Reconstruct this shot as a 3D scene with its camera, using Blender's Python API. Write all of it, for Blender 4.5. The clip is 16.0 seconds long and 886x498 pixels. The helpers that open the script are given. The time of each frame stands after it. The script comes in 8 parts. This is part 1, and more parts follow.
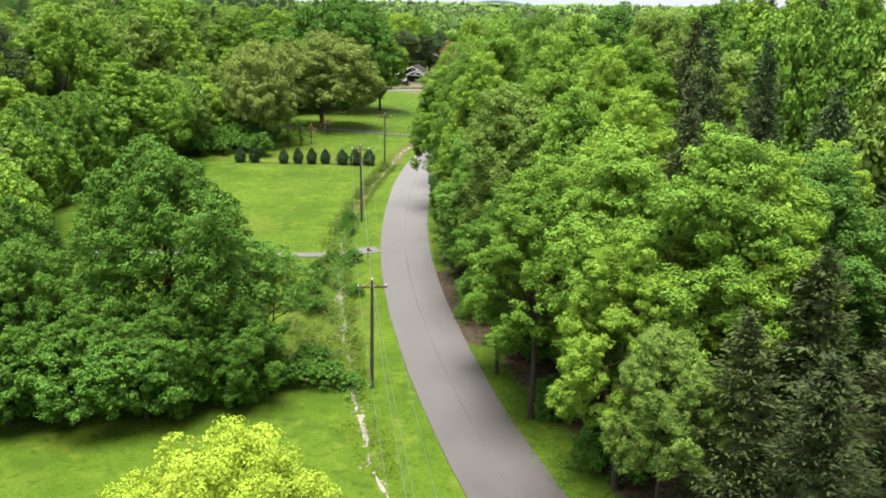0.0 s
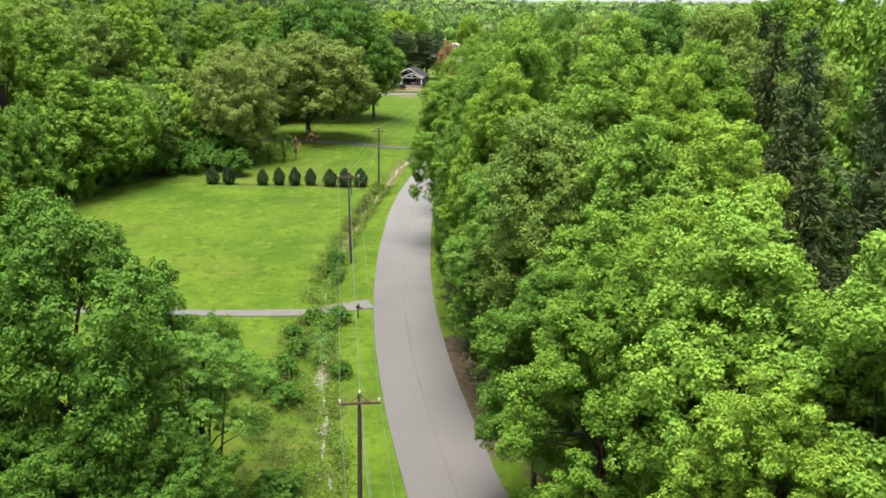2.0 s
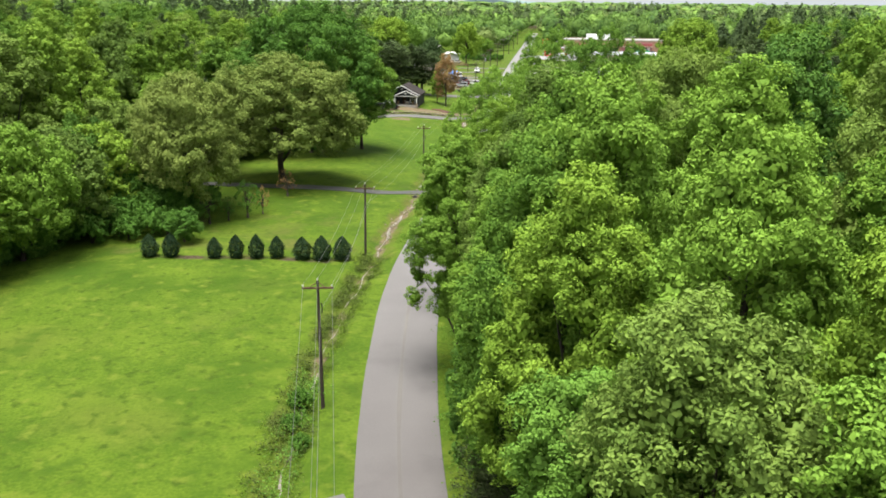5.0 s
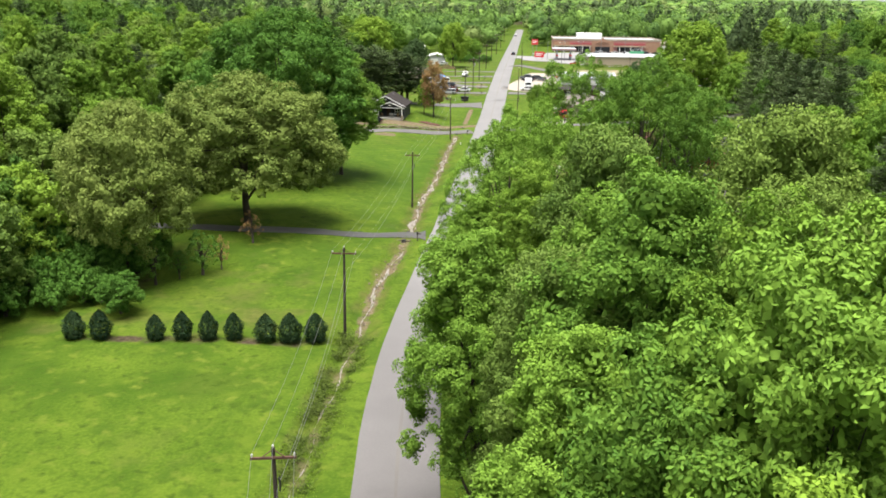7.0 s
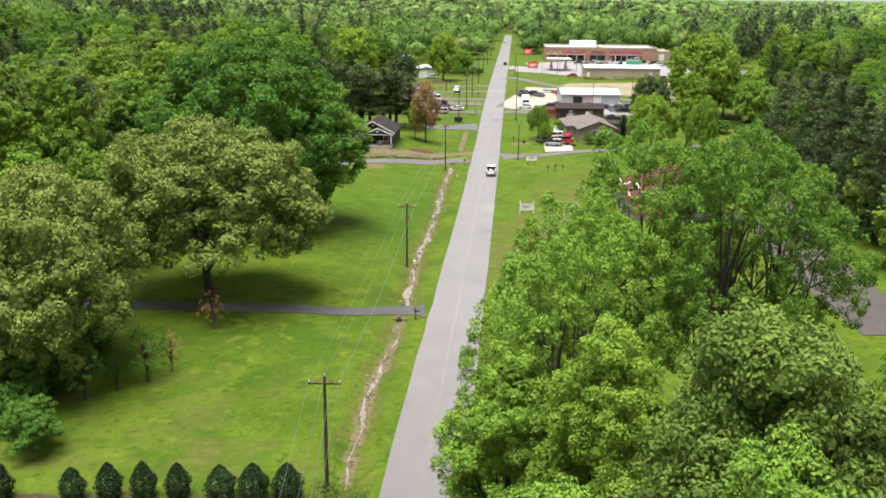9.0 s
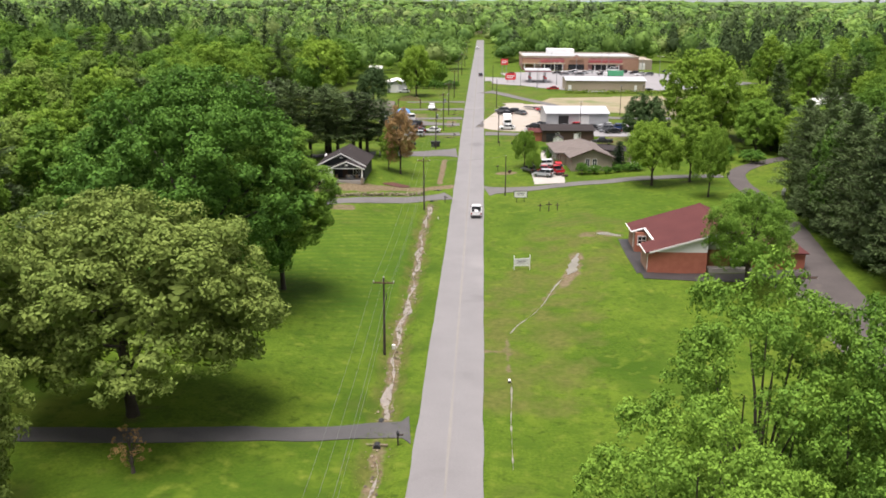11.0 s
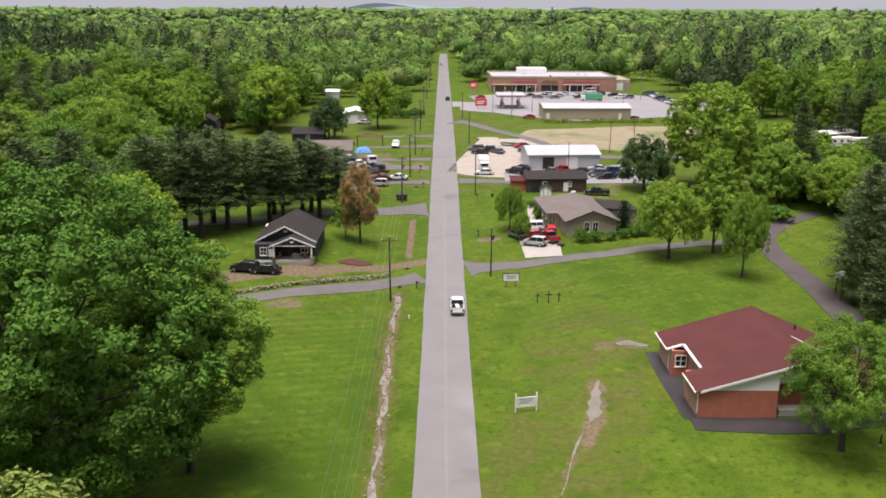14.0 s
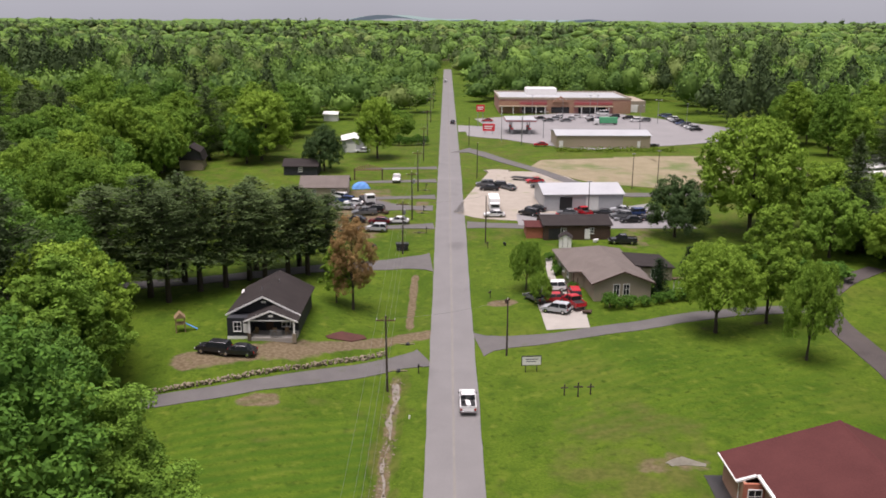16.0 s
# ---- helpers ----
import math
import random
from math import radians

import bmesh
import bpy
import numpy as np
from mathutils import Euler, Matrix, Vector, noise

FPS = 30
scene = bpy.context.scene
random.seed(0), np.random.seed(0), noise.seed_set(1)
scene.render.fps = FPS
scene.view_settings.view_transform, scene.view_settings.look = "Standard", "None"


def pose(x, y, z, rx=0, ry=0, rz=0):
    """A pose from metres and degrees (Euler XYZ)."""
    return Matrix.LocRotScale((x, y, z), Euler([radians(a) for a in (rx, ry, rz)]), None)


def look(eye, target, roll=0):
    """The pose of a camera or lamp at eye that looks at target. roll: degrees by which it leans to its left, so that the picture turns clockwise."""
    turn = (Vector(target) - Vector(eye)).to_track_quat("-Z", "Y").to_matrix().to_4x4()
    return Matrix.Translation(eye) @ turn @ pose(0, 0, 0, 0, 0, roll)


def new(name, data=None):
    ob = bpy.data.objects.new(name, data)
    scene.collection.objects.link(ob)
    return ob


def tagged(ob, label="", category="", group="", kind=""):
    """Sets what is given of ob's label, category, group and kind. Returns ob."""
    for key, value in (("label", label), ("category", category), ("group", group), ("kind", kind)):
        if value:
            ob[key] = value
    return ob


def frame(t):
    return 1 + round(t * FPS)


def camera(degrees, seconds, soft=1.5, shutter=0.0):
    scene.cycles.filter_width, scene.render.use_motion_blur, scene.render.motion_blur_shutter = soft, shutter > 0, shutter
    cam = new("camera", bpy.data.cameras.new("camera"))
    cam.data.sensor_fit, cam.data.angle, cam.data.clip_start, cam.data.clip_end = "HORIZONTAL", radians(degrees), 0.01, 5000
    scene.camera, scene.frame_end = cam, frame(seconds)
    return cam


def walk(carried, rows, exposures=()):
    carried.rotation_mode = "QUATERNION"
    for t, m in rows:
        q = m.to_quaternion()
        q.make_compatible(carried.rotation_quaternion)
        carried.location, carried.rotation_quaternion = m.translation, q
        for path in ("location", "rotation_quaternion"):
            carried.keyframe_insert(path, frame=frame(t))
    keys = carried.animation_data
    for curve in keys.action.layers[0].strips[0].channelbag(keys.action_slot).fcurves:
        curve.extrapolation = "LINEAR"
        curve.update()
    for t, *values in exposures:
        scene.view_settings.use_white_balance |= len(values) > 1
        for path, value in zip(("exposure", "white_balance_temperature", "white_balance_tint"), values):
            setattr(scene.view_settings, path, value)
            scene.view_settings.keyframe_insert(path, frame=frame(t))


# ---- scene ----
# ---------------------------------------------------------------- camera
cam = camera(55.2, 16.0, soft=1.75)
PATH = [
    (0, (24.393, -2.752, 27.746), (24.138, -0.842, 27.212), 1.0),
    (0.5, (23.291, 2.274, 27.7), (23.038, 4.185, 27.167), 1.0),
    (1, (22.265, 7.426, 27.705), (22.017, 9.337, 27.171), 0.9),
    (1.5, (21.289, 12.672, 27.773), (21.042, 14.583, 27.237), 0.9),
    (2, (20.338, 17.983, 27.91), (20.093, 19.893, 27.37), 0.8),
    (2.5, (19.396, 23.338, 28.119), (19.149, 25.247, 27.577), 0.6),
    (3, (18.447, 28.718, 28.402), (18.2, 30.627, 27.859), 0.6),
    (3.5, (17.484, 34.111, 28.757), (17.238, 36.019, 28.212), 0.6),
    (4, (16.498, 39.507, 29.179), (16.258, 41.416, 28.635), 0.8),
    (4.5, (15.489, 44.902, 29.665), (15.252, 46.813, 29.125), 0.8),
    (5, (14.455, 50.295, 30.209), (14.226, 52.208, 29.671), 0.6),
    (5.5, (13.399, 55.688, 30.804), (13.183, 57.602, 30.266), 0.4),
    (6, (12.326, 61.086, 31.444), (12.124, 63.0, 30.902), 0.3),
    (6.5, (11.242, 66.494, 32.121), (11.051, 68.408, 31.573), 0.7),
    (7, (10.155, 71.924, 32.83), (9.969, 73.837, 32.277), 0.8),
    (7.5, (9.073, 77.383, 33.564), (8.886, 79.297, 33.013), 0.7),
    (8, (8.007, 82.884, 34.317), (7.826, 84.798, 33.766), 0.6),
    (8.5, (6.966, 88.437, 35.085), (6.797, 90.352, 34.535), 0.6),
    (9, (5.959, 94.052, 35.863), (5.805, 95.968, 35.314), 0.5),
    (9.5, (4.998, 99.738, 36.647), (4.857, 101.655, 36.096), 0.5),
    (10, (4.091, 105.502, 37.435), (3.967, 107.421, 36.884), 0.4),
    (10.5, (3.247, 111.349, 38.224), (3.141, 113.269, 37.674), 0.3),
    (11, (2.473, 117.279, 39.012), (2.387, 119.201, 38.465), 0.3),
    (11.5, (1.776, 123.29, 39.798), (1.709, 125.213, 39.255), 0.4),
    (12, (1.159, 129.372, 40.581), (1.11, 131.296, 40.04), 0.4),
    (12.5, (0.625, 135.51, 41.36), (0.595, 137.436, 40.821), 0.3),
    (13, (0.174, 141.684, 42.132), (0.162, 143.611, 41.596), 0.2),
    (13.5, (-0.196, 147.865, 42.897), (-0.199, 149.792, 42.361), 0.2),
    (14, (-0.489, 154.013, 43.65), (-0.487, 155.941, 43.117), 0.2),
    (14.5, (-0.714, 160.081, 44.387), (-0.714, 162.01, 43.859), 0.2),
    (15, (-0.881, 166.009, 45.102), (-0.883, 167.94, 44.579), 0.2),
    (15.5, (-1.004, 171.728, 45.786), (-1.008, 173.66, 45.27), 0.3),
    (16, (-1.102, 177.152, 46.429), (-1.107, 179.086, 45.92), 0.3),
]
EXPOSURES = [(0, 1.28, 6500, 8), (2, 1.19, 6500, 8), (4, 1.04, 6500, 9), (8, 0.95, 6500, 12), (12, 0.58, 6500, 20), (14, 0.42, 6500, 22), (16, 0.16, 6500, 24)]
walk(cam, [(t, look(eye, target, roll)) for t, eye, target, roll in PATH], EXPOSURES)

# ---------------------------------------------------------------- sky, sun, exposure
world = bpy.data.worlds.new("overcast_sky")
scene.world = world
world.use_nodes = True
wn, wl = world.node_tree.nodes, world.node_tree.links
SUN_UP, SUN_TURN = radians(80), radians(215)
sky = wn.new("ShaderNodeTexSky")
sky.sky_type, sky.sun_disc = "NISHITA", False
sky.sun_elevation, sky.sun_rotation = SUN_UP, SUN_TURN
sky.air_density, sky.dust_density = 1.0, 3.0
grey = wn.new("ShaderNodeHueSaturation")
grey.inputs["Saturation"].default_value = 0.16
wl.new(sky.outputs[0], grey.inputs["Color"])
# cloud deck: slow grey mottling
wco = wn.new("ShaderNodeTexCoord")
wno = wn.new("ShaderNodeTexNoise")
wno.inputs["Scale"].default_value, wno.inputs["Detail"].default_value = 3.0, 4.0
wmr = wn.new("ShaderNodeMapRange")
wmr.inputs["To Min"].default_value, wmr.inputs["To Max"].default_value = 0.86, 1.14
wmx = wn.new("ShaderNodeMix")
wmx.data_type, wmx.blend_type = "RGBA", "MULTIPLY"
wmx.inputs["Factor"].default_value = 1.0
wl.new(wco.outputs["Generated"], wno.inputs["Vector"])
wl.new(wno.outputs["Fac"], wmr.inputs["Value"])
deck = wn.new("ShaderNodeMix")
deck.data_type = "RGBA"
deck.inputs["Factor"].default_value = 0.72
deck.inputs["B"].default_value = (4.2, 4.5, 4.75, 1)
wl.new(grey.outputs[0], deck.inputs["A"])
wl.new(deck.outputs["Result"], wmx.inputs["A"])
wl.new(wmr.outputs[0], wmx.inputs["B"])
wl.new(wmx.outputs["Result"], wn["Background"].inputs["Color"])
wn["Background"].inputs["Strength"].default_value = 0.108
sun = new("sun", bpy.data.lights.new("sun", "SUN"))
sun.data.energy, sun.data.angle, sun.data.color = 4.9, radians(42), (1.0, 0.97, 0.92)
sun.matrix_world = look((0, 0, 200), Vector((0, 0, 200)) - Vector((math.cos(SUN_UP) * math.sin(SUN_TURN), math.cos(SUN_UP) * math.cos(SUN_TURN), math.sin(SUN_UP))))

# ---------------------------------------------------------------- materials


def material(name, dark, light, scale=1.0, rough=0.8, metal=0.0, bump=0.0, fine=12.0, spread=0.25, island=0.0, objects=0.0, leaf=0.0, stains=None, stain_scale=0.08, stain_at=0.55, coords="Object", gloss=0.5, damp=None):
    """Colour between dark and light by noise at two scales, with optional stains, per-piece and per-object variation,
    relief and leaf translucency; damp scales all tones down evenly.
    """
    if damp is None:
        damp = 1.0 if max(light) > 0.55 else 0.72
    dark, light = (tuple(damp * c for c in tone) for tone in (dark, light))
    stains = [(tuple(damp * c for c in tone), sc, at) for tone, sc, at in stains or ()]
    m = bpy.data.materials.new(name)
    m.use_nodes = True
    n, l = m.node_tree.nodes, m.node_tree.links
    bsdf = n["Principled BSDF"]
    bsdf.inputs["Roughness"].default_value = rough
    bsdf.inputs["Specular IOR Level"].default_value = gloss
    bsdf.inputs["Metallic"].default_value = metal
    co = n.new("ShaderNodeTexCoord")
    big, small = n.new("ShaderNodeTexNoise"), n.new("ShaderNodeTexNoise")
    for node, s, d in ((big, scale, 3.0), (small, scale * fine, 4.0)):
        node.inputs["Scale"].default_value, node.inputs["Detail"].default_value = s, d
        l.new(co.outputs[coords], node.inputs["Vector"])
    mixv = n.new("ShaderNodeMath")
    mixv.operation = "MULTIPLY_ADD"
    mixv.inputs[1].default_value = 0.5
    half = n.new("ShaderNodeMath")
    half.operation = "MULTIPLY"
    half.inputs[1].default_value = 0.5
    l.new(small.outputs["Fac"], half.inputs[0])
    l.new(big.outputs["Fac"], mixv.inputs[0])
    l.new(half.outputs[0], mixv.inputs[2])
    value = mixv.outputs[0]
    if island or objects:
        for amount, node, socket in ((island, "ShaderNodeNewGeometry", "Random Per Island"), (objects, "ShaderNodeObjectInfo", "Random")):
            if amount:
                src, add = n.new(node), n.new("ShaderNodeMath")
                add.operation = "MULTIPLY_ADD"
                shift = n.new("ShaderNodeMath")
                shift.operation = "SUBTRACT"
                shift.inputs[1].default_value = 0.5
                l.new(src.outputs[socket], shift.inputs[0])
                l.new(shift.outputs[0], add.inputs[0])
                add.inputs[1].default_value = amount
                l.new(value, add.inputs[2])
                value = add.outputs[0]
    ramp = n.new("ShaderNodeMapRange")
    ramp.inputs["From Min"].default_value, ramp.inputs["From Max"].default_value = 0.5 - spread, 0.5 + spread
    l.new(value, ramp.inputs["Value"])
    mix = n.new("ShaderNodeMix")
    mix.data_type = "RGBA"
    mix.inputs["A"].default_value, mix.inputs["B"].default_value = (*dark, 1), (*light, 1)
    l.new(ramp.outputs[0], mix.inputs["Factor"])
    colour = mix.outputs["Result"]
    for k, (tone, sc, at) in enumerate(stains or ()):
        st, mr, mx = n.new("ShaderNodeTexNoise"), n.new("ShaderNodeMapRange"), n.new("ShaderNodeMix")
        st.inputs["Scale"].default_value, st.inputs["Detail"].default_value = sc, 5.0
        off = n.new("ShaderNodeMapping")
        off.inputs["Location"].default_value = (17.3 * (k + 1), 5.1 * k, 3.7)
        l.new(co.outputs[coords], off.inputs["Vector"])
        l.new(off.outputs[0], st.inputs["Vector"])
        mr.inputs["From Min"].default_value, mr.inputs["From Max"].default_value = at, at + 0.16
        l.new(st.outputs["Fac"], mr.inputs["Value"])
        mx.data_type = "RGBA"
        mx.inputs["B"].default_value = (*tone, 1)
        l.new(mr.outputs[0], mx.inputs["Factor"])
        l.new(colour, mx.inputs["A"])
        colour = mx.outputs["Result"]
    l.new(colour, bsdf.inputs["Base Color"])
    if bump:
        b = n.new("ShaderNodeBump")
        b.inputs["Strength"].default_value, b.inputs["Distance"].default_value = bump, 0.3 / scale / fine
        l.new(small.outputs["Fac"], b.inputs["Height"])
        l.new(b.outputs[0], bsdf.inputs["Normal"])
    if leaf:
        tr, mx = n.new("ShaderNodeBsdfTranslucent"), n.new("ShaderNodeMixShader")
        mx.inputs[0].default_value = leaf
        l.new(colour, tr.inputs["Color"])
        l.new(bsdf.outputs[0], mx.inputs[1])
        l.new(tr.outputs[0], mx.inputs[2])
        l.new(mx.outputs[0], n["Material Output"].inputs["Surface"])
    return m


def foliage(name, dark, light, objects=0.4, scale=0.35, spread=0.3, island=0.24):
    return material(name, dark, light, scale=scale, rough=0.75, fine=5.0, spread=spread, island=island, objects=objects, leaf=0.18, gloss=0.16, damp=0.86)


GRASS = material("mown_grass", (0.055, 0.108, 0.007), (0.112, 0.174, 0.014), scale=0.16, rough=0.9, fine=22.0, spread=0.13, bump=0.6, gloss=0.1,
                 stains=[((0.045, 0.095, 0.006), 0.07, 0.53), ((0.12, 0.15, 0.02), 0.05, 0.57), ((0.11, 0.165, 0.014), 0.28, 0.57), ((0.09, 0.105, 0.022), 0.075, 0.63), ((0.055, 0.105, 0.008), 0.33, 0.55), ((0.05, 0.09, 0.007), 1.1, 0.54), ((0.135, 0.18, 0.02), 0.62, 0.58)])


def blend_ground(m, layers):
    """Mixes earth tones into the grass where the ground's own attributes say so, broken up by noise."""
    n, l = m.node_tree.nodes, m.node_tree.links
    bsdf = n["Principled BSDF"]
    colour = bsdf.inputs["Base Color"].links[0].from_socket
    co = n.new("ShaderNodeTexCoord")
    for name, dark, light, scale in layers:
        at, no, fine = n.new("ShaderNodeAttribute"), n.new("ShaderNodeTexNoise"), n.new("ShaderNodeTexNoise")
        at.attribute_name = name
        for node, s in ((no, scale), (fine, scale * 5)):
            node.inputs["Scale"].default_value, node.inputs["Detail"].default_value = s, 5.0
            l.new(co.outputs["Object"], node.inputs["Vector"])
        add = n.new("ShaderNodeMath")
        add.operation = "ADD"
        l.new(at.outputs["Fac"], add.inputs[0])
        l.new(no.outputs["Fac"], add.inputs[1])
        mr = n.new("ShaderNodeMapRange")
        mr.inputs["From Min"].default_value, mr.inputs["From Max"].default_value = 0.86, 1.14
        l.new(add.outputs[0], mr.inputs["Value"])
        tone, mx = n.new("ShaderNodeMix"), n.new("ShaderNodeMix")
        tone.data_type = mx.data_type = "RGBA"
        tone.inputs["A"].default_value, tone.inputs["B"].default_value = (*dark, 1), (*light, 1)
        fr = n.new("ShaderNodeMapRange")
        fr.inputs["From Min"].default_value, fr.inputs["From Max"].default_value = 0.35, 0.65
        l.new(fine.outputs["Fac"], fr.inputs["Value"])
        l.new(fr.outputs[0], tone.inputs["Factor"])
        l.new(mr.outputs[0], mx.inputs["Factor"])
        l.new(colour, mx.inputs["A"])
        l.new(tone.outputs["Result"], mx.inputs["B"])
        colour = mx.outputs["Result"]
    l.new(colour, bsdf.inputs["Base Color"])


blend_ground(GRASS, [("straw", (0.062, 0.074, 0.014), (0.092, 0.1, 0.022), 0.3), ("litter", (0.032, 0.025, 0.014), (0.072, 0.054, 0.032), 0.5), ("soil", (0.1, 0.075, 0.042), (0.158, 0.124, 0.078), 0.45)])


def mown_stripes(m, tone):
    """Faint bands left by the mower, where the ground's own attribute says so."""
    n, l = m.node_tree.nodes, m.node_tree.links
    bsdf = n["Principled BSDF"]
    colour = bsdf.inputs["Base Color"].links[0].from_socket
    co, turn, wave, at, mul, mx = (n.new(k) for k in ("ShaderNodeTexCoord", "ShaderNodeMapping", "ShaderNodeTexWave", "ShaderNodeAttribute", "ShaderNodeMath", "ShaderNodeMix"))
    at.attribute_name = "mown"
    turn.inputs["Rotation"].default_value = (0, 0, radians(-24))
    wave.bands_direction = "Y"
    for key, value in (("Scale", 0.17), ("Distortion", 1.6), ("Detail", 2.0), ("Detail Scale", 0.6)):
        wave.inputs[key].default_value = value
    mul.operation, mx.data_type = "MULTIPLY", "RGBA"
    mx.inputs["B"].default_value = (*tone, 1)
    l.new(co.outputs["Object"], turn.inputs["Vector"]), l.new(turn.outputs[0], wave.inputs["Vector"])
    l.new(wave.outputs["Fac"], mul.inputs[0]), l.new(at.outputs["Fac"], mul.inputs[1])
    l.new(mul.outputs[0], mx.inputs["Factor"]), l.new(colour, mx.inputs["A"]), l.new(mx.outputs["Result"], bsdf.inputs["Base Color"])


mown_stripes(GRASS, (0.035, 0.085, 0.006))
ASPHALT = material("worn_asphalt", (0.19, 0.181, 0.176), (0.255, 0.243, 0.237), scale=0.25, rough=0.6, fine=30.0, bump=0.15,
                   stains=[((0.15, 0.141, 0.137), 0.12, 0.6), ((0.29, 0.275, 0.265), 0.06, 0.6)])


def darkened_south(m, y0, y1, tone, amount):
    """Darker, browner tone south of y1, old surfacing with the wood's shade put in, its change to the pale surface
    broken up by noise.
    """
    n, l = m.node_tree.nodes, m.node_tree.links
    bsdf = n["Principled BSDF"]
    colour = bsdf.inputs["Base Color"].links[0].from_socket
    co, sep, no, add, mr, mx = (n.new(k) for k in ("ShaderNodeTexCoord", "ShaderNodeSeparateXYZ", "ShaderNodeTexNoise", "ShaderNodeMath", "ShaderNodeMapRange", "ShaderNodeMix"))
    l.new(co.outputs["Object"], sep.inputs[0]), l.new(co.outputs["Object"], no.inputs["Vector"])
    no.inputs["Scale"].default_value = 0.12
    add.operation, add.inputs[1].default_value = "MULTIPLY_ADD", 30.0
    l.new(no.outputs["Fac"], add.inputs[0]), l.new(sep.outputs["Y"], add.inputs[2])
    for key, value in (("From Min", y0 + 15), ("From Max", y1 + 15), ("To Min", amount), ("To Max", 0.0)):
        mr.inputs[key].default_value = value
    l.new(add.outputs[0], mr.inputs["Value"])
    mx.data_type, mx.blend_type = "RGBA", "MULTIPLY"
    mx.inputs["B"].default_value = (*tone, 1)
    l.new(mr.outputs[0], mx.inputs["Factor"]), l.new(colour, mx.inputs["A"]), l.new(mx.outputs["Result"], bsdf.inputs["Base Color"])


DRIVE = material("old_drive_asphalt", (0.11, 0.102, 0.1), (0.17, 0.158, 0.15), scale=0.4, rough=0.9, fine=20.0, bump=0.2, stains=[((0.1, 0.11, 0.06), 0.5, 0.62)])
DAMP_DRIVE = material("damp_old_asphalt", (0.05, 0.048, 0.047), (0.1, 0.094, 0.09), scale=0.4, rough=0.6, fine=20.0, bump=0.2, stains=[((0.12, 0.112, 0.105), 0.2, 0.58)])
CHURCH_ASPHALT = material("brown_patched_asphalt", (0.06, 0.05, 0.046), (0.11, 0.092, 0.083), scale=0.3, rough=0.9, fine=18.0, bump=0.2, stains=[((0.06, 0.048, 0.044), 0.2, 0.58), ((0.2, 0.165, 0.12), 0.16, 0.66)])
WET_ASPHALT = material("damp_asphalt", (0.026, 0.025, 0.026), (0.06, 0.056, 0.055), scale=0.4, rough=0.5, fine=20.0)
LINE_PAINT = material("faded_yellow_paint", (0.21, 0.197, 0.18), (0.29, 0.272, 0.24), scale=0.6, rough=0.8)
# tones fall towards the wood: older asphalt, and tree shade put into the colour
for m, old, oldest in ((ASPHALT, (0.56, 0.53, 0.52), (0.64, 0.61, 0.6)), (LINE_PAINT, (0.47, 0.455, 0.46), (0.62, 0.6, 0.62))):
    darkened_south(m, 95, 190, old, 1.0)
    darkened_south(m, 30, 70, oldest, 1.0)
CONCRETE = material("pale_concrete", (0.37, 0.345, 0.305), (0.49, 0.455, 0.405), scale=0.5, rough=0.9, fine=15.0)
LOT = material("grey_parking_lot", (0.25, 0.24, 0.24), (0.34, 0.325, 0.32), scale=0.08, rough=0.9, fine=30.0, stains=[((0.24, 0.23, 0.23), 0.1, 0.58)])
GRAVEL = material("pale_gravel", (0.34, 0.295, 0.24), (0.48, 0.43, 0.36), scale=0.5, rough=0.95, fine=20.0, bump=0.3, stains=[((0.2, 0.22, 0.08), 0.2, 0.62)])
DRY_GRASS = material("dry_straw_grass", (0.22, 0.18, 0.1), (0.38, 0.32, 0.2), scale=0.25, rough=0.95, fine=16.0, stains=[((0.14, 0.18, 0.05), 0.09, 0.52), ((0.3, 0.25, 0.18), 0.3, 0.6)])
MUD = material("wet_ditch_mud", (0.14, 0.11, 0.06), (0.26, 0.21, 0.13), scale=0.6, rough=0.75, fine=8.0, bump=0.4, stains=[((0.12, 0.17, 0.03), 0.5, 0.56)])
STREAM = material("pale_wet_ditch_stones", (0.15, 0.12, 0.09), (0.42, 0.38, 0.33), scale=1.4, rough=0.35, fine=6.0, bump=0.3)
PUDDLE = material("standing_water_and_silt", (0.16, 0.145, 0.105), (0.3, 0.28, 0.22), scale=0.5, rough=0.3, fine=6.0)
RED_EARTH = material("red_brown_mulch", (0.07, 0.022, 0.016), (0.125, 0.042, 0.03), scale=0.8, rough=0.95, fine=10.0, bump=0.4)
STONE = material("field_stone", (0.095, 0.073, 0.048), (0.34, 0.28, 0.195), scale=1.2, rough=0.9, fine=8.0, objects=0.5, island=0.5, bump=0.3)
BARK = material("grey_brown_bark", (0.035, 0.026, 0.018), (0.085, 0.068, 0.05), scale=1.5, rough=0.95, fine=10.0, bump=0.6)
LEAF_BRIGHT = foliage("bright_spring_leaves", (0.098, 0.202, 0.02), (0.262, 0.405, 0.043))
LEAF_MID = foliage("mid_green_leaves", (0.078, 0.175, 0.02), (0.222, 0.376, 0.045))
LEAF_DEEP = foliage("deep_green_leaves", (0.05, 0.13, 0.02), (0.165, 0.312, 0.042))
LEAF_OLIVE = foliage("olive_green_oak_leaves", (0.088, 0.16, 0.026), (0.238, 0.345, 0.06))
# dark lawn tree's green; on undergrowth it puts the wood's shade into the colour
LEAF_SHADE = foliage("dark_green_and_shade_leaves", (0.03, 0.094, 0.013), (0.145, 0.3, 0.036), objects=0.0)
LEAF_FIELD = foliage("full_summer_green_leaves", (0.028, 0.086, 0.01), (0.145, 0.285, 0.032), objects=0.0)
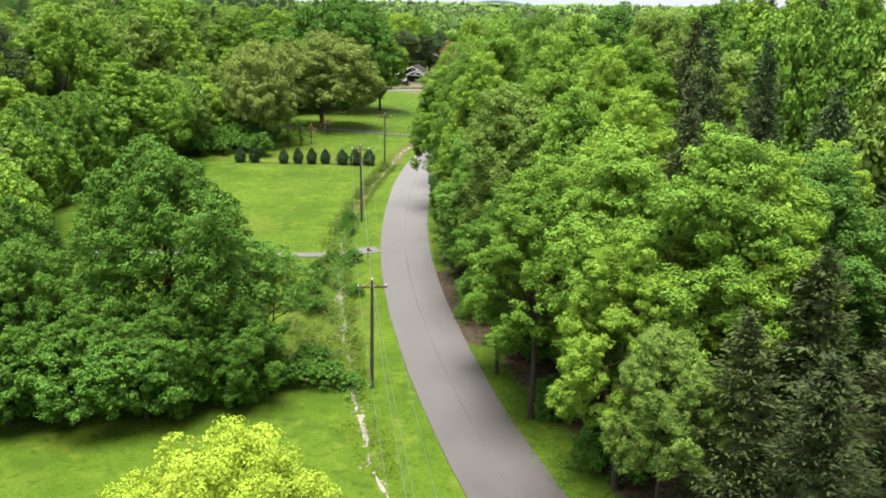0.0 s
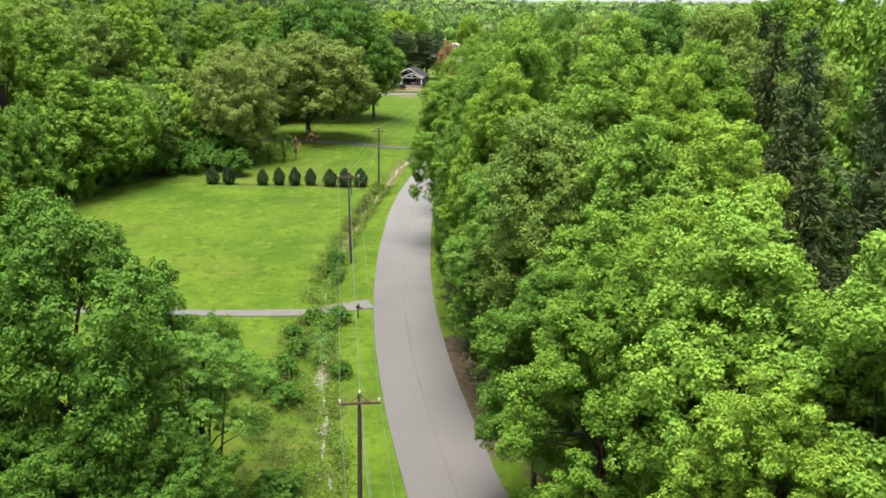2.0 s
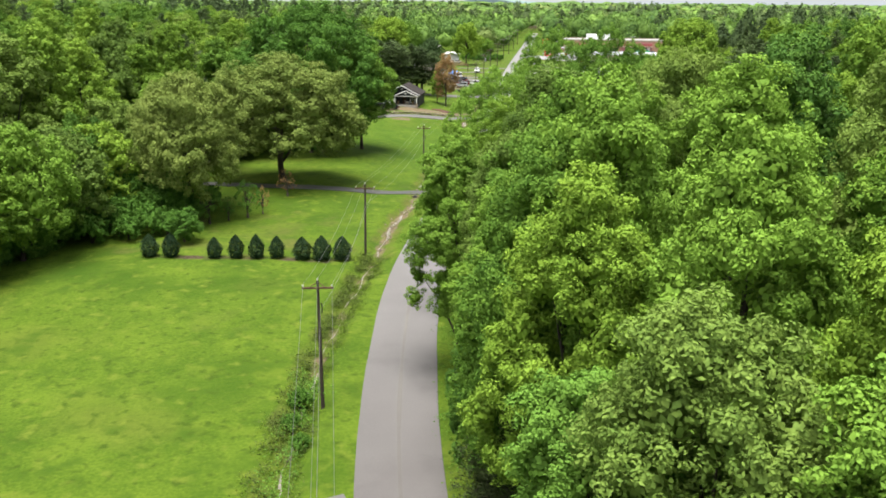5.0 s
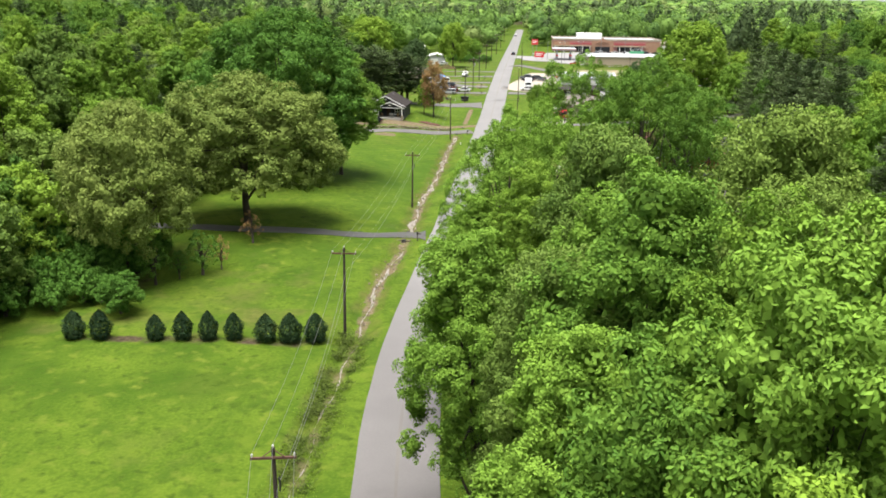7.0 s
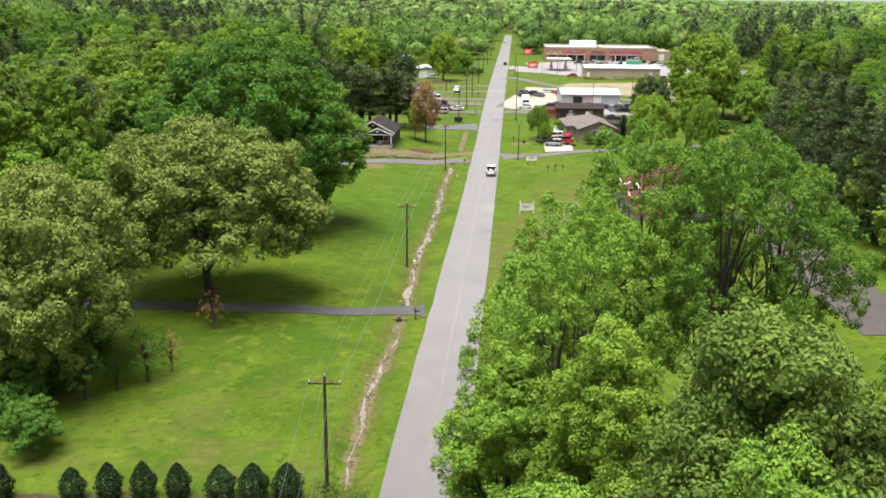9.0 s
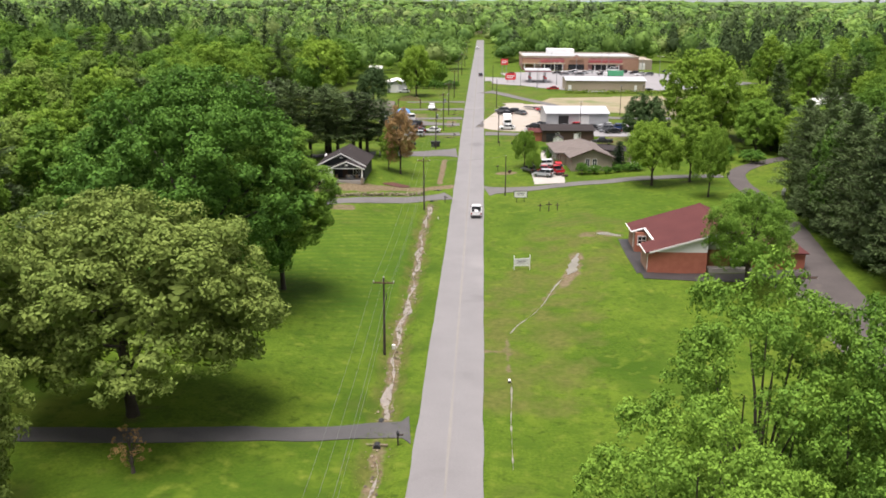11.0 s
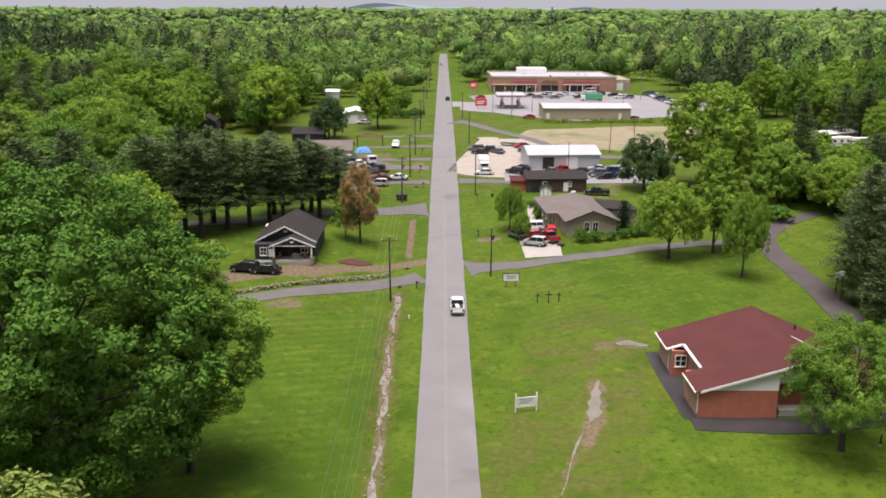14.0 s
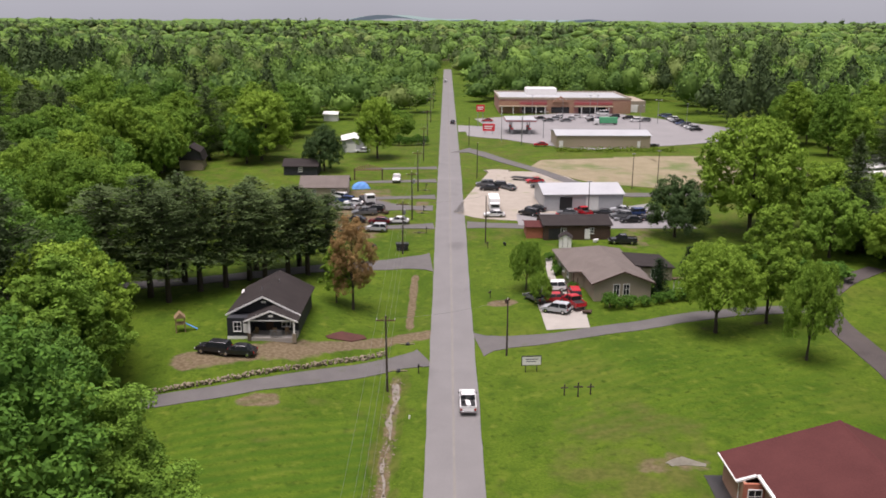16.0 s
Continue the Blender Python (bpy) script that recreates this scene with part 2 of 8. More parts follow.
LEAF_PALE = foliage("pale_olive_oak_leaves", (0.112, 0.175, 0.03), (0.3, 0.37, 0.083), objects=0.15, island=0.14)
# far greens kept bluer than the near leaves, haze put into the colour
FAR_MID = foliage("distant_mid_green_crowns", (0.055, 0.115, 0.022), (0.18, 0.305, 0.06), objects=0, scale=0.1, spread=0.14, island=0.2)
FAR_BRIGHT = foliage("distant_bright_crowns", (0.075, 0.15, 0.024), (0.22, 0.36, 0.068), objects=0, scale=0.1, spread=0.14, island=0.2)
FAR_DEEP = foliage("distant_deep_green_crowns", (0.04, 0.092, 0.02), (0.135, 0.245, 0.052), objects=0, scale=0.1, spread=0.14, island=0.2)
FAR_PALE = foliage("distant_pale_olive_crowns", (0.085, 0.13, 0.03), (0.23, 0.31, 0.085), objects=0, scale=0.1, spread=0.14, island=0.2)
LEAF_LIME = foliage("lime_yellow_leaves", (0.3, 0.42, 0.03), (0.55, 0.65, 0.1))
LEAF_RUST = foliage("rust_brown_buds_and_leaves", (0.24, 0.145, 0.055), (0.43, 0.28, 0.115))
LEAF_DARK = foliage("dark_glossy_evergreen_leaves", (0.035, 0.075, 0.022), (0.1, 0.16, 0.05))
NEEDLE = foliage("dark_pine_needles", (0.044, 0.076, 0.026), (0.135, 0.195, 0.066))
NEEDLE_OLIVE = foliage("olive_pine_needles", (0.032, 0.05, 0.016), (0.09, 0.12, 0.034))
SHRUB = foliage("dark_arborvitae", (0.012, 0.034, 0.012), (0.036, 0.072, 0.024))
WEED = foliage("roadside_weeds", (0.085, 0.145, 0.012), (0.17, 0.25, 0.022), objects=0.0)
ARM_WOOD = material("red_brown_crossarm_wood", (0.09, 0.042, 0.028), (0.17, 0.085, 0.06), scale=0.8, rough=0.9, fine=12.0)
BRUSH = foliage("olive_brown_brush", (0.05, 0.072, 0.016), (0.13, 0.18, 0.035), objects=0.0)
WOOD_POLE = material("creosoted_pole_wood", (0.035, 0.025, 0.02), (0.09, 0.065, 0.05), scale=0.8, rough=0.9, fine=12.0)
WIRE = material("weathered_aluminium_wire", (0.16, 0.165, 0.15), (0.24, 0.245, 0.22), rough=0.6, metal=0.3)
GALV = material("galvanised_steel", (0.3, 0.31, 0.32), (0.42, 0.43, 0.44), scale=2.0, rough=0.5, metal=0.6)
WHITE = material("white_paint", (0.66, 0.65, 0.62), (0.8, 0.79, 0.77), scale=0.5, rough=0.6, fine=8.0)
BLACK = material("black_paint", (0.012, 0.012, 0.013), (0.03, 0.03, 0.032), scale=1.0, rough=0.6)
RUBBER = material("tyre_rubber", (0.015, 0.015, 0.016), (0.03, 0.03, 0.03), scale=3.0, rough=0.9)
CHROME = material("dull_chrome", (0.45, 0.45, 0.46), (0.6, 0.6, 0.61), scale=3.0, rough=0.25, metal=1.0)
GLASS_DARK = material("dark_window_glass", (0.012, 0.014, 0.016), (0.03, 0.034, 0.038), scale=1.0, rough=0.06)
TAIL_RED = material("red_lamp_plastic", (0.35, 0.01, 0.01), (0.5, 0.02, 0.015), scale=3.0, rough=0.2)
LAMP_CLEAR = material("clear_lamp_plastic", (0.6, 0.6, 0.58), (0.75, 0.75, 0.72), scale=3.0, rough=0.15)
BRICK_RED = material("red_brick_faces", (0.28, 0.09, 0.052), (0.44, 0.15, 0.09), damp=0.95, scale=1.2, rough=0.9, fine=9.0, objects=0.2)
BRICK_TAN = material("tan_brick_faces", (0.36, 0.2, 0.13), (0.5, 0.3, 0.2), scale=1.2, rough=0.9, fine=9.0)
ROOF_MAROON = material("maroon_shingles", (0.085, 0.025, 0.024), (0.14, 0.046, 0.042), scale=0.3, rough=0.9, fine=22.0, bump=0.3, gloss=0.2)
ROOF_GREY = material("charcoal_shingles", (0.028, 0.023, 0.022), (0.058, 0.048, 0.045), scale=0.4, rough=0.9, fine=20.0, bump=0.3, gloss=0.2)
ROOF_TAUPE = material("taupe_shingles", (0.15, 0.125, 0.11), (0.23, 0.195, 0.175), scale=0.4, rough=0.9, fine=20.0, bump=0.3, gloss=0.2)
SIDING_DARK = material("dark_slate_siding", (0.018, 0.02, 0.026), (0.038, 0.042, 0.05), scale=0.6, rough=0.7)
SIDING_BEIGE = material("beige_siding", (0.36, 0.3, 0.22), (0.46, 0.39, 0.3), scale=0.5, rough=0.8)
METAL_WHITE = material("white_metal_cladding", (0.4, 0.41, 0.42), (0.54, 0.55, 0.56), damp=0.8, scale=0.2, rough=0.45, fine=12.0)
METAL_TAN = material("tan_metal_cladding", (0.4, 0.33, 0.22), (0.5, 0.42, 0.29), scale=0.2, rough=0.6, fine=12.0)
WOOD_BROWN = material("dark_brown_boards", (0.055, 0.03, 0.02), (0.12, 0.07, 0.045), scale=0.6, rough=0.85, fine=10.0)
WOOD_TAN = material("weathered_tan_wood", (0.28, 0.18, 0.09), (0.42, 0.29, 0.16), scale=0.8, rough=0.85, fine=10.0)
STORE_RED = material("red_brown_store_facade", (0.34, 0.15, 0.14), (0.46, 0.24, 0.22), damp=1.0, scale=0.15, rough=0.8, fine=14.0)
SIGN_RED = material("red_sign_panel", (0.5, 0.02, 0.03), (0.62, 0.04, 0.05), damp=1.0, scale=1.0, rough=0.4)
TARP_BLUE = material("blue_tarpaulin", (0.06, 0.2, 0.5), (0.12, 0.32, 0.68), scale=1.0, rough=0.6)
DULL_RED = material("dull_red_fascia", (0.26, 0.05, 0.06), (0.36, 0.09, 0.09), damp=1.0, scale=0.3, rough=0.6, fine=8.0)
SIGN_INK = material("grey_sign_ink", (0.12, 0.13, 0.15), (0.2, 0.2, 0.22), scale=3.0, rough=0.7)
# haze over the hills put into a pale colour and an even glow
FAR_HILL = material("far_hill_woods_haze_glow", (0.13, 0.19, 0.16), (0.2, 0.26, 0.22), scale=0.012, rough=1.0, fine=10.0, gloss=0.0)
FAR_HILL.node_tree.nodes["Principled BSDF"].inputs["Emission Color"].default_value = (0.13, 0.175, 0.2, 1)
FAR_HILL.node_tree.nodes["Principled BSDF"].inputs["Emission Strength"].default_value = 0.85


def paint(name, tone):
    return material("car_paint_" + name, tuple(0.85 * c for c in tone), tone, scale=0.8, rough=0.25, damp=1.0)


PAINTS = {"black": paint("black", (0.02, 0.02, 0.022)), "white": paint("white", (0.75, 0.75, 0.74)), "silver": paint("silver", (0.42, 0.43, 0.44)),
          "red": paint("red", (0.42, 0.018, 0.025)), "maroon": paint("maroon", (0.12, 0.012, 0.018)), "grey": paint("grey", (0.14, 0.145, 0.15)),
          "blue": paint("blue", (0.03, 0.06, 0.16)), "green": paint("green", (0.08, 0.36, 0.18))}

# ---------------------------------------------------------------- terrain
KY = [-300, 50, 61, 110, 150, 207, 245, 290, 310, 350, 400, 440, 480, 600, 900, 1500, 2500, 4900]
KZ = [-2.6, -2.5, -2.2, -0.6, 1.0, 0.9, 0.9, 2.3, 2.9, 5.4, 7.5, 8.2, 8.6, 9.5, 12.0, 23, 41, 47]


def smooth(v, a, b):
    u = np.clip((v - a) / (b - a), 0, 1)
    return u * u * (3 - 2 * u)


def profile(y):
    y = np.asarray(y, float)
    return sum(np.interp(y + d, KY, KZ) for d in (-8, -4, 0, 4, 8)) / 5


def ground(x, y):
    x, y = np.asarray(x, float), np.asarray(y, float)
    left = (1.4 * smooth(y, 160, 190) + 1.2 * smooth(y, 262, 286) - 2.6 * smooth(y, 302, 345)) * smooth(-x, 9, 26)
    right = 1.2 * smooth(x, 8, 26) * smooth(y, 190, 230) * (1 - smooth(y, 310, 350))
    return profile(y) + left + right


CENTRE_Y = [-120, -60, 0, 20, 38, 46.4, 52, 60.4, 78.5, 86.8, 97, 109.6, 125, 137, 149, 165, 200, 2000]
CENTRE_X = [96, 68, 43, 34.2, 26.6, 22.9, 20.5, 17.1, 11.1, 8.8, 6.3, 3.9, 1.8, 0.5, 0.0, 0.0, 0.0, 0.0]
HALF = 3.15


def centre(y):
    y = np.asarray(y, float)
    return sum(np.interp(y + d, CENTRE_Y, CENTRE_X) for d in (-6, -3, 0, 3, 6)) / 5


DITCH_Y = [20, 46, 54, 70, 79, 89, 100, 120, 135, 149, 168, 181, 202, 214, 228, 245, 259, 280]
DITCH_X = [24.5, 14.3, 10.9, 5.5, 2.9, 0.1, -2.6, -5.2, -5.8, -5.9, -6.9, -6.1, -6.8, -7.3, -7.0, -7.2, -7.5, -7.3]


def ditch(y):
    return np.interp(y, DITCH_Y, DITCH_X)


def ripple(x, y, size):
    return np.sin(x / size * 1.7 + 1.3 * np.sin(y / size)) * np.sin(y / size * 1.3 + 0.9 * np.sin(x / size * 0.8))


def terrain(x, y):
    """The ground's height, with the ditch beside the road."""
    x, y = np.asarray(x, float), np.asarray(y, float)
    off_road = smooth(np.abs(x - centre(y)), HALF + 0.6, HALF + 5)
    z = ground(x, y) - 0.04 + off_road * (1 - smooth(y, 320, 345)) * (0.04 * ripple(x, y, 2.3) + 0.12 * ripple(x + 40, y, 9.0))
    d = np.abs(x - ditch(y)) + 0.3 * np.sin(y * 0.9)
    sunk = 0.5 * (1 - smooth(d, 0.5, 2.0)) * smooth(y, 30, 46) * (1 - smooth(y, 276, 283))
    for cross in (95.5, 188.3):
        sunk = sunk * smooth(np.abs(y - cross), 1.8, 3.4)
    z = z - 0.45 * smooth(x, 22.5, 25.5) * (1 - smooth(x, 40, 44)) * smooth(y, 230, 234) * (1 - smooth(y, 258, 264))
    far = smooth(y, 900, 1800)
    z = z + smooth(np.abs(x), 90, 170) * 11 * np.exp(-((x + 300) / 150) ** 2 - ((y - 560) / 260) ** 2) + smooth(np.abs(x), 130, 220) * 9 * np.exp(-((x - 430) / 170) ** 2 - ((y - 760) / 260) ** 2)
    return z - sunk + far * (5 * ripple(x, y, 160.0) + 3 * ripple(x, y + 50, 70.0))


def steps(stops):
    """Coordinates from (start, step) pairs up to the last start."""
    out = []
    for (a, s), (b, _) in zip(stops, stops[1:]):
        out += list(np.arange(a, b - 1e-6, s))
    return np.array(out + [stops[-1][0]], float)


def grid_mesh(name, xs, ys, height):
    X, Y = np.meshgrid(xs, ys)
    verts = np.stack([X, Y, height(X, Y)], -1).reshape(-1, 3)
    a = (np.arange(len(ys) - 1)[:, None] * len(xs) + np.arange(len(xs) - 1)).ravel()
    faces = np.stack([a, a + 1, a + 1 + len(xs), a + len(xs)], 1)
    return raw_mesh(name, verts, faces, smooth_faces=True)


def raw_mesh(name, verts, faces, smooth_faces=False):
    me = bpy.data.meshes.new(name)
    me.from_pydata(np.asarray(verts, float), [], faces if isinstance(faces, list) else np.asarray(faces))
    if smooth_faces:
        me.polygons.foreach_set("use_smooth", [True] * len(me.polygons))
    me.update()
    return me


def part(name, data, mat, parent=None, label=""):
    """Links a bmesh or mesh as one mesh object under a thing or a part."""
    if isinstance(data, bmesh.types.BMesh):
        bm, data = data, bpy.data.meshes.new(name)
        bmesh.ops.recalc_face_normals(bm, faces=bm.faces)
        bm.to_mesh(data)
        bm.free()
    if not data.materials:
        data.materials.append(mat)
    ob = new(name, data)
    ob.parent = parent
    if label:
        ob["label"] = label
    return ob


def parts(name, items, mat, parent, label="", bevel=0.0):
    """Boxes that could be picked apart, each a part of its own."""
    for item in items:
        part(name, boxes(item, bevel=bevel), mat, parent, label)


def thing(name, x, y, z, turn=0.0, label="", category="", group="", kind=""):
    ob = new(name)
    ob.empty_display_size = 0.3
    ob.matrix_basis = pose(x, y, z, 0, 0, turn)
    return tagged(ob, label, category, group, kind)


def ribbon(name, line, widths, mat, label, category, lift=0.07, step=1.0, deep=0.35, height=None, across=4):
    """A paved strip along a line of (x, y), draped on the ground, with edges of real depth."""
    height = height or terrain
    pts, wid = [], []
    for (a, b), wa, wb in zip(zip(line, line[1:]), widths, widths[1:]):
        n = max(1, int(math.dist(a, b) / step))
        for k in range(n):
            f = k / n
            pts.append((a[0] + f * (b[0] - a[0]), a[1] + f * (b[1] - a[1])))
            wid.append(wa + f * (wb - wa))
    pts.append(line[-1]), wid.append(widths[-1])
    pts, wid = np.array(pts, float), np.array(wid, float)
    if len(pts) > 6:
        kern = np.ones(5) / 5
        for k in (0, 1):
            pad = np.r_[[pts[0, k]] * 2, pts[:, k], [pts[-1, k]] * 2]
            pts[:, k] = np.convolve(pad, kern, "valid")
    tang = np.gradient(pts, axis=0)
    tang /= np.linalg.norm(tang, axis=1)[:, None] + 1e-9
    side = np.stack([tang[:, 1], -tang[:, 0]], 1)
    rng = np.random.default_rng(len(name) + len(pts))
    rag = np.convolve(rng.normal(0, 0.12, len(pts) + 2), np.ones(3) / 3, "valid")
    cols = []
    for f in np.linspace(-0.5, 0.5, across):
        q = pts + side * ((wid + (rag if abs(f) == 0.5 else 0)) * f)[:, None]
        cols.append(np.c_[q, height(q[:, 0], q[:, 1]) + lift])
    cols = [cols[0] - (0, 0, deep), cols[0]] + cols + [cols[-1], cols[-1] - (0, 0, deep)]
    verts = np.stack(cols, 1)
    n, c = verts.shape[:2]
    a = (np.arange(n - 1)[:, None] * c + np.array([k for k in range(c - 1) if k not in (1, c - 3)])).ravel()
    me = raw_mesh(name, verts.reshape(-1, 3), np.stack([a, a + 1, a + 1 + c, a + c], 1), smooth_faces=across > 2)
    return tagged(part(name, me, mat), label, category, kind="structure")


GX = steps([(-4600, 400), (-1400, 100), (-400, 25), (-100, 5), (-45, 1.0), (-12, 0.4), (-4, 0.9), (34, 1.5), (70, 5), (130, 25), (400, 100), (1400, 400), (4600, 1)])
GY = steps([(-300, 40), (-20, 6), (28, 1.1), (340, 4), (660, 20), (1000, 60), (2200, 200), (4700, 1)])
GROUND = grid_mesh("ground", GX, GY, terrain)
co = np.empty(len(GROUND.vertices) * 3)
GROUND.vertices.foreach_get("co", co)
PX, PY, _ = co.reshape(-1, 3).T


def near_line(line, width):
    """1 on a line of (x, y), falling to 0 past its width."""
    best = np.full(len(PX), 1e9)
    for (ax, ay), (bx, by) in zip(line, line[1:]):
        t = np.clip(((PX - ax) * (bx - ax) + (PY - ay) * (by - ay)) / ((bx - ax) ** 2 + (by - ay) ** 2), 0, 1)
        best = np.minimum(best, np.hypot(PX - ax - t * (bx - ax), PY - ay - t * (by - ay)))
    return 1 - smooth(best, width * 0.5, width * 1.3)


def in_ditch(width):
    return (1 - smooth(np.abs(PX - ditch(PY)), width * 0.4, width * 1.2)) * smooth(PY, 30, 40) * (1 - smooth(PY, 279, 283))


soil = 0.6 * in_ditch(1.0) * smooth(PY, 140, 160) + 0.42 * in_ditch(0.9) * (1 - smooth(PY, 140, 160))
for line, width, amount in (([(-3.2, 295), (-8, 292.8), (-13, 290), (-19, 285.4), (-23, 283)], 1.9, 0.8), ([(-20, 284.6), (-25, 282.6), (-29, 281.6), (-34, 279.6)], 3.2, 0.75), ([(-24.5, 269.6), (-22, 270.3)], 1.7, 0.8),
                            ([(3.3, 208.4), (6.2, 208.8)], 1.0, 0.6), ([(6.2, 214), (5.9, 203)], 0.5, 0.5), ([(13.5, 231.7), (8.6, 220)], 0.7, 0.45), ([(20, 256.5), (25.5, 258)], 2.0, 0.5), ([(17.8, 247), (16.4, 238), (14, 232.5)], 1.5, 0.6), ([(-6.4, 297), (-6.4, 321)], 0.8, 0.75),
                            ([(7, 308), (9.6, 308.6)], 1.6, 0.8), ([(-6.8, 365), (-6.5, 372)], 1.8, 0.6), ([(-20, 346), (-20, 382)], 7, 0.6), ([(36, 340), (40, 350)], 4, 0.5), ([(60, 384), (75, 392)], 6, 0.4), ([(88, 470), (96, 476)], 5, 0.6),
                            ([(4.0 + 8.2, 96), (16.5, 82)], 1.4, 0.55), ([(-3.6, 151), (-3.6, 260)], 0.35, 0.2), ([(3.5, 170), (3.5, 286)], 0.3, 0.25)):
    soil = np.maximum(soil, amount * near_line(line, width))
straw = np.maximum.reduce([0.42 * smooth(PY, 318, 350) * (1 - smooth(PY, 470, 520)) * (1 - smooth(np.abs(PX), 90, 120)), 0.2 * smooth(PY, 160, 200) * (1 - smooth(PY, 420, 460)), 0.5 * near_line([(7, 200), (10, 225), (15, 240), (20, 264)], 11), 0.5 * in_ditch(2.6) * smooth(PY, 140, 160), 0.44 * near_line([(ditch(y) - 0.9, y) for y in range(98, 152, 6)], 1.9), 0.36 * near_line([(3.5, 64), (1.5, 74), (-0.6, 84), (-1.6, 92)], 5.5), 0.3 * near_line([(-22, 150), (-30, 172)], 10), 0.4 * near_line([(-36, 150), (-9, 152)], 7), 0.36 * near_line([(-34, 158), (-20, 166)], 9), 0.25 * near_line([(14, 290), (30, 270)], 8), 0.3 * near_line([(-10, 272), (-30, 262)], 8)])
wood_edge = centre(PY) + HALF + 0.8 + 2.2 * smooth(PY, 92, 104) + 1.5 * (1 - smooth(PY, 56, 64))
litter = 0.75 * smooth(PX, wood_edge, wood_edge + 3) * smooth(PY, 15, 30) * (1 - smooth(PY, 146, 156)) * (1 - smooth(PX, 60, 72))
litter = np.maximum(litter, 0.7 * smooth(-PX, np.interp(PY, [84, 118, 165, 200, 262, 300], [40, 52, 48, 46, 40, 58]), np.interp(PY, [84, 118, 165, 200, 262, 300], [44, 56, 52, 50, 44, 62])) * smooth(PY, 50, 84) * (1 - smooth(PY, 290, 300)))
litter = np.maximum(litter, 0.95 * near_line([(13.2, 90), (14.9, 83.5), (16.6, 78), (18.2, 73)], 2.6))
litter = np.maximum(litter, 0.9 * smooth(PY, 900, 1100))
litter = np.maximum(litter, 0.5 * near_line([(-34.5, 145.7), (-9, 148)], 1.3))
for x, y, r in ((-7, 58, 7), (-30, 188.5, 5), (-31, 220, 8), (-24, 225.5, 4), (-36, 164, 6), (39, 229.8, 2), (38.2, 294.6, 3), (46, 297, 3), (47.8, 284, 2)):
    litter = np.maximum(litter, 0.4 * (1 - smooth(np.hypot(PX - x, PY - y), r * 0.3, r)))
mown = 0.6 * smooth(PX, -34, -28) * (1 - smooth(PX, -10, -8)) * smooth(PY, 205, 225) * (1 - smooth(PY, 264, 274))
mown = np.maximum(mown, 0.35 * smooth(PX, 8, 14) * (1 - smooth(PX, 46, 54)) * smooth(PY, 258, 266) * (1 - smooth(PY, 284, 292)))
for name, values in (("soil", soil), ("straw", straw), ("litter", litter), ("mown", mown)):
    GROUND.attributes.new(name, "FLOAT", "POINT").data.foreach_set("value", np.asarray(values, np.float32))
tagged(part("ground", GROUND, GRASS), "uneven green mown grass lawns and fields along the road", "ground", kind="structure")

road_line = [(float(centre(y)), y) for y in list(range(-100, 170, 3)) + list(range(170, 905, 15))]
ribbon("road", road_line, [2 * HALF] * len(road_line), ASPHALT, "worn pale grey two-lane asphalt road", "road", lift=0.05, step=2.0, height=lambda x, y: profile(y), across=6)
line_path = [(float(centre(y)), y) for y in list(range(-60, 170, 3)) + list(range(170, 800, 10))]
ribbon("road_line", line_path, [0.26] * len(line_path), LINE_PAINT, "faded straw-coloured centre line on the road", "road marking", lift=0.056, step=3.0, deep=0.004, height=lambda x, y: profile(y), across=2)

# drives, side streets and lots
ribbon("driveway", [(-3.2 + 6.4, 98.6), (-0.3, 96.6), (-2.4, 95.2), (-12, 93.7), (-23, 92), (-40, 90)], [2.6, 2.2, 1.8, 1.5, 1.4, 1.4], DRIVE, "narrow grey gravelled driveway across the field", "driveway")
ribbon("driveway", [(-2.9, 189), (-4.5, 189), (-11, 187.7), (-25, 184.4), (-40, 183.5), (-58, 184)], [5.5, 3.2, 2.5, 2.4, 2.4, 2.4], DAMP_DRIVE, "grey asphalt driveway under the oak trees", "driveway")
ribbon("driveway", [(-2.9, 286.6), (-4.2, 286), (-7.8, 284.4), (-15, 279.3), (-21.4, 274.8), (-28, 271.6), (-44, 267)], [6.5, 5.4, 4.0, 3.2, 3.0, 3.0, 3.0], DRIVE, "grey driveway below the stone wall", "driveway")
ribbon("side_street", [(-2.9, 328.6), (-4, 328.6), (-5.5, 328.5), (-7.5, 328.1), (-10, 327.3), (-15, 325.5), (-26, 319), (-38, 313.5), (-60, 306)], [10.5, 9.2, 8, 6.6, 5.6, 4.9, 4.6, 4.6, 4.6], DRIVE, "grey asphalt side street", "street")
ribbon("side_street", [(2.9, 291.2), (4, 291.3), (5.5, 291.6), (7.7, 292), (16.4, 292.9), (25.2, 295), (35, 299), (46, 302.4), (56, 303.2)], [9, 7.4, 5.6, 4.2, 3.4, 3.2, 3.2, 3.2, 3.2], DRIVE, "grey asphalt side street behind the church lawn", "street")
ribbon("church_drive", [(77, 324), (68, 317), (61.5, 310), (58.4, 304), (57.4, 296), (57.4, 286), (57.4, 275), (56.6, 263), (55, 254), (53.4, 244), (51.2, 236), (49.8, 228), (48.6, 216), (49, 204), (50, 186)], [3.4, 3.4, 3.8, 4, 4, 4.2, 4.6, 5, 5.6, 6, 8, 9, 10, 9, 8], CHURCH_ASPHALT, "patched grey asphalt church drive", "driveway")
ribbon("church_path", [(26.9, 256), (26.9, 246), (26.9, 236.6)], [2.6, 2.6, 2.6], WET_ASPHALT, "damp dark asphalt path beside the church", "path")
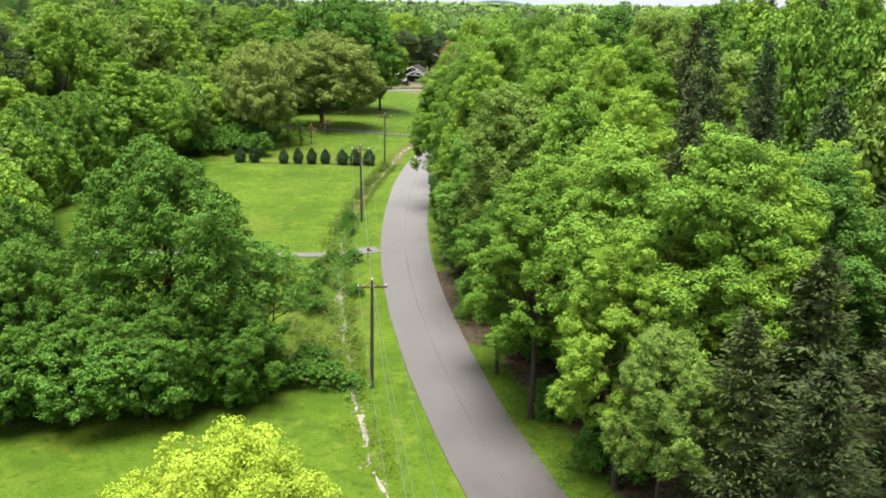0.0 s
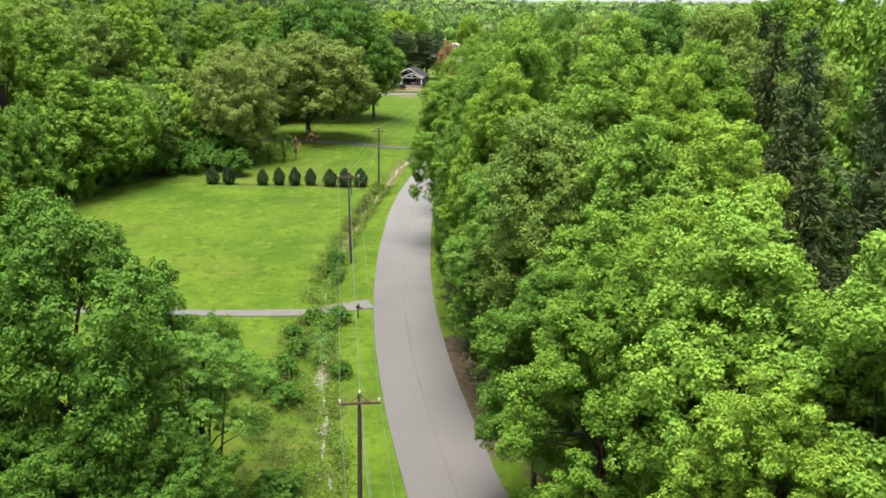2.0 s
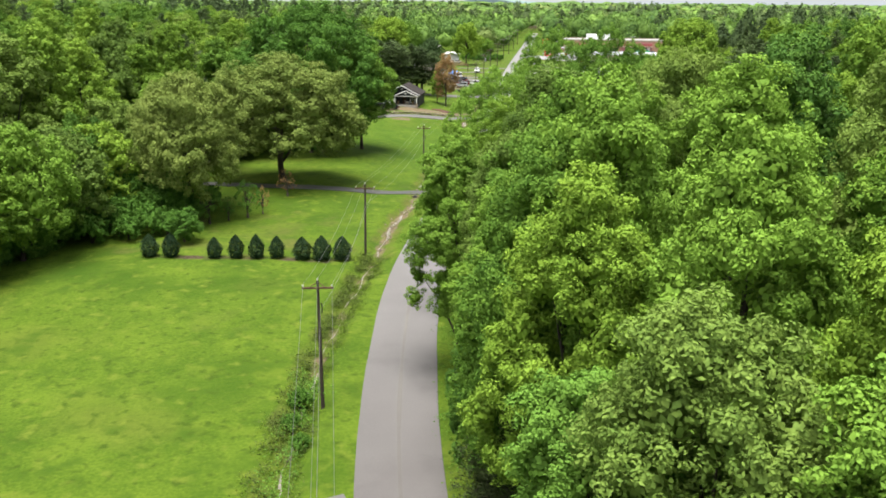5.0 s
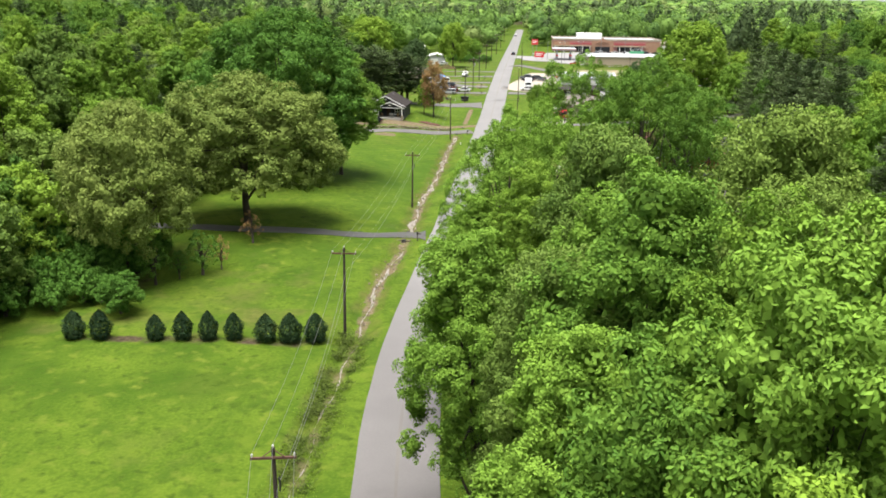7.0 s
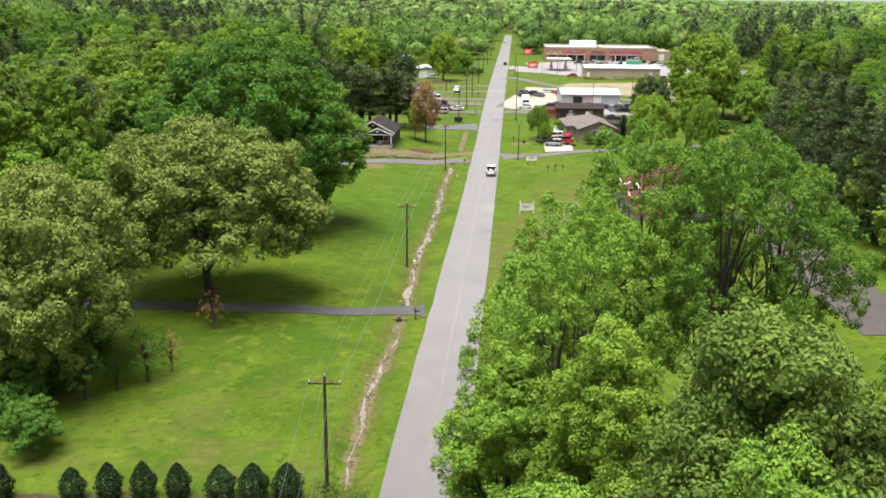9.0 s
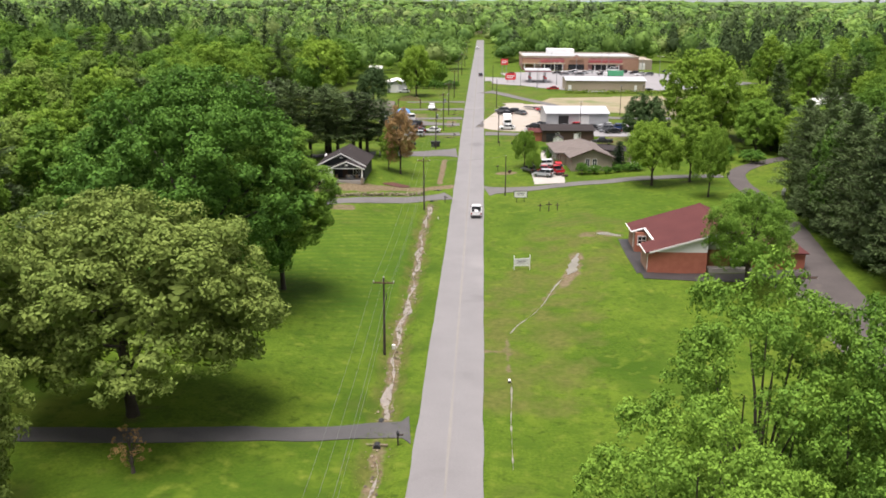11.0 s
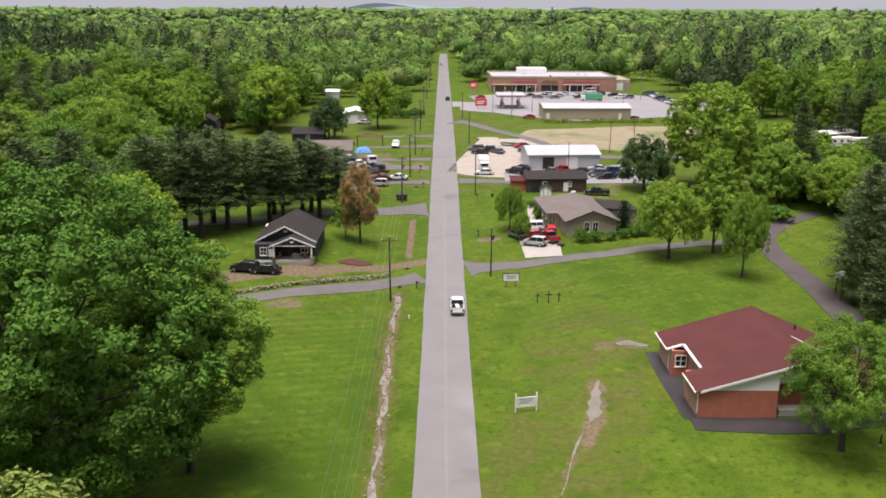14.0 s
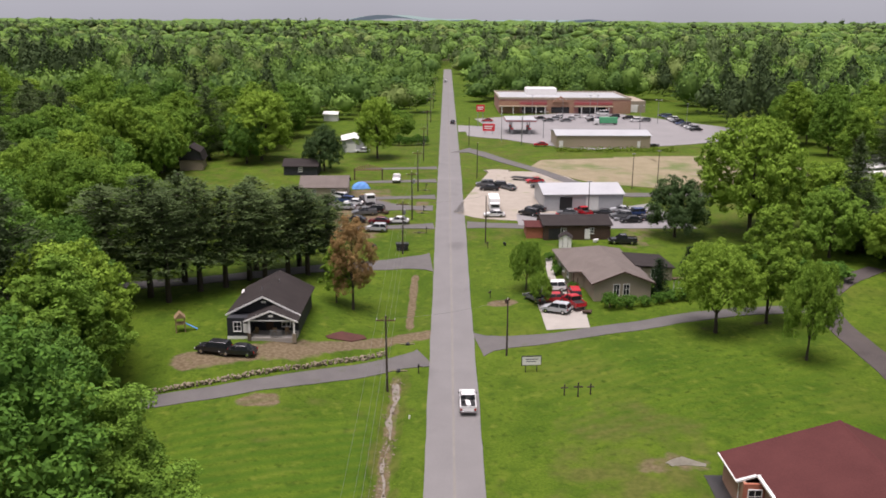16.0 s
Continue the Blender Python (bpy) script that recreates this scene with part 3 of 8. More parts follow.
ribbon("church_path", [(25.6, 236.0), (34, 235.8), (42, 236.0), (50, 237.0)], [2.8, 3.8, 3.6, 3.4], WET_ASPHALT, "damp dark asphalt path before the church", "path", lift=0.08)
ribbon("house_apron", [(17.2, 295.0), (17.4, 303), (17.6, 314)], [6.4, 6.8, 8.0], CONCRETE, "pale concrete parking apron", "driveway", lift=0.085)
ribbon("garden_path", [(17.5, 314), (17.8, 326), (18.6, 332)], [1.2, 1.2, 1.2], CONCRETE, "pale concrete garden path", "path")
ribbon("yard_lane", [(2.9, 353), (9, 352.8), (18, 352)], [5.5, 3.6, 3.6], DRIVE, "grey yard lane", "driveway")
ribbon("yard_gravel", [(-3.2, 367), (-8, 367), (-15, 368), (-22, 371), (-28, 374)], [5, 3.4, 7, 12, 7], DRIVE, "grey gravel of the cluttered yard", "yard", across=6, lift=0.08)
ribbon("gravel_yard", [(5.2, 386), (14, 384), (24, 387), (32, 385)], [46, 56, 44, 18], GRAVEL, "pale tan gravel salvage yard", "yard", across=10, lift=0.09)
ribbon("concrete_yard", [(14, 357.5), (30, 357), (50, 362)], [9, 13, 22], LOT, "pale concrete yard before the white shed", "yard", lift=0.1, across=8)
ribbon("back_lane", [(2.9, 446), (8, 443), (16, 426), (25, 410), (31, 396), (42, 381), (62, 381.5), (110, 386)], [12, 5, 4.2, 4, 4, 4, 4, 4], DRIVE, "grey lane behind the salvage yard", "street", lift=0.11)
ribbon("straw_field", [(24, 421), (45, 413), (62, 411), (82, 416), (100, 420)], [14, 42, 50, 42, 30], DRY_GRASS, "straw-coloured bare field", "field", across=10, lift=0.09)
ribbon("parking_lot", [(4, 486), (16, 486), (28, 490), (60, 505), (96, 530)], [12, 30, 92, 98, 92], LOT, "wide grey asphalt parking lot", "parking lot", across=12, step=4, lift=0.13)
ribbon("lot_entry", [(2.9, 500), (14, 500)], [20, 14], LOT, "grey parking lot entry", "driveway", lift=0.14)
ribbon("mulch_bed", [(-17.8, 289.8), (-15.2, 291.6), (-12.6, 292.8)], [0.8, 3.4, 1.0], RED_EARTH, "red-brown mulch heap", "flower bed", lift=0.12)
for y in (352, 378, 396, 414):
    ribbon("lawn_drive", [(-2.9, y), (-9, y - 0.6), (-24, y - 2.5)], [4.5, 2.8, 2.6], DRIVE, "short grey driveway off the road", "driveway")
ribbon("puddle", [(18.3, 247.4), (17.9, 246.3), (17.5, 245.2), (17.4, 244), (17.0, 242.8), (16.9, 241.6), (16.4, 240.4), (16.5, 239.3), (16.0, 238.2), (15.4, 237)], [0.1, 0.5, 0.35, 1.2, 0.8, 1.7, 1.1, 1.9, 0.9, 0.1], PUDDLE, "shallow silty puddle in the church lawn", "puddle", lift=0.04, step=0.4)
ribbon("puddle", [(14.8, 236), (13.5, 232.8), (12.6, 230.2), (11.3, 225.2), (10.3, 222.6), (8.9, 219.9), (7.4, 217.2), (6.3, 214)], [0.05, 0.3, 0.06, 0.22, 0.05, 0.05, 0.2, 0.05], PUDDLE, "thin trickle of silty water in the church lawn", "puddle", lift=0.03, step=0.4)
ribbon("puddle", [(6.1, 200.4), (6.0, 196), (5.8, 192), (5.75, 188), (5.7, 182)], [0.05, 0.12, 0.04, 0.1, 0.04], PUDDLE, "thin wet runnel in the road verge", "puddle", lift=0.03, step=0.4)
ribbon("puddle", [(22.3, 256.8), (24.4, 258), (26.4, 257.4)], [0.8, 1.6, 0.6], PUDDLE, "shallow puddle at the path's end", "puddle", lift=0.04)

# ditch bed: mud banks and pale water-worn stones
for y0, y1, slim in ((24, 66, 0.45), (66, 93, 1.0), (99, 107, 0.5), (107, 150, 0.14), (150, 186, 0.42), (191, 280, 0.85)):
    ys = np.arange(y0, y1, 1.0)
    w = (0.5 + 0.4 * np.sin(ys * 0.23 + 1) + 0.35 * np.sin(ys * 0.71) + 0.2 * np.sin(ys * 1.9)) * slim
    ribbon("ditch_stream", [(float(ditch(y)) + 0.25 * math.sin(y * 0.6) + 0.12 * math.sin(y * 1.7), y) for y in ys], list(np.clip(w, 0.05, 2)), STREAM, "pale wet stony ditch bottom", "ditch", lift=0.035, step=0.4)

# ---------------------------------------------------------------- tree making


def unit(v):
    return v / (np.linalg.norm(v, axis=1)[:, None] + 1e-9)


def cards(rng, p, nrm, size, narrow=0.75):
    """Leaf sprays: one bent kite-shaped blade each."""
    n = len(p)
    a = unit(np.cross(nrm, rng.normal(size=(n, 3))))
    b = np.cross(nrm, a)
    s = (size * rng.uniform(0.65, 1.35, n))[:, None]
    bend = nrm * s * rng.uniform(-0.25, 0.1, n)[:, None]
    k = rng.uniform(0.8, 1.2, (n, 1))
    verts = np.stack([p - a * s * 0.5 + bend, p + b * s * 0.5 * narrow * k - a * s * 0.06, p + a * s * 0.55 + bend, p - b * s * 0.5 * narrow / k + a * s * 0.05], 1)
    return verts.reshape(-1, 3), np.arange(4 * n).reshape(n, 4)


def tubes(limbs, sides=6):
    """Tapered round limbs, each a list of (x, y, z, radius)."""
    verts, faces, base = [], [], 0
    most = sides
    for k, limb in enumerate(limbs):
        sides = most if k == 0 or len(limbs) < 4 else max(3, most - 3)
        limb = np.asarray(limb, float)
        d = unit(np.gradient(limb[:, :3], axis=0))
        u = unit(np.cross(d, (0.31, 0.17, 0.05) + np.array([[0, 0, 1e-3]])) if abs(d[0, 2]) > 0.8 else np.cross(d, [[0, 0, 1.0]]))
        v = np.cross(d, u)
        ang = np.linspace(0, 2 * math.pi, sides, endpoint=False)
        ring = limb[:, None, :3] + limb[:, 3:, None] * (np.cos(ang)[None, :, None] * u[:, None] + np.sin(ang)[None, :, None] * v[:, None])
        n = len(limb)
        verts.append(ring.reshape(-1, 3))
        for i in range(n - 1):
            for j in range(sides):
                faces.append((base + i * sides + j, base + i * sides + (j + 1) % sides, base + (i + 1) * sides + (j + 1) % sides, base + (i + 1) * sides + j))
        base += n * sides
    return np.concatenate(verts), faces


BALL = bmesh.new()
bmesh.ops.create_icosphere(BALL, subdivisions=1, radius=1.0)
BALL_V, BALL_F = np.array([v.co[:] for v in BALL.verts]), np.array([[v.index for v in f.verts] for f in BALL.faces])
BALL.free()


def cores(rng, c, r):
    """Dense inner leaf masses, one uneven clump inside each lump of a crown."""
    n, k = len(c), len(BALL_V)
    v = c[:, None] + BALL_V[None] * r[:, None, None] * rng.uniform(0.72, 1.12, (n, k, 1)) * (1, 1, 0.78)
    f = BALL_F[None] + (np.arange(n) * k)[:, None, None]
    return v.reshape(-1, 3), f.reshape(-1, 3)


def both(a, b):
    """Joins two (verts, faces) pairs."""
    return np.concatenate([a[0], b[0]]), [tuple(map(int, q)) for q in a[1]] + [tuple(int(i) + len(a[0]) for i in q) for q in b[1]]


def crown_clumps(rng, c, r, out, per, deep):
    """Leaf clumps on the open side of each bough: their centres, radii and outward directions; those buried in a neighbouring bough are left out."""
    n = len(c)
    e = unit(rng.normal(size=(n * per, 3)) + np.repeat(out, per, 0) * 0.75 + (0, 0, 0.35))
    k = np.repeat(np.arange(n), per)
    p = c[k] + e * (r[k] * rng.uniform(0.62, 1.16, n * per))[:, None]
    gap = np.linalg.norm(p[:, None] - c[None], axis=2) / r[None]
    gap[np.arange(len(p)), k] = 9
    keep = gap.min(1) > deep
    return p[keep], (r[k] * rng.uniform(0.2, 0.42, n * per))[keep], e[keep]


def leaf_clumps(rng, p, r, e, leaves, size, narrow, flat=0.95):
    """Small leaves over each clump, thick on its top and outer side and thin below."""
    m = np.maximum(5, (leaves * (r / r.mean()) ** 2).astype(int))
    k = np.repeat(np.arange(len(p)), m)
    g = unit(rng.normal(size=(len(k), 3)) + e[k] * 0.7 + (0, 0, 0.3))
    q = p[k] + g * (r[k] * rng.uniform(0.45, 1.12, len(k)) ** 0.8)[:, None] * (1, 1, flat)
    nrm = unit(g + rng.normal(size=g.shape) * 0.5 + (0, 0, 0.25))
    return cards(rng, q, nrm, np.full(len(k), size), narrow=narrow)


def broadleaf(seed, tall, wide, bare=0.18, boughs=40, per=16, leaves=70, size=0.24, open_=0.0, upright=0.0, core=0.38, narrow=0.55, low=-0.62, fat=0.36, deep=0.62):
    """Trunk with limbs and a crown built up from boughs, leaf clumps and single leaves; a height of tall and a spread of 2 x wide."""
    rng = np.random.default_rng(seed)
    base = tall * bare
    cz, az = base + (tall - base) * 0.48, (tall - base) * 0.52
    i = np.arange(boughs)
    z = np.clip(1 - (1 - low) * (i + 0.3) / boughs + rng.normal(0, 0.05, boughs), -1, 1)
    ang = i * 2.39996 + rng.uniform(0, 6.3) + rng.normal(0, 0.3, boughs)
    flat = np.sqrt(1 - z * z)
    ph = rng.uniform(0, 6.3, 3)
    wob = 1 + 0.13 * np.sin(2 * ang + ph[0]) + 0.09 * np.sin(3 * ang + ph[1] + 4 * z) + rng.normal(0, 0.11, boughs)
    wob = np.clip(wob, 0.72, 1.2)
    d = np.stack([flat * np.cos(ang), flat * np.sin(ang), z], 1)
    r = wide * fat * rng.uniform(0.58, 1.22, boughs) * (40 / boughs) ** 0.3
    c = d * np.stack([wide * wob - 0.85 * r, wide * wob - 0.85 * r, az * (0.6 + 0.4 * wob) - 0.7 * r], 1)
    if upright:
        c[:, :2] *= (1 - upright * smooth(c[:, 2], -0.2 * az, az))[:, None]
    c[:, 2] += cz
    inner = max(4, boughs // 5)
    ci = np.stack([rng.normal(0, 0.25 * wide, inner), rng.normal(0, 0.25 * wide, inner), cz + rng.uniform(-0.4, 0.45, inner) * az], 1)
    limbs = [[(0, 0, -0.4, wide * 0.05 + 0.14), (0, 0, 0.6, wide * 0.042 + 0.08), (0.02 * wide, 0, base, wide * 0.036 + 0.06), (0.05, 0.1, cz, wide * 0.025 + 0.03), (0, 0.1, tall * 0.8, 0.04)]]
    for k in rng.choice(boughs, min(boughs, 20 if open_ else 14), replace=False):
        z0 = rng.uniform(base * 0.8, cz)
        x, y, zz = c[k]
        limbs.append([(0, 0, z0, wide * 0.018 + 0.04), (x * 0.45, y * 0.45, z0 + (zz - z0) * 0.6, wide * 0.012 + 0.03), (x, y, zz, 0.02)])
    if open_ and tall > 20:
        for a in (0.4, 1.7, 2.9, 4.1, 5.3):
            q = 0.1 * wide * (1 + 0.4 * math.sin(7 * a))
            limbs.append([(q * math.cos(a), q * math.sin(a), -0.3, 0.17), (2.2 * q * math.cos(a), 2.2 * q * math.sin(a), 0.42 * tall, 0.12), (3.6 * q * math.cos(a + 0.3), 3.6 * q * math.sin(a + 0.3), 0.82 * tall, 0.04)])
    p, pr, pe = crown_clumps(rng, c, r, unit(d + (0, 0, 0.1)), per, deep)
    if open_:
        keep = rng.uniform(size=len(p)) > open_ * 0.6
        p, pr, pe = p[keep], pr[keep], pe[keep]
    leafy = leaf_clumps(rng, p, pr, pe, leaves, size, narrow)
    if core and open_ < 0.3:
        fine = leaves >= 44
        n = int(boughs * per * leaves * (0.17 if fine else 0.12))
        k = rng.integers(0, boughs, n)
        e = unit(rng.normal(size=(n, 3)) + d[k] * 0.5)
        v, f = cards(rng, c[k] + e * (r[k] * rng.uniform(0.25, 0.74, n))[:, None], e, np.full(n, size * 1.7), narrow=0.7)
        leafy = np.concatenate([leafy[0], v]), np.concatenate([leafy[1], f + len(leafy[0])])
        leafy = leafy if fine else both(leafy, cores(rng, np.concatenate([c, ci]), np.concatenate([r * core, np.full(inner, wide * 0.17)])))
    tv, tf = tubes(limbs)
    v = leafy[0]
    reach, top = np.percentile(np.hypot(v[:, 0], v[:, 1]), 97), np.percentile(v[:, 2], 99.7)
    fit = np.array((wide / reach, wide / reach, tall / top))
    return (v * fit, leafy[1]), (tv * fit, tf)


def needles(rng, p, along, size, narrow):
    """Needle sprays that follow their bough."""
    n = len(p)
    a = unit(along + rng.normal(size=(n, 3)) * 0.45)
    b = unit(np.cross(a, rng.normal(size=(n, 3)) * 0.5 + (0, 0, 1)))
    s = (size * rng.uniform(0.6, 1.35, n))[:, None]
    verts = np.stack([p - a * s * 0.5, p + b * s * 0.5 * narrow, p + a * s * 0.5 - (0, 0, 0.06), p - b * s * 0.5 * narrow], 1)
    return verts.reshape(-1, 3), np.arange(4 * n).reshape(n, 4)


def conifer(seed, tall, wide, bare=0.12, whorls=26, size=0.4, ragged=0.3, taper=0.8, blades=60, heart=0.34, narrow=0.3, rise=0.3, dome=0.0):
    """A pine: straight trunk, tiers of boughs set with needle sprays."""
    rng = np.random.default_rng(seed)
    limbs = [[(0, 0, -0.4, wide * 0.05 + 0.1), (0, 0, tall * 0.5, wide * 0.035 + 0.05), (0, 0, tall * 0.97, 0.03)]]
    P, A, S = [], [], []
    count = whorls * 6
    for k in range(count):
        f = min(0.99, max(0, (k + rng.uniform(-6, 6)) / count))
        z = tall * (bare + (0.98 - bare) * f)
        reach = wide * ((1 - dome) * (1 - f) ** taper + dome * (1 - f ** 3) ** 0.7) * (0.6 + 0.4 * min(1, f * 6)) + 0.35
        a = k * 2.39996 + rng.normal(0, 0.4)
        ln = reach * rng.uniform(1 - ragged, 1.12)
        tip = np.array([math.cos(a) * ln, math.sin(a) * ln, ln * rng.uniform(-0.2, rise)])
        limbs.append([(0, 0, z, 0.05), (*(tip * 0.95 + (0, 0, z)), 0.015)])
        n = int(blades * (0.35 + ln / wide))
        t = rng.uniform(0.0, 1.0, n) ** 0.7
        side = np.array([-math.sin(a), math.cos(a), 0])
        fan = rng.normal(0, 1, n) * (0.1 + 0.2 * ln * (0.35 + 0.65 * np.sin(t * 2.6)))
        P.append((0, 0, z) + tip * t[:, None] + side * fan[:, None] - np.array((0, 0, 1)) * (0.1 * ln * t ** 2)[:, None] + rng.normal(0, 1, (n, 3)) * (0.08, 0.08, 0.2))
        A.append(tip / ln + side * (fan / (0.2 * ln + 0.2))[:, None] * 0.5 + (0, 0, 0.3))
        S.append(np.full(n, size))
    v, f = needles(rng, np.concatenate(P), np.concatenate(A), np.concatenate(S), narrow)
    q = np.linspace(0, 0.93, 12)
    spine = np.stack([rng.normal(0, 0.08, 12) * wide * (1 - q), rng.normal(0, 0.08, 12) * wide * (1 - q), tall * (bare + (0.98 - bare) * q) + 0.3], 1)
    v, f = both((v, f), cores(rng, spine, (wide * (1 - q) ** taper * heart + 0.15)))
    tv, tf = tubes(limbs, 5)
    return (v, f), (tv, tf)


TREES, GROWN, LEAFY = {}, {}, {}


def grown(shape, make, *size, **how):
    """Keeps the crown and trunk meshes of one grown shape; several kinds of tree may share them."""
    (v, f), (tv, tf) = make(*size, **how)
    crown, trunk = raw_mesh("crown", v, f, smooth_faces=True), raw_mesh("trunk", tv, tf, smooth_faces=True)
    trunk.materials.append(BARK)
    GROWN[shape] = (crown, trunk, size[1:])


def tree_kind(kind, shape, leaf_mat, name, label):
    """A kind of tree: a grown shape in one leaf colour. Kinds of one shape and colour share their meshes."""
    crown, trunk, size = GROWN[shape]
    if (shape, leaf_mat) not in LEAFY:
        LEAFY[shape, leaf_mat] = crown.copy() if crown.materials else crown
        LEAFY[shape, leaf_mat].materials.clear()
        LEAFY[shape, leaf_mat].materials.append(leaf_mat)
    TREES[kind] = (LEAFY[shape, leaf_mat], trunk, size, name, label)


def plant(kind, x, y, tall, wide, turn=None, group="", label="", category="tree"):
    if wide > 0.39 * tall:
        kind = {"near_m2": "wide0", "near_b2": "wide1"}.get(kind, "wide" + kind[-1] if kind[:-1] in ("near", "mid") else kind)
    crown, trunk, (h, w), name, text = TREES[kind]
    turn = (x * 37.7 + y * 91.3) % 360 if turn is None else turn
    ob = new(name)
    ob.matrix_basis = Matrix.LocRotScale((x, y, float(terrain(x, y))), Euler((0, 0, radians(turn))), (wide / w, wide / w, tall / h))
    tagged(ob, label or text, category, group)
    part("crown", crown, None, ob)
    part("trunk", trunk, None, ob)
    return ob


# kinds near the path
for k, how in enumerate((dict(upright=0.25, leaves=66, size=0.2), dict(upright=0.4, fat=0.33, leaves=84, size=0.178), dict(upright=0.15, fat=0.4, leaves=66, size=0.2))):
    grown(f"close{k}", broadleaf, 81 + k, 24, 5, bare=0.19, boughs=48, per=22, narrow=0.52, **how)
for k, how in enumerate((dict(upright=0.2), dict(upright=0.4), dict(fat=0.42))):
    grown(f"near{k}", broadleaf, 11 + k, 24, 6, bare=0.07, boughs=42, per=16, leaves=40, size=0.36, **how)
for k in range(2):
    grown(f"mid{k}", broadleaf, 31 + k, 18, 6, bare=0.05, boughs=34, per=14, leaves=26, size=0.48, upright=0.2, narrow=0.6)
    grown(f"wide{k}", broadleaf, 35 + k, 18, 8, bare=0.08, boughs=52, per=14, leaves=30, size=0.44, narrow=0.6, fat=0.34)
    grown(f"young{k}", broadleaf, 91 + k, 9, 3.2, bare=0.02, boughs=26, per=15, leaves=46, size=0.19)
grown("pine", conifer, 62, 20, 4.6, whorls=22, size=0.5, blades=66, ragged=0.45, dome=0.2, rise=0.4)
grown("pine_soft", conifer, 64, 20, 4.6, bare=0.06, whorls=22, size=0.5, taper=0.6, blades=64, heart=0.36, ragged=0.4, dome=0.55, rise=0.6)
grown("pine_tall", conifer, 68, 20, 4.6, bare=0.24, whorls=15, size=0.52, taper=0.6, blades=66, heart=0.16, ragged=0.7, dome=0.42, rise=0.6)
grown("edge", broadleaf, 69, 16, 5, bare=0.01, boughs=56, per=15, leaves=36, size=0.3, low=-0.95, upright=0.25)
grown("open", broadleaf, 53, 26, 6, bare=0.36, boughs=74, per=20, leaves=46, size=0.18, open_=0.22, fat=0.27, low=-0.7, core=0)
grown("wispy", broadleaf, 70, 13, 6.3, bare=0.18, boughs=44, per=17, leaves=70, size=0.18, open_=0.12, fat=0.33, low=-0.65, core=0.3)
grown("lime", broadleaf, 54, 12, 6, bare=0.12, boughs=50, per=20, leaves=70, size=0.17, upright=0.1)
grown("big", broadleaf, 55, 20, 8, bare=0.04, boughs=90, per=17, leaves=64, size=0.25, low=-0.85, fat=0.34, upright=0.1)
grown("big_lawn", broadleaf, 56, 27, 11, bare=0.05, boughs=130, per=15, leaves=50, size=0.33, low=-0.85, fat=0.33)
grown("oak", broadleaf, 57, 19, 9, bare=0.14, boughs=66, per=16, leaves=62, size=0.32, low=-0.55, fat=0.36)
grown("small", broadleaf, 58, 9, 4.5, bare=0.16, boughs=38, per=14, leaves=46, size=0.23, low=-0.5)
grown("sparse", broadleaf, 59, 5, 1.8, bare=0.12, boughs=18, per=9, leaves=14, size=0.2, open_=0.6)
grown("round", broadleaf, 67, 13, 6.5, bare=0.08, boughs=40, per=13, leaves=30, size=0.4)
grown("rust", broadleaf, 60, 11, 3, bare=0.2, boughs=40, per=16, leaves=44, size=0.14, upright=0.25, fat=0.34, low=-0.8)
grown("rust_sapling", broadleaf, 61, 4, 1.4, bare=0.1, boughs=14, per=7, leaves=12, size=0.16, open_=0.7)
grown("bush", broadleaf, 65, 3, 2, bare=0.02, boughs=18, per=9, leaves=20, size=0.24, low=-0.3)
grown("cedar", conifer, 66, 6, 1.6, bare=0.02, whorls=20, size=0.3, taper=0.5, blades=26)

for k, (mat, text) in enumerate([(LEAF_MID, "tall mid-green broadleaf tree at the wood's edge"), (LEAF_BRIGHT, "tall bright green broadleaf tree in spring leaf"),
                                 (LEAF_DEEP, "tall deep green broadleaf tree"), (LEAF_OLIVE, "pale olive flowering oak")]):
    name = ("maple_tree", "poplar_tree", "hickory_tree", "oak_tree")[k]
    tree_kind(f"near{k}", f"near{k % 3}", mat, name, text)
    tree_kind(f"mid{k}", f"mid{k % 2}", mat, name, text)
    tree_kind(f"wide{k}", f"wide{k % 2}", mat, name, text.replace("tall", "spreading"))
for k, (mat, text) in enumerate([(LEAF_MID, "tall mid-green tree rising beside the road"), (LEAF_BRIGHT, "tall bright green tree rising beside the road"), (LEAF_OLIVE, "tall olive-green oak beside the road"), (LEAF_DEEP, "tall deep green tree beside the road")]):
    tree_kind(f"close{k}", f"close{k % 3}", mat, "oak_tree" if mat is LEAF_OLIVE else "broadleaf_tree", text)
tree_kind("young0", "young0", LEAF_DEEP, "young_tree", "low deep green young tree at the wood's edge")
# darker leaf: shade below the wood put into the colour
tree_kind("young1", "young1", LEAF_SHADE, "young_tree", "low dark green young tree at the wood's edge")
tree_kind("near_b2", "close1", LEAF_BRIGHT, "broadleaf_tree", "tall bright green tree with a narrow crown")
tree_kind("near_m2", "close0", LEAF_MID, "broadleaf_tree", "spreading mid-green broadleaf tree")
tree_kind("wispy", "wispy", LEAF_MID, "small_tree", "wispy light green tree")
tree_kind("open", "open", LEAF_MID, "slender_tree", "slender open-crowned tree with bare stems")
tree_kind("open_low", "open", LEAF_DEEP, "slender_tree", "slender deep green tree with dark stems")
tree_kind("lime", "lime", LEAF_LIME, "broadleaf_tree", "lime-yellow tree in fresh leaf beside the ditch")
tree_kind("big", "big", LEAF_FIELD, "broadleaf_tree", "large dense deep green tree beside the field")
tree_kind("big_lawn", "big_lawn", LEAF_SHADE, "broadleaf_tree", "very large deep green tree on the lawn")
tree_kind("low_spread", "wide0", LEAF_SHADE, "broadleaf_tree", "low spreading deep green tree")
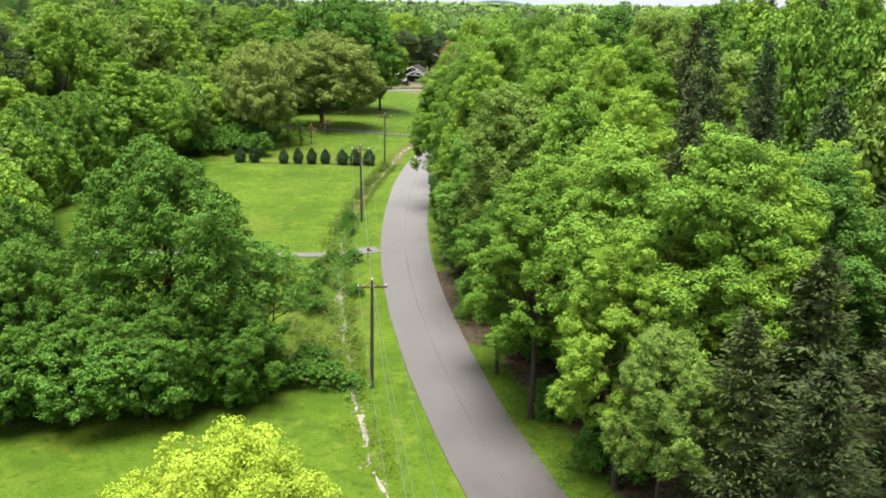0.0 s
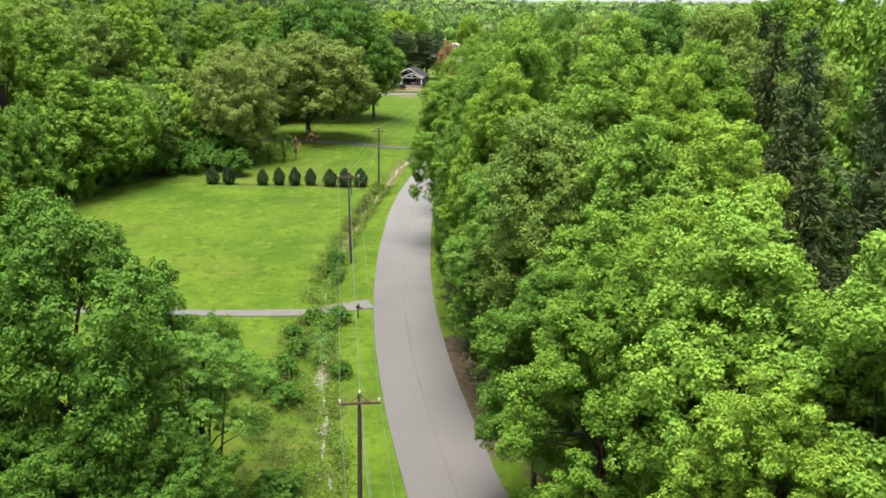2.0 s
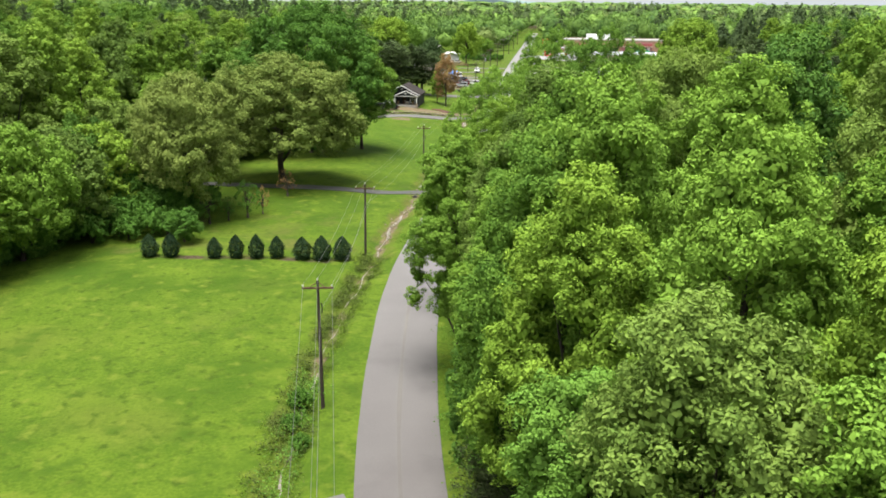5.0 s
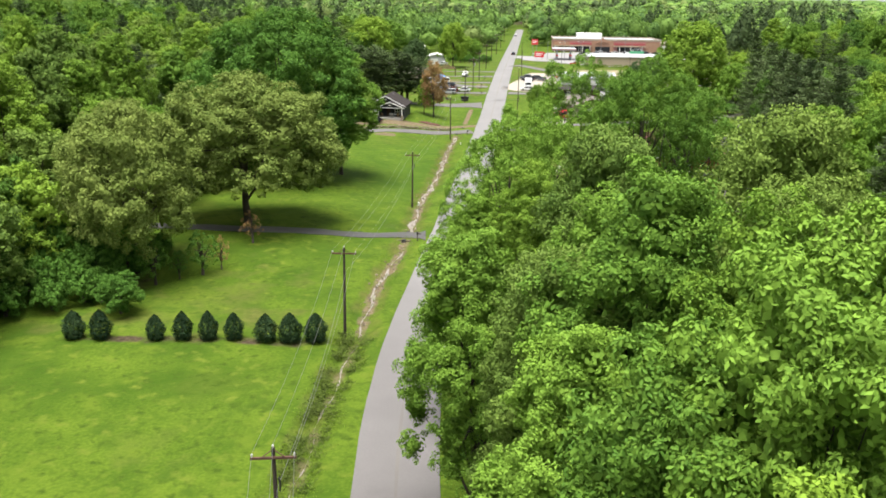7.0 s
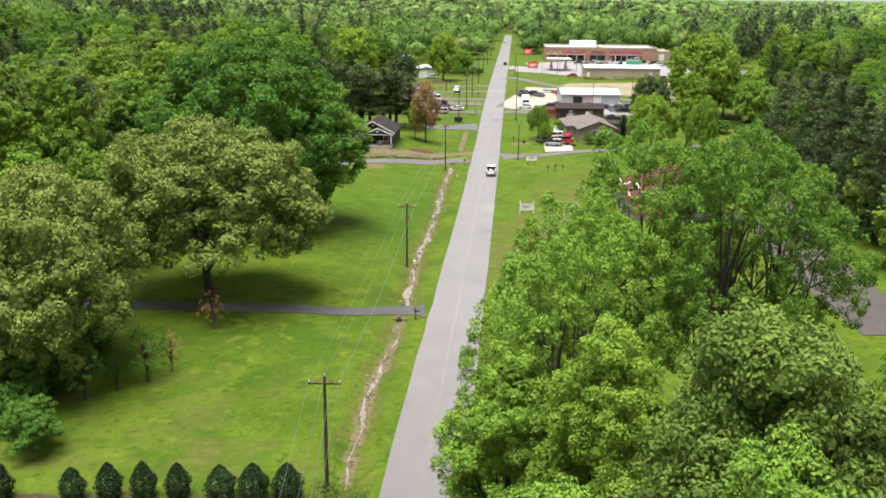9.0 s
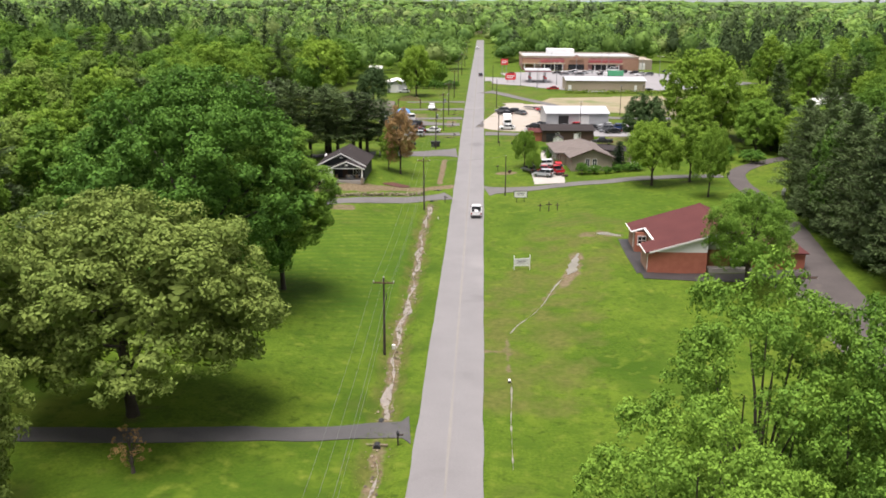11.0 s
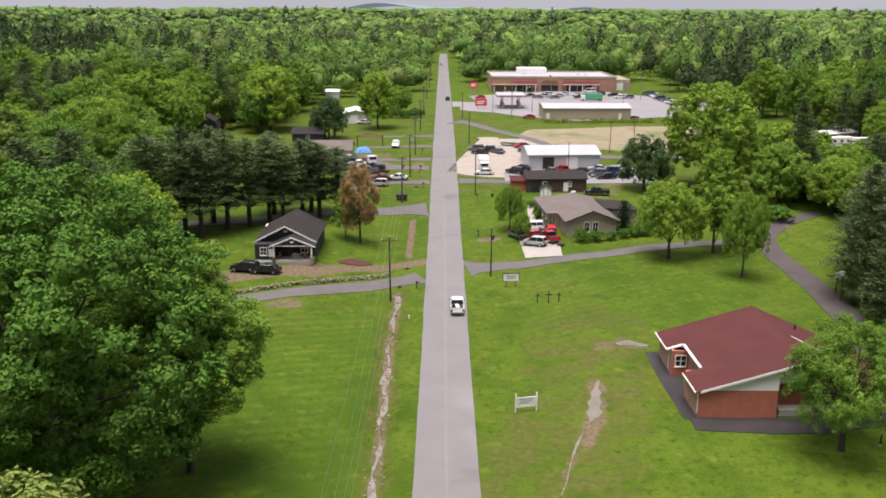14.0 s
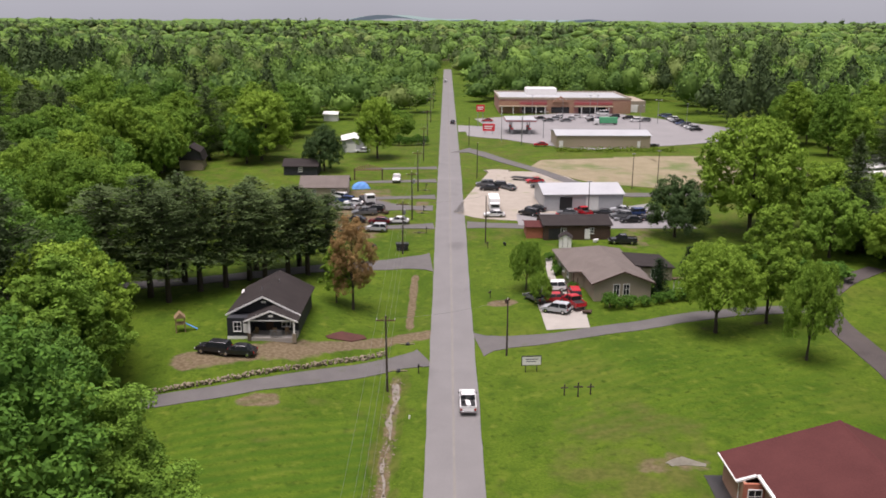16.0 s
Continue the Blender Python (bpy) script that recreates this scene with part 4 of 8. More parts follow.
tree_kind("oak_green", "oak", LEAF_BRIGHT, "broadleaf_tree", "broad bright green tree with bare lower limbs")
tree_kind("edge0", "edge", LEAF_DEEP, "broadleaf_tree", "dense deep green tree leafy to the ground at the field edge")
tree_kind("edge1", "edge", LEAF_MID, "broadleaf_tree", "dense mid-green tree leafy to the ground at the field edge")
tree_kind("oak", "oak", LEAF_PALE, "oak_tree", "spreading pale olive oak on the lawn")
tree_kind("small", "small", LEAF_BRIGHT, "small_tree", "small bright green lawn tree")
tree_kind("sparse", "sparse", LEAF_DEEP, "sapling", "thin sparse sapling on the lawn")
tree_kind("magnolia", "round", LEAF_DARK, "broadleaf_tree", "dark rounded evergreen tree behind the house")
tree_kind("rust", "rust", LEAF_RUST, "broadleaf_tree", "upright rust-brown tree in bud")
tree_kind("rust_sapling", "rust_sapling", LEAF_RUST, "sapling", "rust-brown sapling nearly bare of leaves")
tree_kind("pine", "pine", NEEDLE, "pine_tree", "dark green pine with ragged boughs")
tree_kind("pine_olive", "pine", NEEDLE_OLIVE, "pine_tree", "olive-brown pine with drooping boughs")
tree_kind("pine_mid", "pine_soft", NEEDLE, "pine_tree", "dark green yard pine")
tree_kind("pine_tall", "pine_tall", NEEDLE, "pine_tree", "tall dark pine with bare lower stem")
# leaf darkened for the shade at the field and wood edges
tree_kind("bush", "bush", LEAF_SHADE, "bush", "low dense green garden bush")
tree_kind("cedar", "cedar", SHRUB, "cedar_tree", "dense dark green conical cedar")


def arborvitae(seed, tall, wide):
    rng = np.random.default_rng(seed)
    n = 2600
    f = rng.uniform(0, 1, n)
    prof = np.sin(np.clip(f * 1.06 + 0.2, 0, 1.25) / 1.25 * math.pi) ** 0.7 * (1 - 0.25 * f)
    a = rng.uniform(0, 6.3, n)
    r = 1.0 * prof * rng.uniform(0.7, 1.08, n) * (1 + 0.12 * np.sin(3 * a + 9 * f) + 0.08 * np.sin(7 * a - 5 * f))
    p = np.stack([r * np.cos(a), r * np.sin(a), 0.1 + f * 2.7], 1)
    nr = unit(np.stack([np.cos(a), np.sin(a), 0.4 * np.ones(n)], 1) + rng.normal(size=(n, 3)) * 0.5)
    return cards(rng, p, nr, np.full(n, 0.22), narrow=0.36), tubes([[(0, 0, -0.2, 0.09), (0, 0, 1.2, 0.07), (0, 0, 2.5, 0.02)]])


grown("hedge", arborvitae, 71, 2.8, 1.0)
tree_kind("hedge", "hedge", SHRUB, "arborvitae", "dark green teardrop arborvitae in a row across the lawn")

# ---------------------------------------------------------------- planting: single trees
for x, y in ((-33.4, 145.8), (-30.8, 146.1), (-25.4, 146.6), (-22.8, 147.0), (-20.3, 147.3), (-17.8, 147.6), (-14.6, 147.6), (-12.2, 147.8), (-9.7, 148.1)):
    plant("hedge", x, y, 2.75 + 0.25 * math.sin(x * 3), 1.12 + 0.12 * math.sin(x * 5), group="row of arborvitae", category="shrub")
plant("big", -7.0, 60.5, 19.5, 8.6)
for x, y, h, w in ((-16.5, 54.5, 13, 6.2), (-22, 60, 15, 6.0), (-11.5, 53.5, 9.5, 5.0), (-5.0, 54.5, 9.5, 5.2), (0.6, 57.0, 8.0, 4.0)):
    plant("big", x, y, h, w, label="dense deep green tree crowding the foot of a larger one", group="low trees below the big tree")
for x, y, h, w in ((-5.6, 52.6, 7, 4.6), (-10.4, 51.4, 7.5, 4.8), (-1.4, 56.4, 6.5, 3.6), (-15.5, 50.5, 7, 4.6)):
    plant("low_spread", x, y, h, w, label="low spreading deep green tree under the big tree", group="low trees below the big tree")
for x, y, h, w in ((3.7, 81.9, 1.5, 1.15), (-1.6, 92.6, 1.7, 1.1), (0.6, 93.2, 1.6, 1.3), (0.2, 91.6, 1.2, 0.9), (-1.2, 85.4, 1.6, 1.2), (-0.9, 81.6, 1.8, 1.3), (-2.4, 88.4, 1.4, 1.0), (-4.4, 111.2, 2.0, 1.1), (-4.2, 107.8, 1.5, 0.9), (-2.6, 105.4, 1.3, 0.9), (0.8, 76.2, 1.8, 1.4), (-1.9, 78.2, 2.6, 1.7), (6.4, 60.6, 1.9, 1.8), (8.2, 61.2, 1.4, 1.4), (4.6, 60.2, 2.2, 1.8),
                   (2.6, 59.6, 2.4, 2.4), (4.2, 63.5, 2.0, 2.0), (0.6, 56.2, 1.6, 2.2)):
    plant("bush", x, y, h, w, label="dark tangled brush beside the ditch", group="brush beside the ditch")
plant("open_low", 0.4, 61.5, 12.0, 4.4, label="lower mid-green tree with dark stems by the ditch")
plant("wispy", -6.4, 77.4, 6.5, 3.4, label="slender olive-green young tree in the rough grass")
plant("lime", 9.5, 31.0, 11.4, 6.0)
plant("oak", -29.6, 187.8, 21, 13)
plant("oak", -36.4, 166, 20.5, 9.6, label="pale green broad-crowned oak beside the lawn")
plant("big_lawn", -33, 219, 29.5, 14.2)
plant("near_m2", -24.0, 225.2, 22.5, 7.2)
for x, y, h, w in ((-37.5, 155.5, 4.2, 2.6), (-40, 158.5, 5, 3), (-36.2, 159, 3.2, 2.2), (-42, 155, 5, 3), (-39.5, 152.6, 3.4, 2.4), (-43.5, 150.5, 4, 2.8), (-38, 161.5, 6, 3.6), (-41, 163, 7, 4), (-35.5, 155.5, 3, 2.2), (-45, 160, 8, 4.5)):
    plant("bush", x, y, h, w, group="shrubs under the oak", label="dense dark shrub under the oak's crown")
for x, y, h, w in ((-37.7, 160.1, 5, 2.6), (-36.2, 163.7, 4, 2.2), (-35.7, 167.5, 3.5, 2.0), (-32.0, 152.8, 4.5, 2.6), (-44.0, 168.9, 6, 3), (-40.5, 174.6, 5, 2.4), (-35.7, 172.3, 3, 1.6)):
    plant("young1", x, y, h, w, group="shrubs under the oak", label="dark leafy young tree under the oak's crown")
plant("sparse", -28.2, 166.4, 5.5, 2.0), plant("rust_sapling", -25.9, 178.6, 4.4, 1.7), plant("rust_sapling", -26.6, 168.4, 4.4, 1.1), plant("sparse", -30.4, 164.6, 3.6, 1.1), plant("sparse", -32.4, 162.4, 5.5, 2)
plant("wispy", 39.2, 229.8, 13.5, 6.9, label="small light green tree before the church")
plant("small", 38.2, 293.2, 13.4, 5.8), plant("near1", 46.9, 297, 18, 5.4), plant("small", 47.4, 283.4, 13.8, 3.6, label="slender bright green lawn tree")
plant("small", 12.6, 314, 8.5, 2.9), plant("small", 14.2, 306.4, 5.2, 2.0)
plant("bush", 57, 323, 3.6, 4.4), plant("cedar", 33.6, 309, 6.2, 1.8), plant("cedar", 41, 318, 5.6, 1.6), plant("bush", 24.8, 303.5, 2.6, 1.7), plant("bush", 27.5, 303.6, 2.0, 1.8), plant("bush", 37.2, 307.5, 1.6, 2.2)
plant("magnolia", 45.6, 345, 12.5, 6.4)
plant("near1", -84, 392, 21, 9.5, label="large bright green tree beside the old barn"), plant("near0", -94, 380, 21, 9), plant("near1", -92, 402, 19, 8)
for x, y in ((-112, 404), (-118, 396), (-124, 410), (-116, 414), (-108, 412), (-121, 422), (-104, 396), (-128, 400)):
    plant("pine_mid", x, y, 23, 5.4, group="tall pines behind the barn")
for k in range(9):
    plant("bush", -25 + 2.1 * k, 456 + 0.8 * math.sin(k), 3.2 + 0.5 * math.sin(k * 2), 2.0, group="hedge across the far lawn", label="dense green hedge bush across the lawn")
plant("rust", -15.4, 302.9, 15.0, 3.5), plant("near1", -18.2, 304.4, 9.5, 2.6)
plant("pine", 75.6, 333.6, 23, 5.2, label="tall ragged dark pine by the back lane")
for k in range(15):
    plant("pine_mid", 61.6 + 1.2 * math.sin(k * 2.3) + 0.1 * abs(k - 5), 222 + 3.9 * k, 21.5 + 2.2 * math.sin(k * 1.7), 5.6, group="row of pines beside the church drive", label="tall dense dark pine beside the church drive")
plant("near1", 60.5, 345, 24, 10.5, label="large bright-crowned tree behind the back lane"), plant("near0", 71, 331, 13, 6.5), plant("near1", 76, 346, 15, 7.5), plant("near0", 68, 352, 14, 7), plant("bush", 60, 322, 3.4, 4), plant("bush", 66, 318, 3, 3.6)
for x, y, h, w in ((-52, 300, 20, 5.2), (-47, 303, 21, 4.4), (-43.5, 301, 18.5, 4), (-40, 306, 20, 4.2), (-36.5, 308, 18, 4), (-33.5, 312, 18, 4), (-30.5, 310, 16.5, 3.8), (-27.5, 314, 17, 4), (-24.5, 316, 16, 3.8), (-21.5, 320, 15, 3.6), (-44, 311, 20, 4.4), (-34, 319, 18, 4.2), (-27, 322, 16, 4)):
    plant("pine_tall", x, y, h * 0.93, w * 1.75, group="pines behind the dark house")
plant("oak_green", -62, 312, 21, 10.5), plant("oak_green", -72, 322, 22, 11), plant("near0", -61, 294, 16, 6.5), plant("near1", -47, 273.5, 18, 8, label="bright green domed tree beside the driveway"), plant("near0", -76, 300, 20, 7)
for x, y, h, w, k in ((-55, 424, 20, 10.5, "near1"), (-34.6, 409, 12.5, 6.2, "magnolia"), (-21.5, 429.5, 18, 7.2, "near1"), (-17, 470, 10, 6, "mid0"),
                      (-88, 420, 16, 8, "mid1"), (-96, 396, 14, 8, "mid0"), (-80, 372, 15, 8, "mid2"), (-66, 352, 13, 6.5, "mid0"), (-56, 340, 12, 6, "mid3"), (-92, 352, 18, 5, "pine_mid"), (-99, 362, 19, 5, "pine_mid"), (-105, 350, 18, 5, "pine_mid")):
    plant(k, x, y, h, w)
for x, y, h, w, k in ((-78, 404, 17, 7.5, "near1"), (-80, 396, 18, 8, "near0"), (-76, 424, 15, 8, "mid0"), (-84, 436, 17, 8, "mid1"), (-70, 446, 16, 8, "mid3"), (-78, 458, 17, 9, "mid0"), (-66, 466, 17, 8, "mid2"), (-56, 474, 16, 8, "mid0"),
                      (-88, 376, 17, 8, "near0"), (-82, 362, 18, 8, "near1"), (-94, 368, 20, 8, "mid0"), (-74, 352, 14, 6.5, "near0"), (-84, 344, 17, 8, "mid1"), (-80, 330, 18, 8, "mid2"), (-92, 334, 20, 8, "mid1"), (-68, 484, 17, 9, "mid1"), (-60, 496, 17, 9, "mid0"), (-70, 508, 17, 9, "mid2")):
    plant(k, x, y, h, w)

# ---------------------------------------------------------------- planting: woods along the way
RNG = random.Random(5)
LOW = []
TAKEN = [(33, 48, 5), (-6.5, 60, 8), (1, 62, 4.5), (9, 30, 6), (-30, 188.5, 9), (-36, 164, 8), (-31.5, 220, 10), (-24, 225, 6)]


def free(x, y, r):
    return all((x - a) ** 2 + (y - b) ** 2 > (0.62 * (r + c)) ** 2 for a, b, c in TAKEN)


CLOSE = {"near0": "close0", "near1": "close1", "near_b2": "close1", "near_m2": "close0", "near3": "close2", "near2": "close3", "mid0": "close0", "mid1": "close1", "mid2": "close3", "mid3": "close2"}


SPREADING = ("close0", "close1", "close2", "close3")


def stand(spots, group):
    for x, y, h, w, k in spots:
        if 38 < y < 165 and 0 < x < 46:
            k = CLOSE.get(k, k)
        TAKEN.append((x, y, min(w, 5.2)))
        plant(k, x, y, h, w * (1.12 if k in SPREADING else 1), group=group)


# tops that stand out from the wood beside the road
stand([(34.5, 51, 23.5, 5.4, "near0"), (29, 56, 22.5, 5.2, "near0"), (29.3, 48.5, 17.5, 4.0, "near1"), (23.4, 57.5, 19.5, 4.6, "near_b2"), (20.5, 76, 23, 5.0, "near3"), (25.8, 71.5, 23.5, 5.0, "near0"),
       (31, 71.5, 23.5, 5.2, "near1"), (16.3, 87, 25, 4.8, "near1"), (23.5, 87.5, 27, 5.0, "near0"), (29, 80, 26.5, 4.8, "near1"), (16.6, 79.5, 19, 4.0, "near2"), (14.6, 93.5, 25.5, 4.4, "near_m2"),
       (17.4, 92.5, 28.5, 4.8, "near0"), (16, 110, 26.6, 5.2, "near0"), (20, 106, 26.5, 5.0, "near1"), (7.6, 119, 20.5, 4.2, "near0"), (25, 123, 27.5, 5.2, "near3"), (8.8, 137.5, 24, 5.4, "open"),
       (10.6, 128.5, 22.4, 4.2, "near_b2"), (6.2, 134, 19, 3.6, "near0"), (16, 122, 26, 5.2, "near3"), (15.3, 152.5, 27.5, 6.0, "open"), (20.3, 149, 28, 6.0, "open"), (11, 146, 24, 5.6, "open"),
       (25, 153, 26, 6.0, "open"), (31.5, 44.0, 13, 3.0, "near3"), (35.5, 43.5, 15, 4.2, "pine_olive"), (40, 46.5, 18, 4.8, "pine_olive"), (39, 40, 14, 4.2, "pine_olive"), (45, 44, 18, 4.6, "pine_olive"),
       (38.5, 84, 29, 4.6, "pine"), (43, 80, 28, 4.6, "pine"), (36, 77, 24, 4.2, "pine_olive"), (41, 70, 24, 4.4, "pine_olive"), (34.5, 66, 23, 4.4, "pine_olive"),
       (27, 63, 20.5, 4.2, "near1"), (20.2, 65, 16, 3.6, "near0"), (38, 52, 22, 5.2, "near1"), (12.8, 104.5, 21, 4.2, "near0"), (12.2, 112.5, 22, 4.2, "near3"), (14.6, 117.5, 23.5, 4.2, "near0"), (12.4, 97.5, 16, 2.8, "near2"), (15.4, 83.6, 13, 2.6, "pine_olive"), (13.6, 89, 14, 2.6, "pine_olive"), (17.4, 76.5, 12, 2.6, "pine_olive"), (11.8, 95, 12, 2.4, "pine_olive")],
      "wood beside the road")
stand([(47, 128, 30, 6.4, "near0"), (53, 136, 31, 6.6, "near1"), (60, 128, 31, 6.2, "near0"), (66, 140, 32, 6.4, "near1"), (58, 148, 32, 5.0, "pine"), (51, 150, 30, 6.2, "near2"), (64, 152, 31, 6.6, "near0"), (72, 150, 32, 6.6, "near1"), (70, 128, 31, 5, "pine"), (46, 140, 29, 6.0, "near1"), (56, 162, 30, 6.2, "near0"), (66, 164, 31, 6.4, "near2"), (77, 160, 33, 6.6, "near0"), (43, 120, 29, 5.0, "pine_olive")],
      "wood beside the road")
for _ in range(900):
    x, y = RNG.uniform(8, 74), RNG.uniform(34, 152)
    edge = float(centre(y)) + HALF
    if x < edge + 5.4 or (y < 47 and x < 44) or x > np.interp(y, [34, 90, 110, 130, 146, 152], [74, 70, 62, 50, 38, 24]) or (y > 134 and 22 < x < 31) or not free(x, y, 4.4 if x < 45 else 5.6):
        continue
    h = (19 + 10.5 * float(smooth(y + max(0, x - 30), 55, 105))) * RNG.uniform(0.8, 1.08) * (0.86 if x < edge + 7 else 1)
    if x < 34 and y > 120:
        h = min(h, float(np.interp(y, [122, 130, 140, 152], [25, 18, 13.5, 9])))
    pine = 30 < x and RNG.random() < (0.5 if 55 < y < 110 else 0.25)
    k = RNG.choice(["pine", "pine_olive"]) if pine else RNG.choice(["near0", "near1", "near2", "near0", "near_b2", "near3"] if x < 36 and y < 136 else ["mid0", "mid1", "mid2", "mid3", "mid1"])
    if not pine and x > 45:
        h = min(30, h * 1.06)
    stand([(x, y, h, RNG.uniform(4.2, 5.2) * (1 if pine else 1.1 if x < 45 else 1.35), k)], "wood beside the road")
# the tree line west of the field, and the woods behind the lawns
for _ in range(1700):
    x, y = RNG.uniform(-125, -8), RNG.uniform(14, 300)
    # south of y 48 unseen trees are added nearer, to shade the lawn
    line = np.interp(y, [14, 36, 48, 70, 84, 100, 118, 130, 146, 165, 200, 232, 262, 285, 300], [-8, -17, -22, -30, -40, -48, -52, -51, -47, -48, -46, -37, -40, -50, -58])
    r = 5.6 if x > line - 30 else 6.4
    if x > line or x < line - 38 or not free(x, y, r):
        continue
    h = RNG.uniform(14, 19) if x > line - 8 else RNG.uniform(22, 28) if y < 235 else RNG.uniform(20, 25)
    pine = RNG.random() < (0.12 if x < line - 14 else 0.04)
    near = x > line - 9 and y < 240
    k = "pine_mid" if pine else RNG.choice(["near2", "near0", "near2", "near0"] if x > line - 16 and y > 222 else ["near1", "near1", "near0", "near3"] if near else ["near1", "near3", "near3", "near1"])
    stand([(x, y, h, r * RNG.uniform(1.1, 1.35), k)], "woods west of the lawns")
# pines and broadleaves east of the church drive
for _ in range(900):
    x, y = RNG.uniform(60, 135), RNG.uniform(170, 400)
    line = np.interp(y, [170, 240, 262, 290, 300, 318, 330, 400], [56, 58.5, 59, 66, 76, 78, 72, 80])
    if x < line + 2 or not free(x, y, 3.3) or (y > 355 and x < 118):
        continue
    k = RNG.choice(["pine_mid", "pine_mid", "mid2", "mid0", "mid1"] if y < 320 else ["mid0", "mid1", "mid2", "pine_mid"])
    stand([(x, y, RNG.uniform(14, 19) * (1 if y < 300 else 0.7), RNG.uniform(4.6, 5.6), k)], "woods east of the church drive")
for k in range(26):
    y = 80 + 3.4 * k
    x = float(np.interp(y, [80, 84, 100, 118, 130, 146, 165], [-33, -36, -44, -48, -47.5, -44.5, -46])) - 3.0 - RNG.uniform(0, 2.5)
    plant(RNG.choice(["edge0", "edge0", "edge1"]), x, y, RNG.uniform(9, 16), RNG.uniform(3.6, 4.8), group="trees along the field edge")
# low trees and undergrowth below the wood's edge
for _ in range(150):
    y = RNG.uniform(66, 146)
    slant = math.hypot(1, float(centre(y + 1) - centre(y - 1)) / 2)
    x = float(centre(y)) + (HALF + RNG.uniform(6.4 if y < 94 else 4.6, 9.4)) * slant
    if all((x - a) ** 2 + (y - b) ** 2 > 4.8 for a, b in LOW):
        LOW.append((x, y))
        plant(RNG.choice(["young0", "young1"]), x, y, RNG.uniform(6, 12), RNG.uniform(2.6, 3.6), group="low growth beside the road")
for _ in range(60):
    y = RNG.uniform(30, 160)
    slant = math.hypot(1, float(centre(y + 1) - centre(y - 1)) / 2)
    x = float(centre(y)) + (HALF + RNG.uniform(3.2, 5.6)) * slant
    if 70 < y < 92:
        continue
    plant("bush", x, y, RNG.uniform(1.2, 3.0), RNG.uniform(1.0, 2.0), group="undergrowth beside the road", label="low green undergrowth bush at the wood's edge")

# ---------------------------------------------------------------- far woods


CROWN = bmesh.new()
bmesh.ops.create_icosphere(CROWN, subdivisions=2, radius=1.0)
CROWN_V, CROWN_F = np.array([v.co[:] for v in CROWN.verts]), np.array([[v.index for v in f.verts] for f in CROWN.faces])
CROWN.free()


def far_tree(rng, tall, wide, n, size, pine, lumps):
    """A tall domed crown with swelling boughs and leaf sprays over it, about a base at the origin."""
    d = unit(rng.normal(size=(lumps, 3)) + (0, 0, 0.25))
    swell = rng.uniform(0.12, 0.34, lumps)
    lean = rng.normal(0, 0.08, 3)

    def bulge(u):
        near = np.exp(-((u[:, None] - d[None]) ** 2).sum(2) / 0.1)
        k = (near * swell).argmax(1)
        return 0.74 + (near * swell).max(1) + 0.06 * np.sin(9 * u[:, 0] + 4 * u[:, 2]) * np.sin(8 * u[:, 1]), k

    def place(u, r):
        q = u * r[:, None] * (wide, wide, tall * 0.44) + (0, 0, tall * 0.56)
        q[:, :2] *= np.clip(1.3 - 1.05 * q[:, 2:] / tall, 0.12, 1.1) * 0.95 if pine else np.clip(1.22 - 0.4 * q[:, 2:] / tall, 0, 1.1)
        return q + lean * q[:, 2:] * 0.3

    r, _ = bulge(CROWN_V)
    body = place(CROWN_V, r * rng.uniform(0.66, 0.84, len(r)) * (0.8 if pine else 1))
    e = unit(rng.normal(size=(n, 3)) + (0, 0, 0.45))
    r, k = bulge(e)
    nrm = unit(e / (wide, wide, tall * 0.44) * wide + 0.9 * (e - d[k]) + rng.normal(size=(n, 3)) * 0.45)
    return both(cards(rng, place(e, r * rng.uniform(0.84, 1.1, n)), nrm, np.full(n, size), narrow=0.7), (body, CROWN_F))


def cleared(x, y):
    if abs(x) < 11 and y < 905:
        return True
    if -82 < x < 0 and 280 < y < 416 and x > -86 + 0.1 * (y - 300):
        return True
    if -52 < x < 0 and 400 < y < 536 - 0.3 * (-x - 20):
        return True
    if 0 < x < 112 and 280 < y < 455:
        return x < 76 + 0.3 * (y - 296)
    if 0 < x < 104 and 440 < y < 606:
        return True
    return False


def wooded(x, y, R):
    """Whether a tree of the woods beyond may stand at a spot that could come into view."""
    if y < 296 and x > np.interp(y, [36, 48, 70, 84, 100, 118, 130, 146, 165, 200, 232, 262, 285, 300], [-24, -25, -30, -40, -48, -52, -51, -47, -48, -46, -37, -40, -50, -58]) - 42:
        return False
    outside = x > 0.56 * (y - 150) + 50 or x < -0.74 * y + 6 or (x < -0.56 * (y - 150) - 30 and R.uniform() < 0.35)
    return not (outside or cleared(x, y) or (y < 402 and (-90 < x < -8 and y < 306 or 60 < x < 136)) or R.uniform() < 0.03)


def leaning(x, y, R):
    """A kind of tree, by drifts: 0 mid-green, 1 bright, 2 deep green, 3 pine, 4 pale olive."""
    patch = math.sin(x * 0.021 + 1.7) * math.sin(y * 0.017) + 0.5 * math.sin(x * 0.06 + y * 0.05)
    grove = math.sin(x * 0.013 + y * 0.009 + 2) * math.sin(y * 0.016 - x * 0.007)
    u = R.uniform() + 0.22 * patch
    if grove > 0.42 and R.uniform() < 0.75:
        return 3
    return 0 if u < 0.36 else 1 if u < 0.6 else 2 if u < 0.78 else 3 if u < 0.94 else 4


R2 = np.random.default_rng(9)
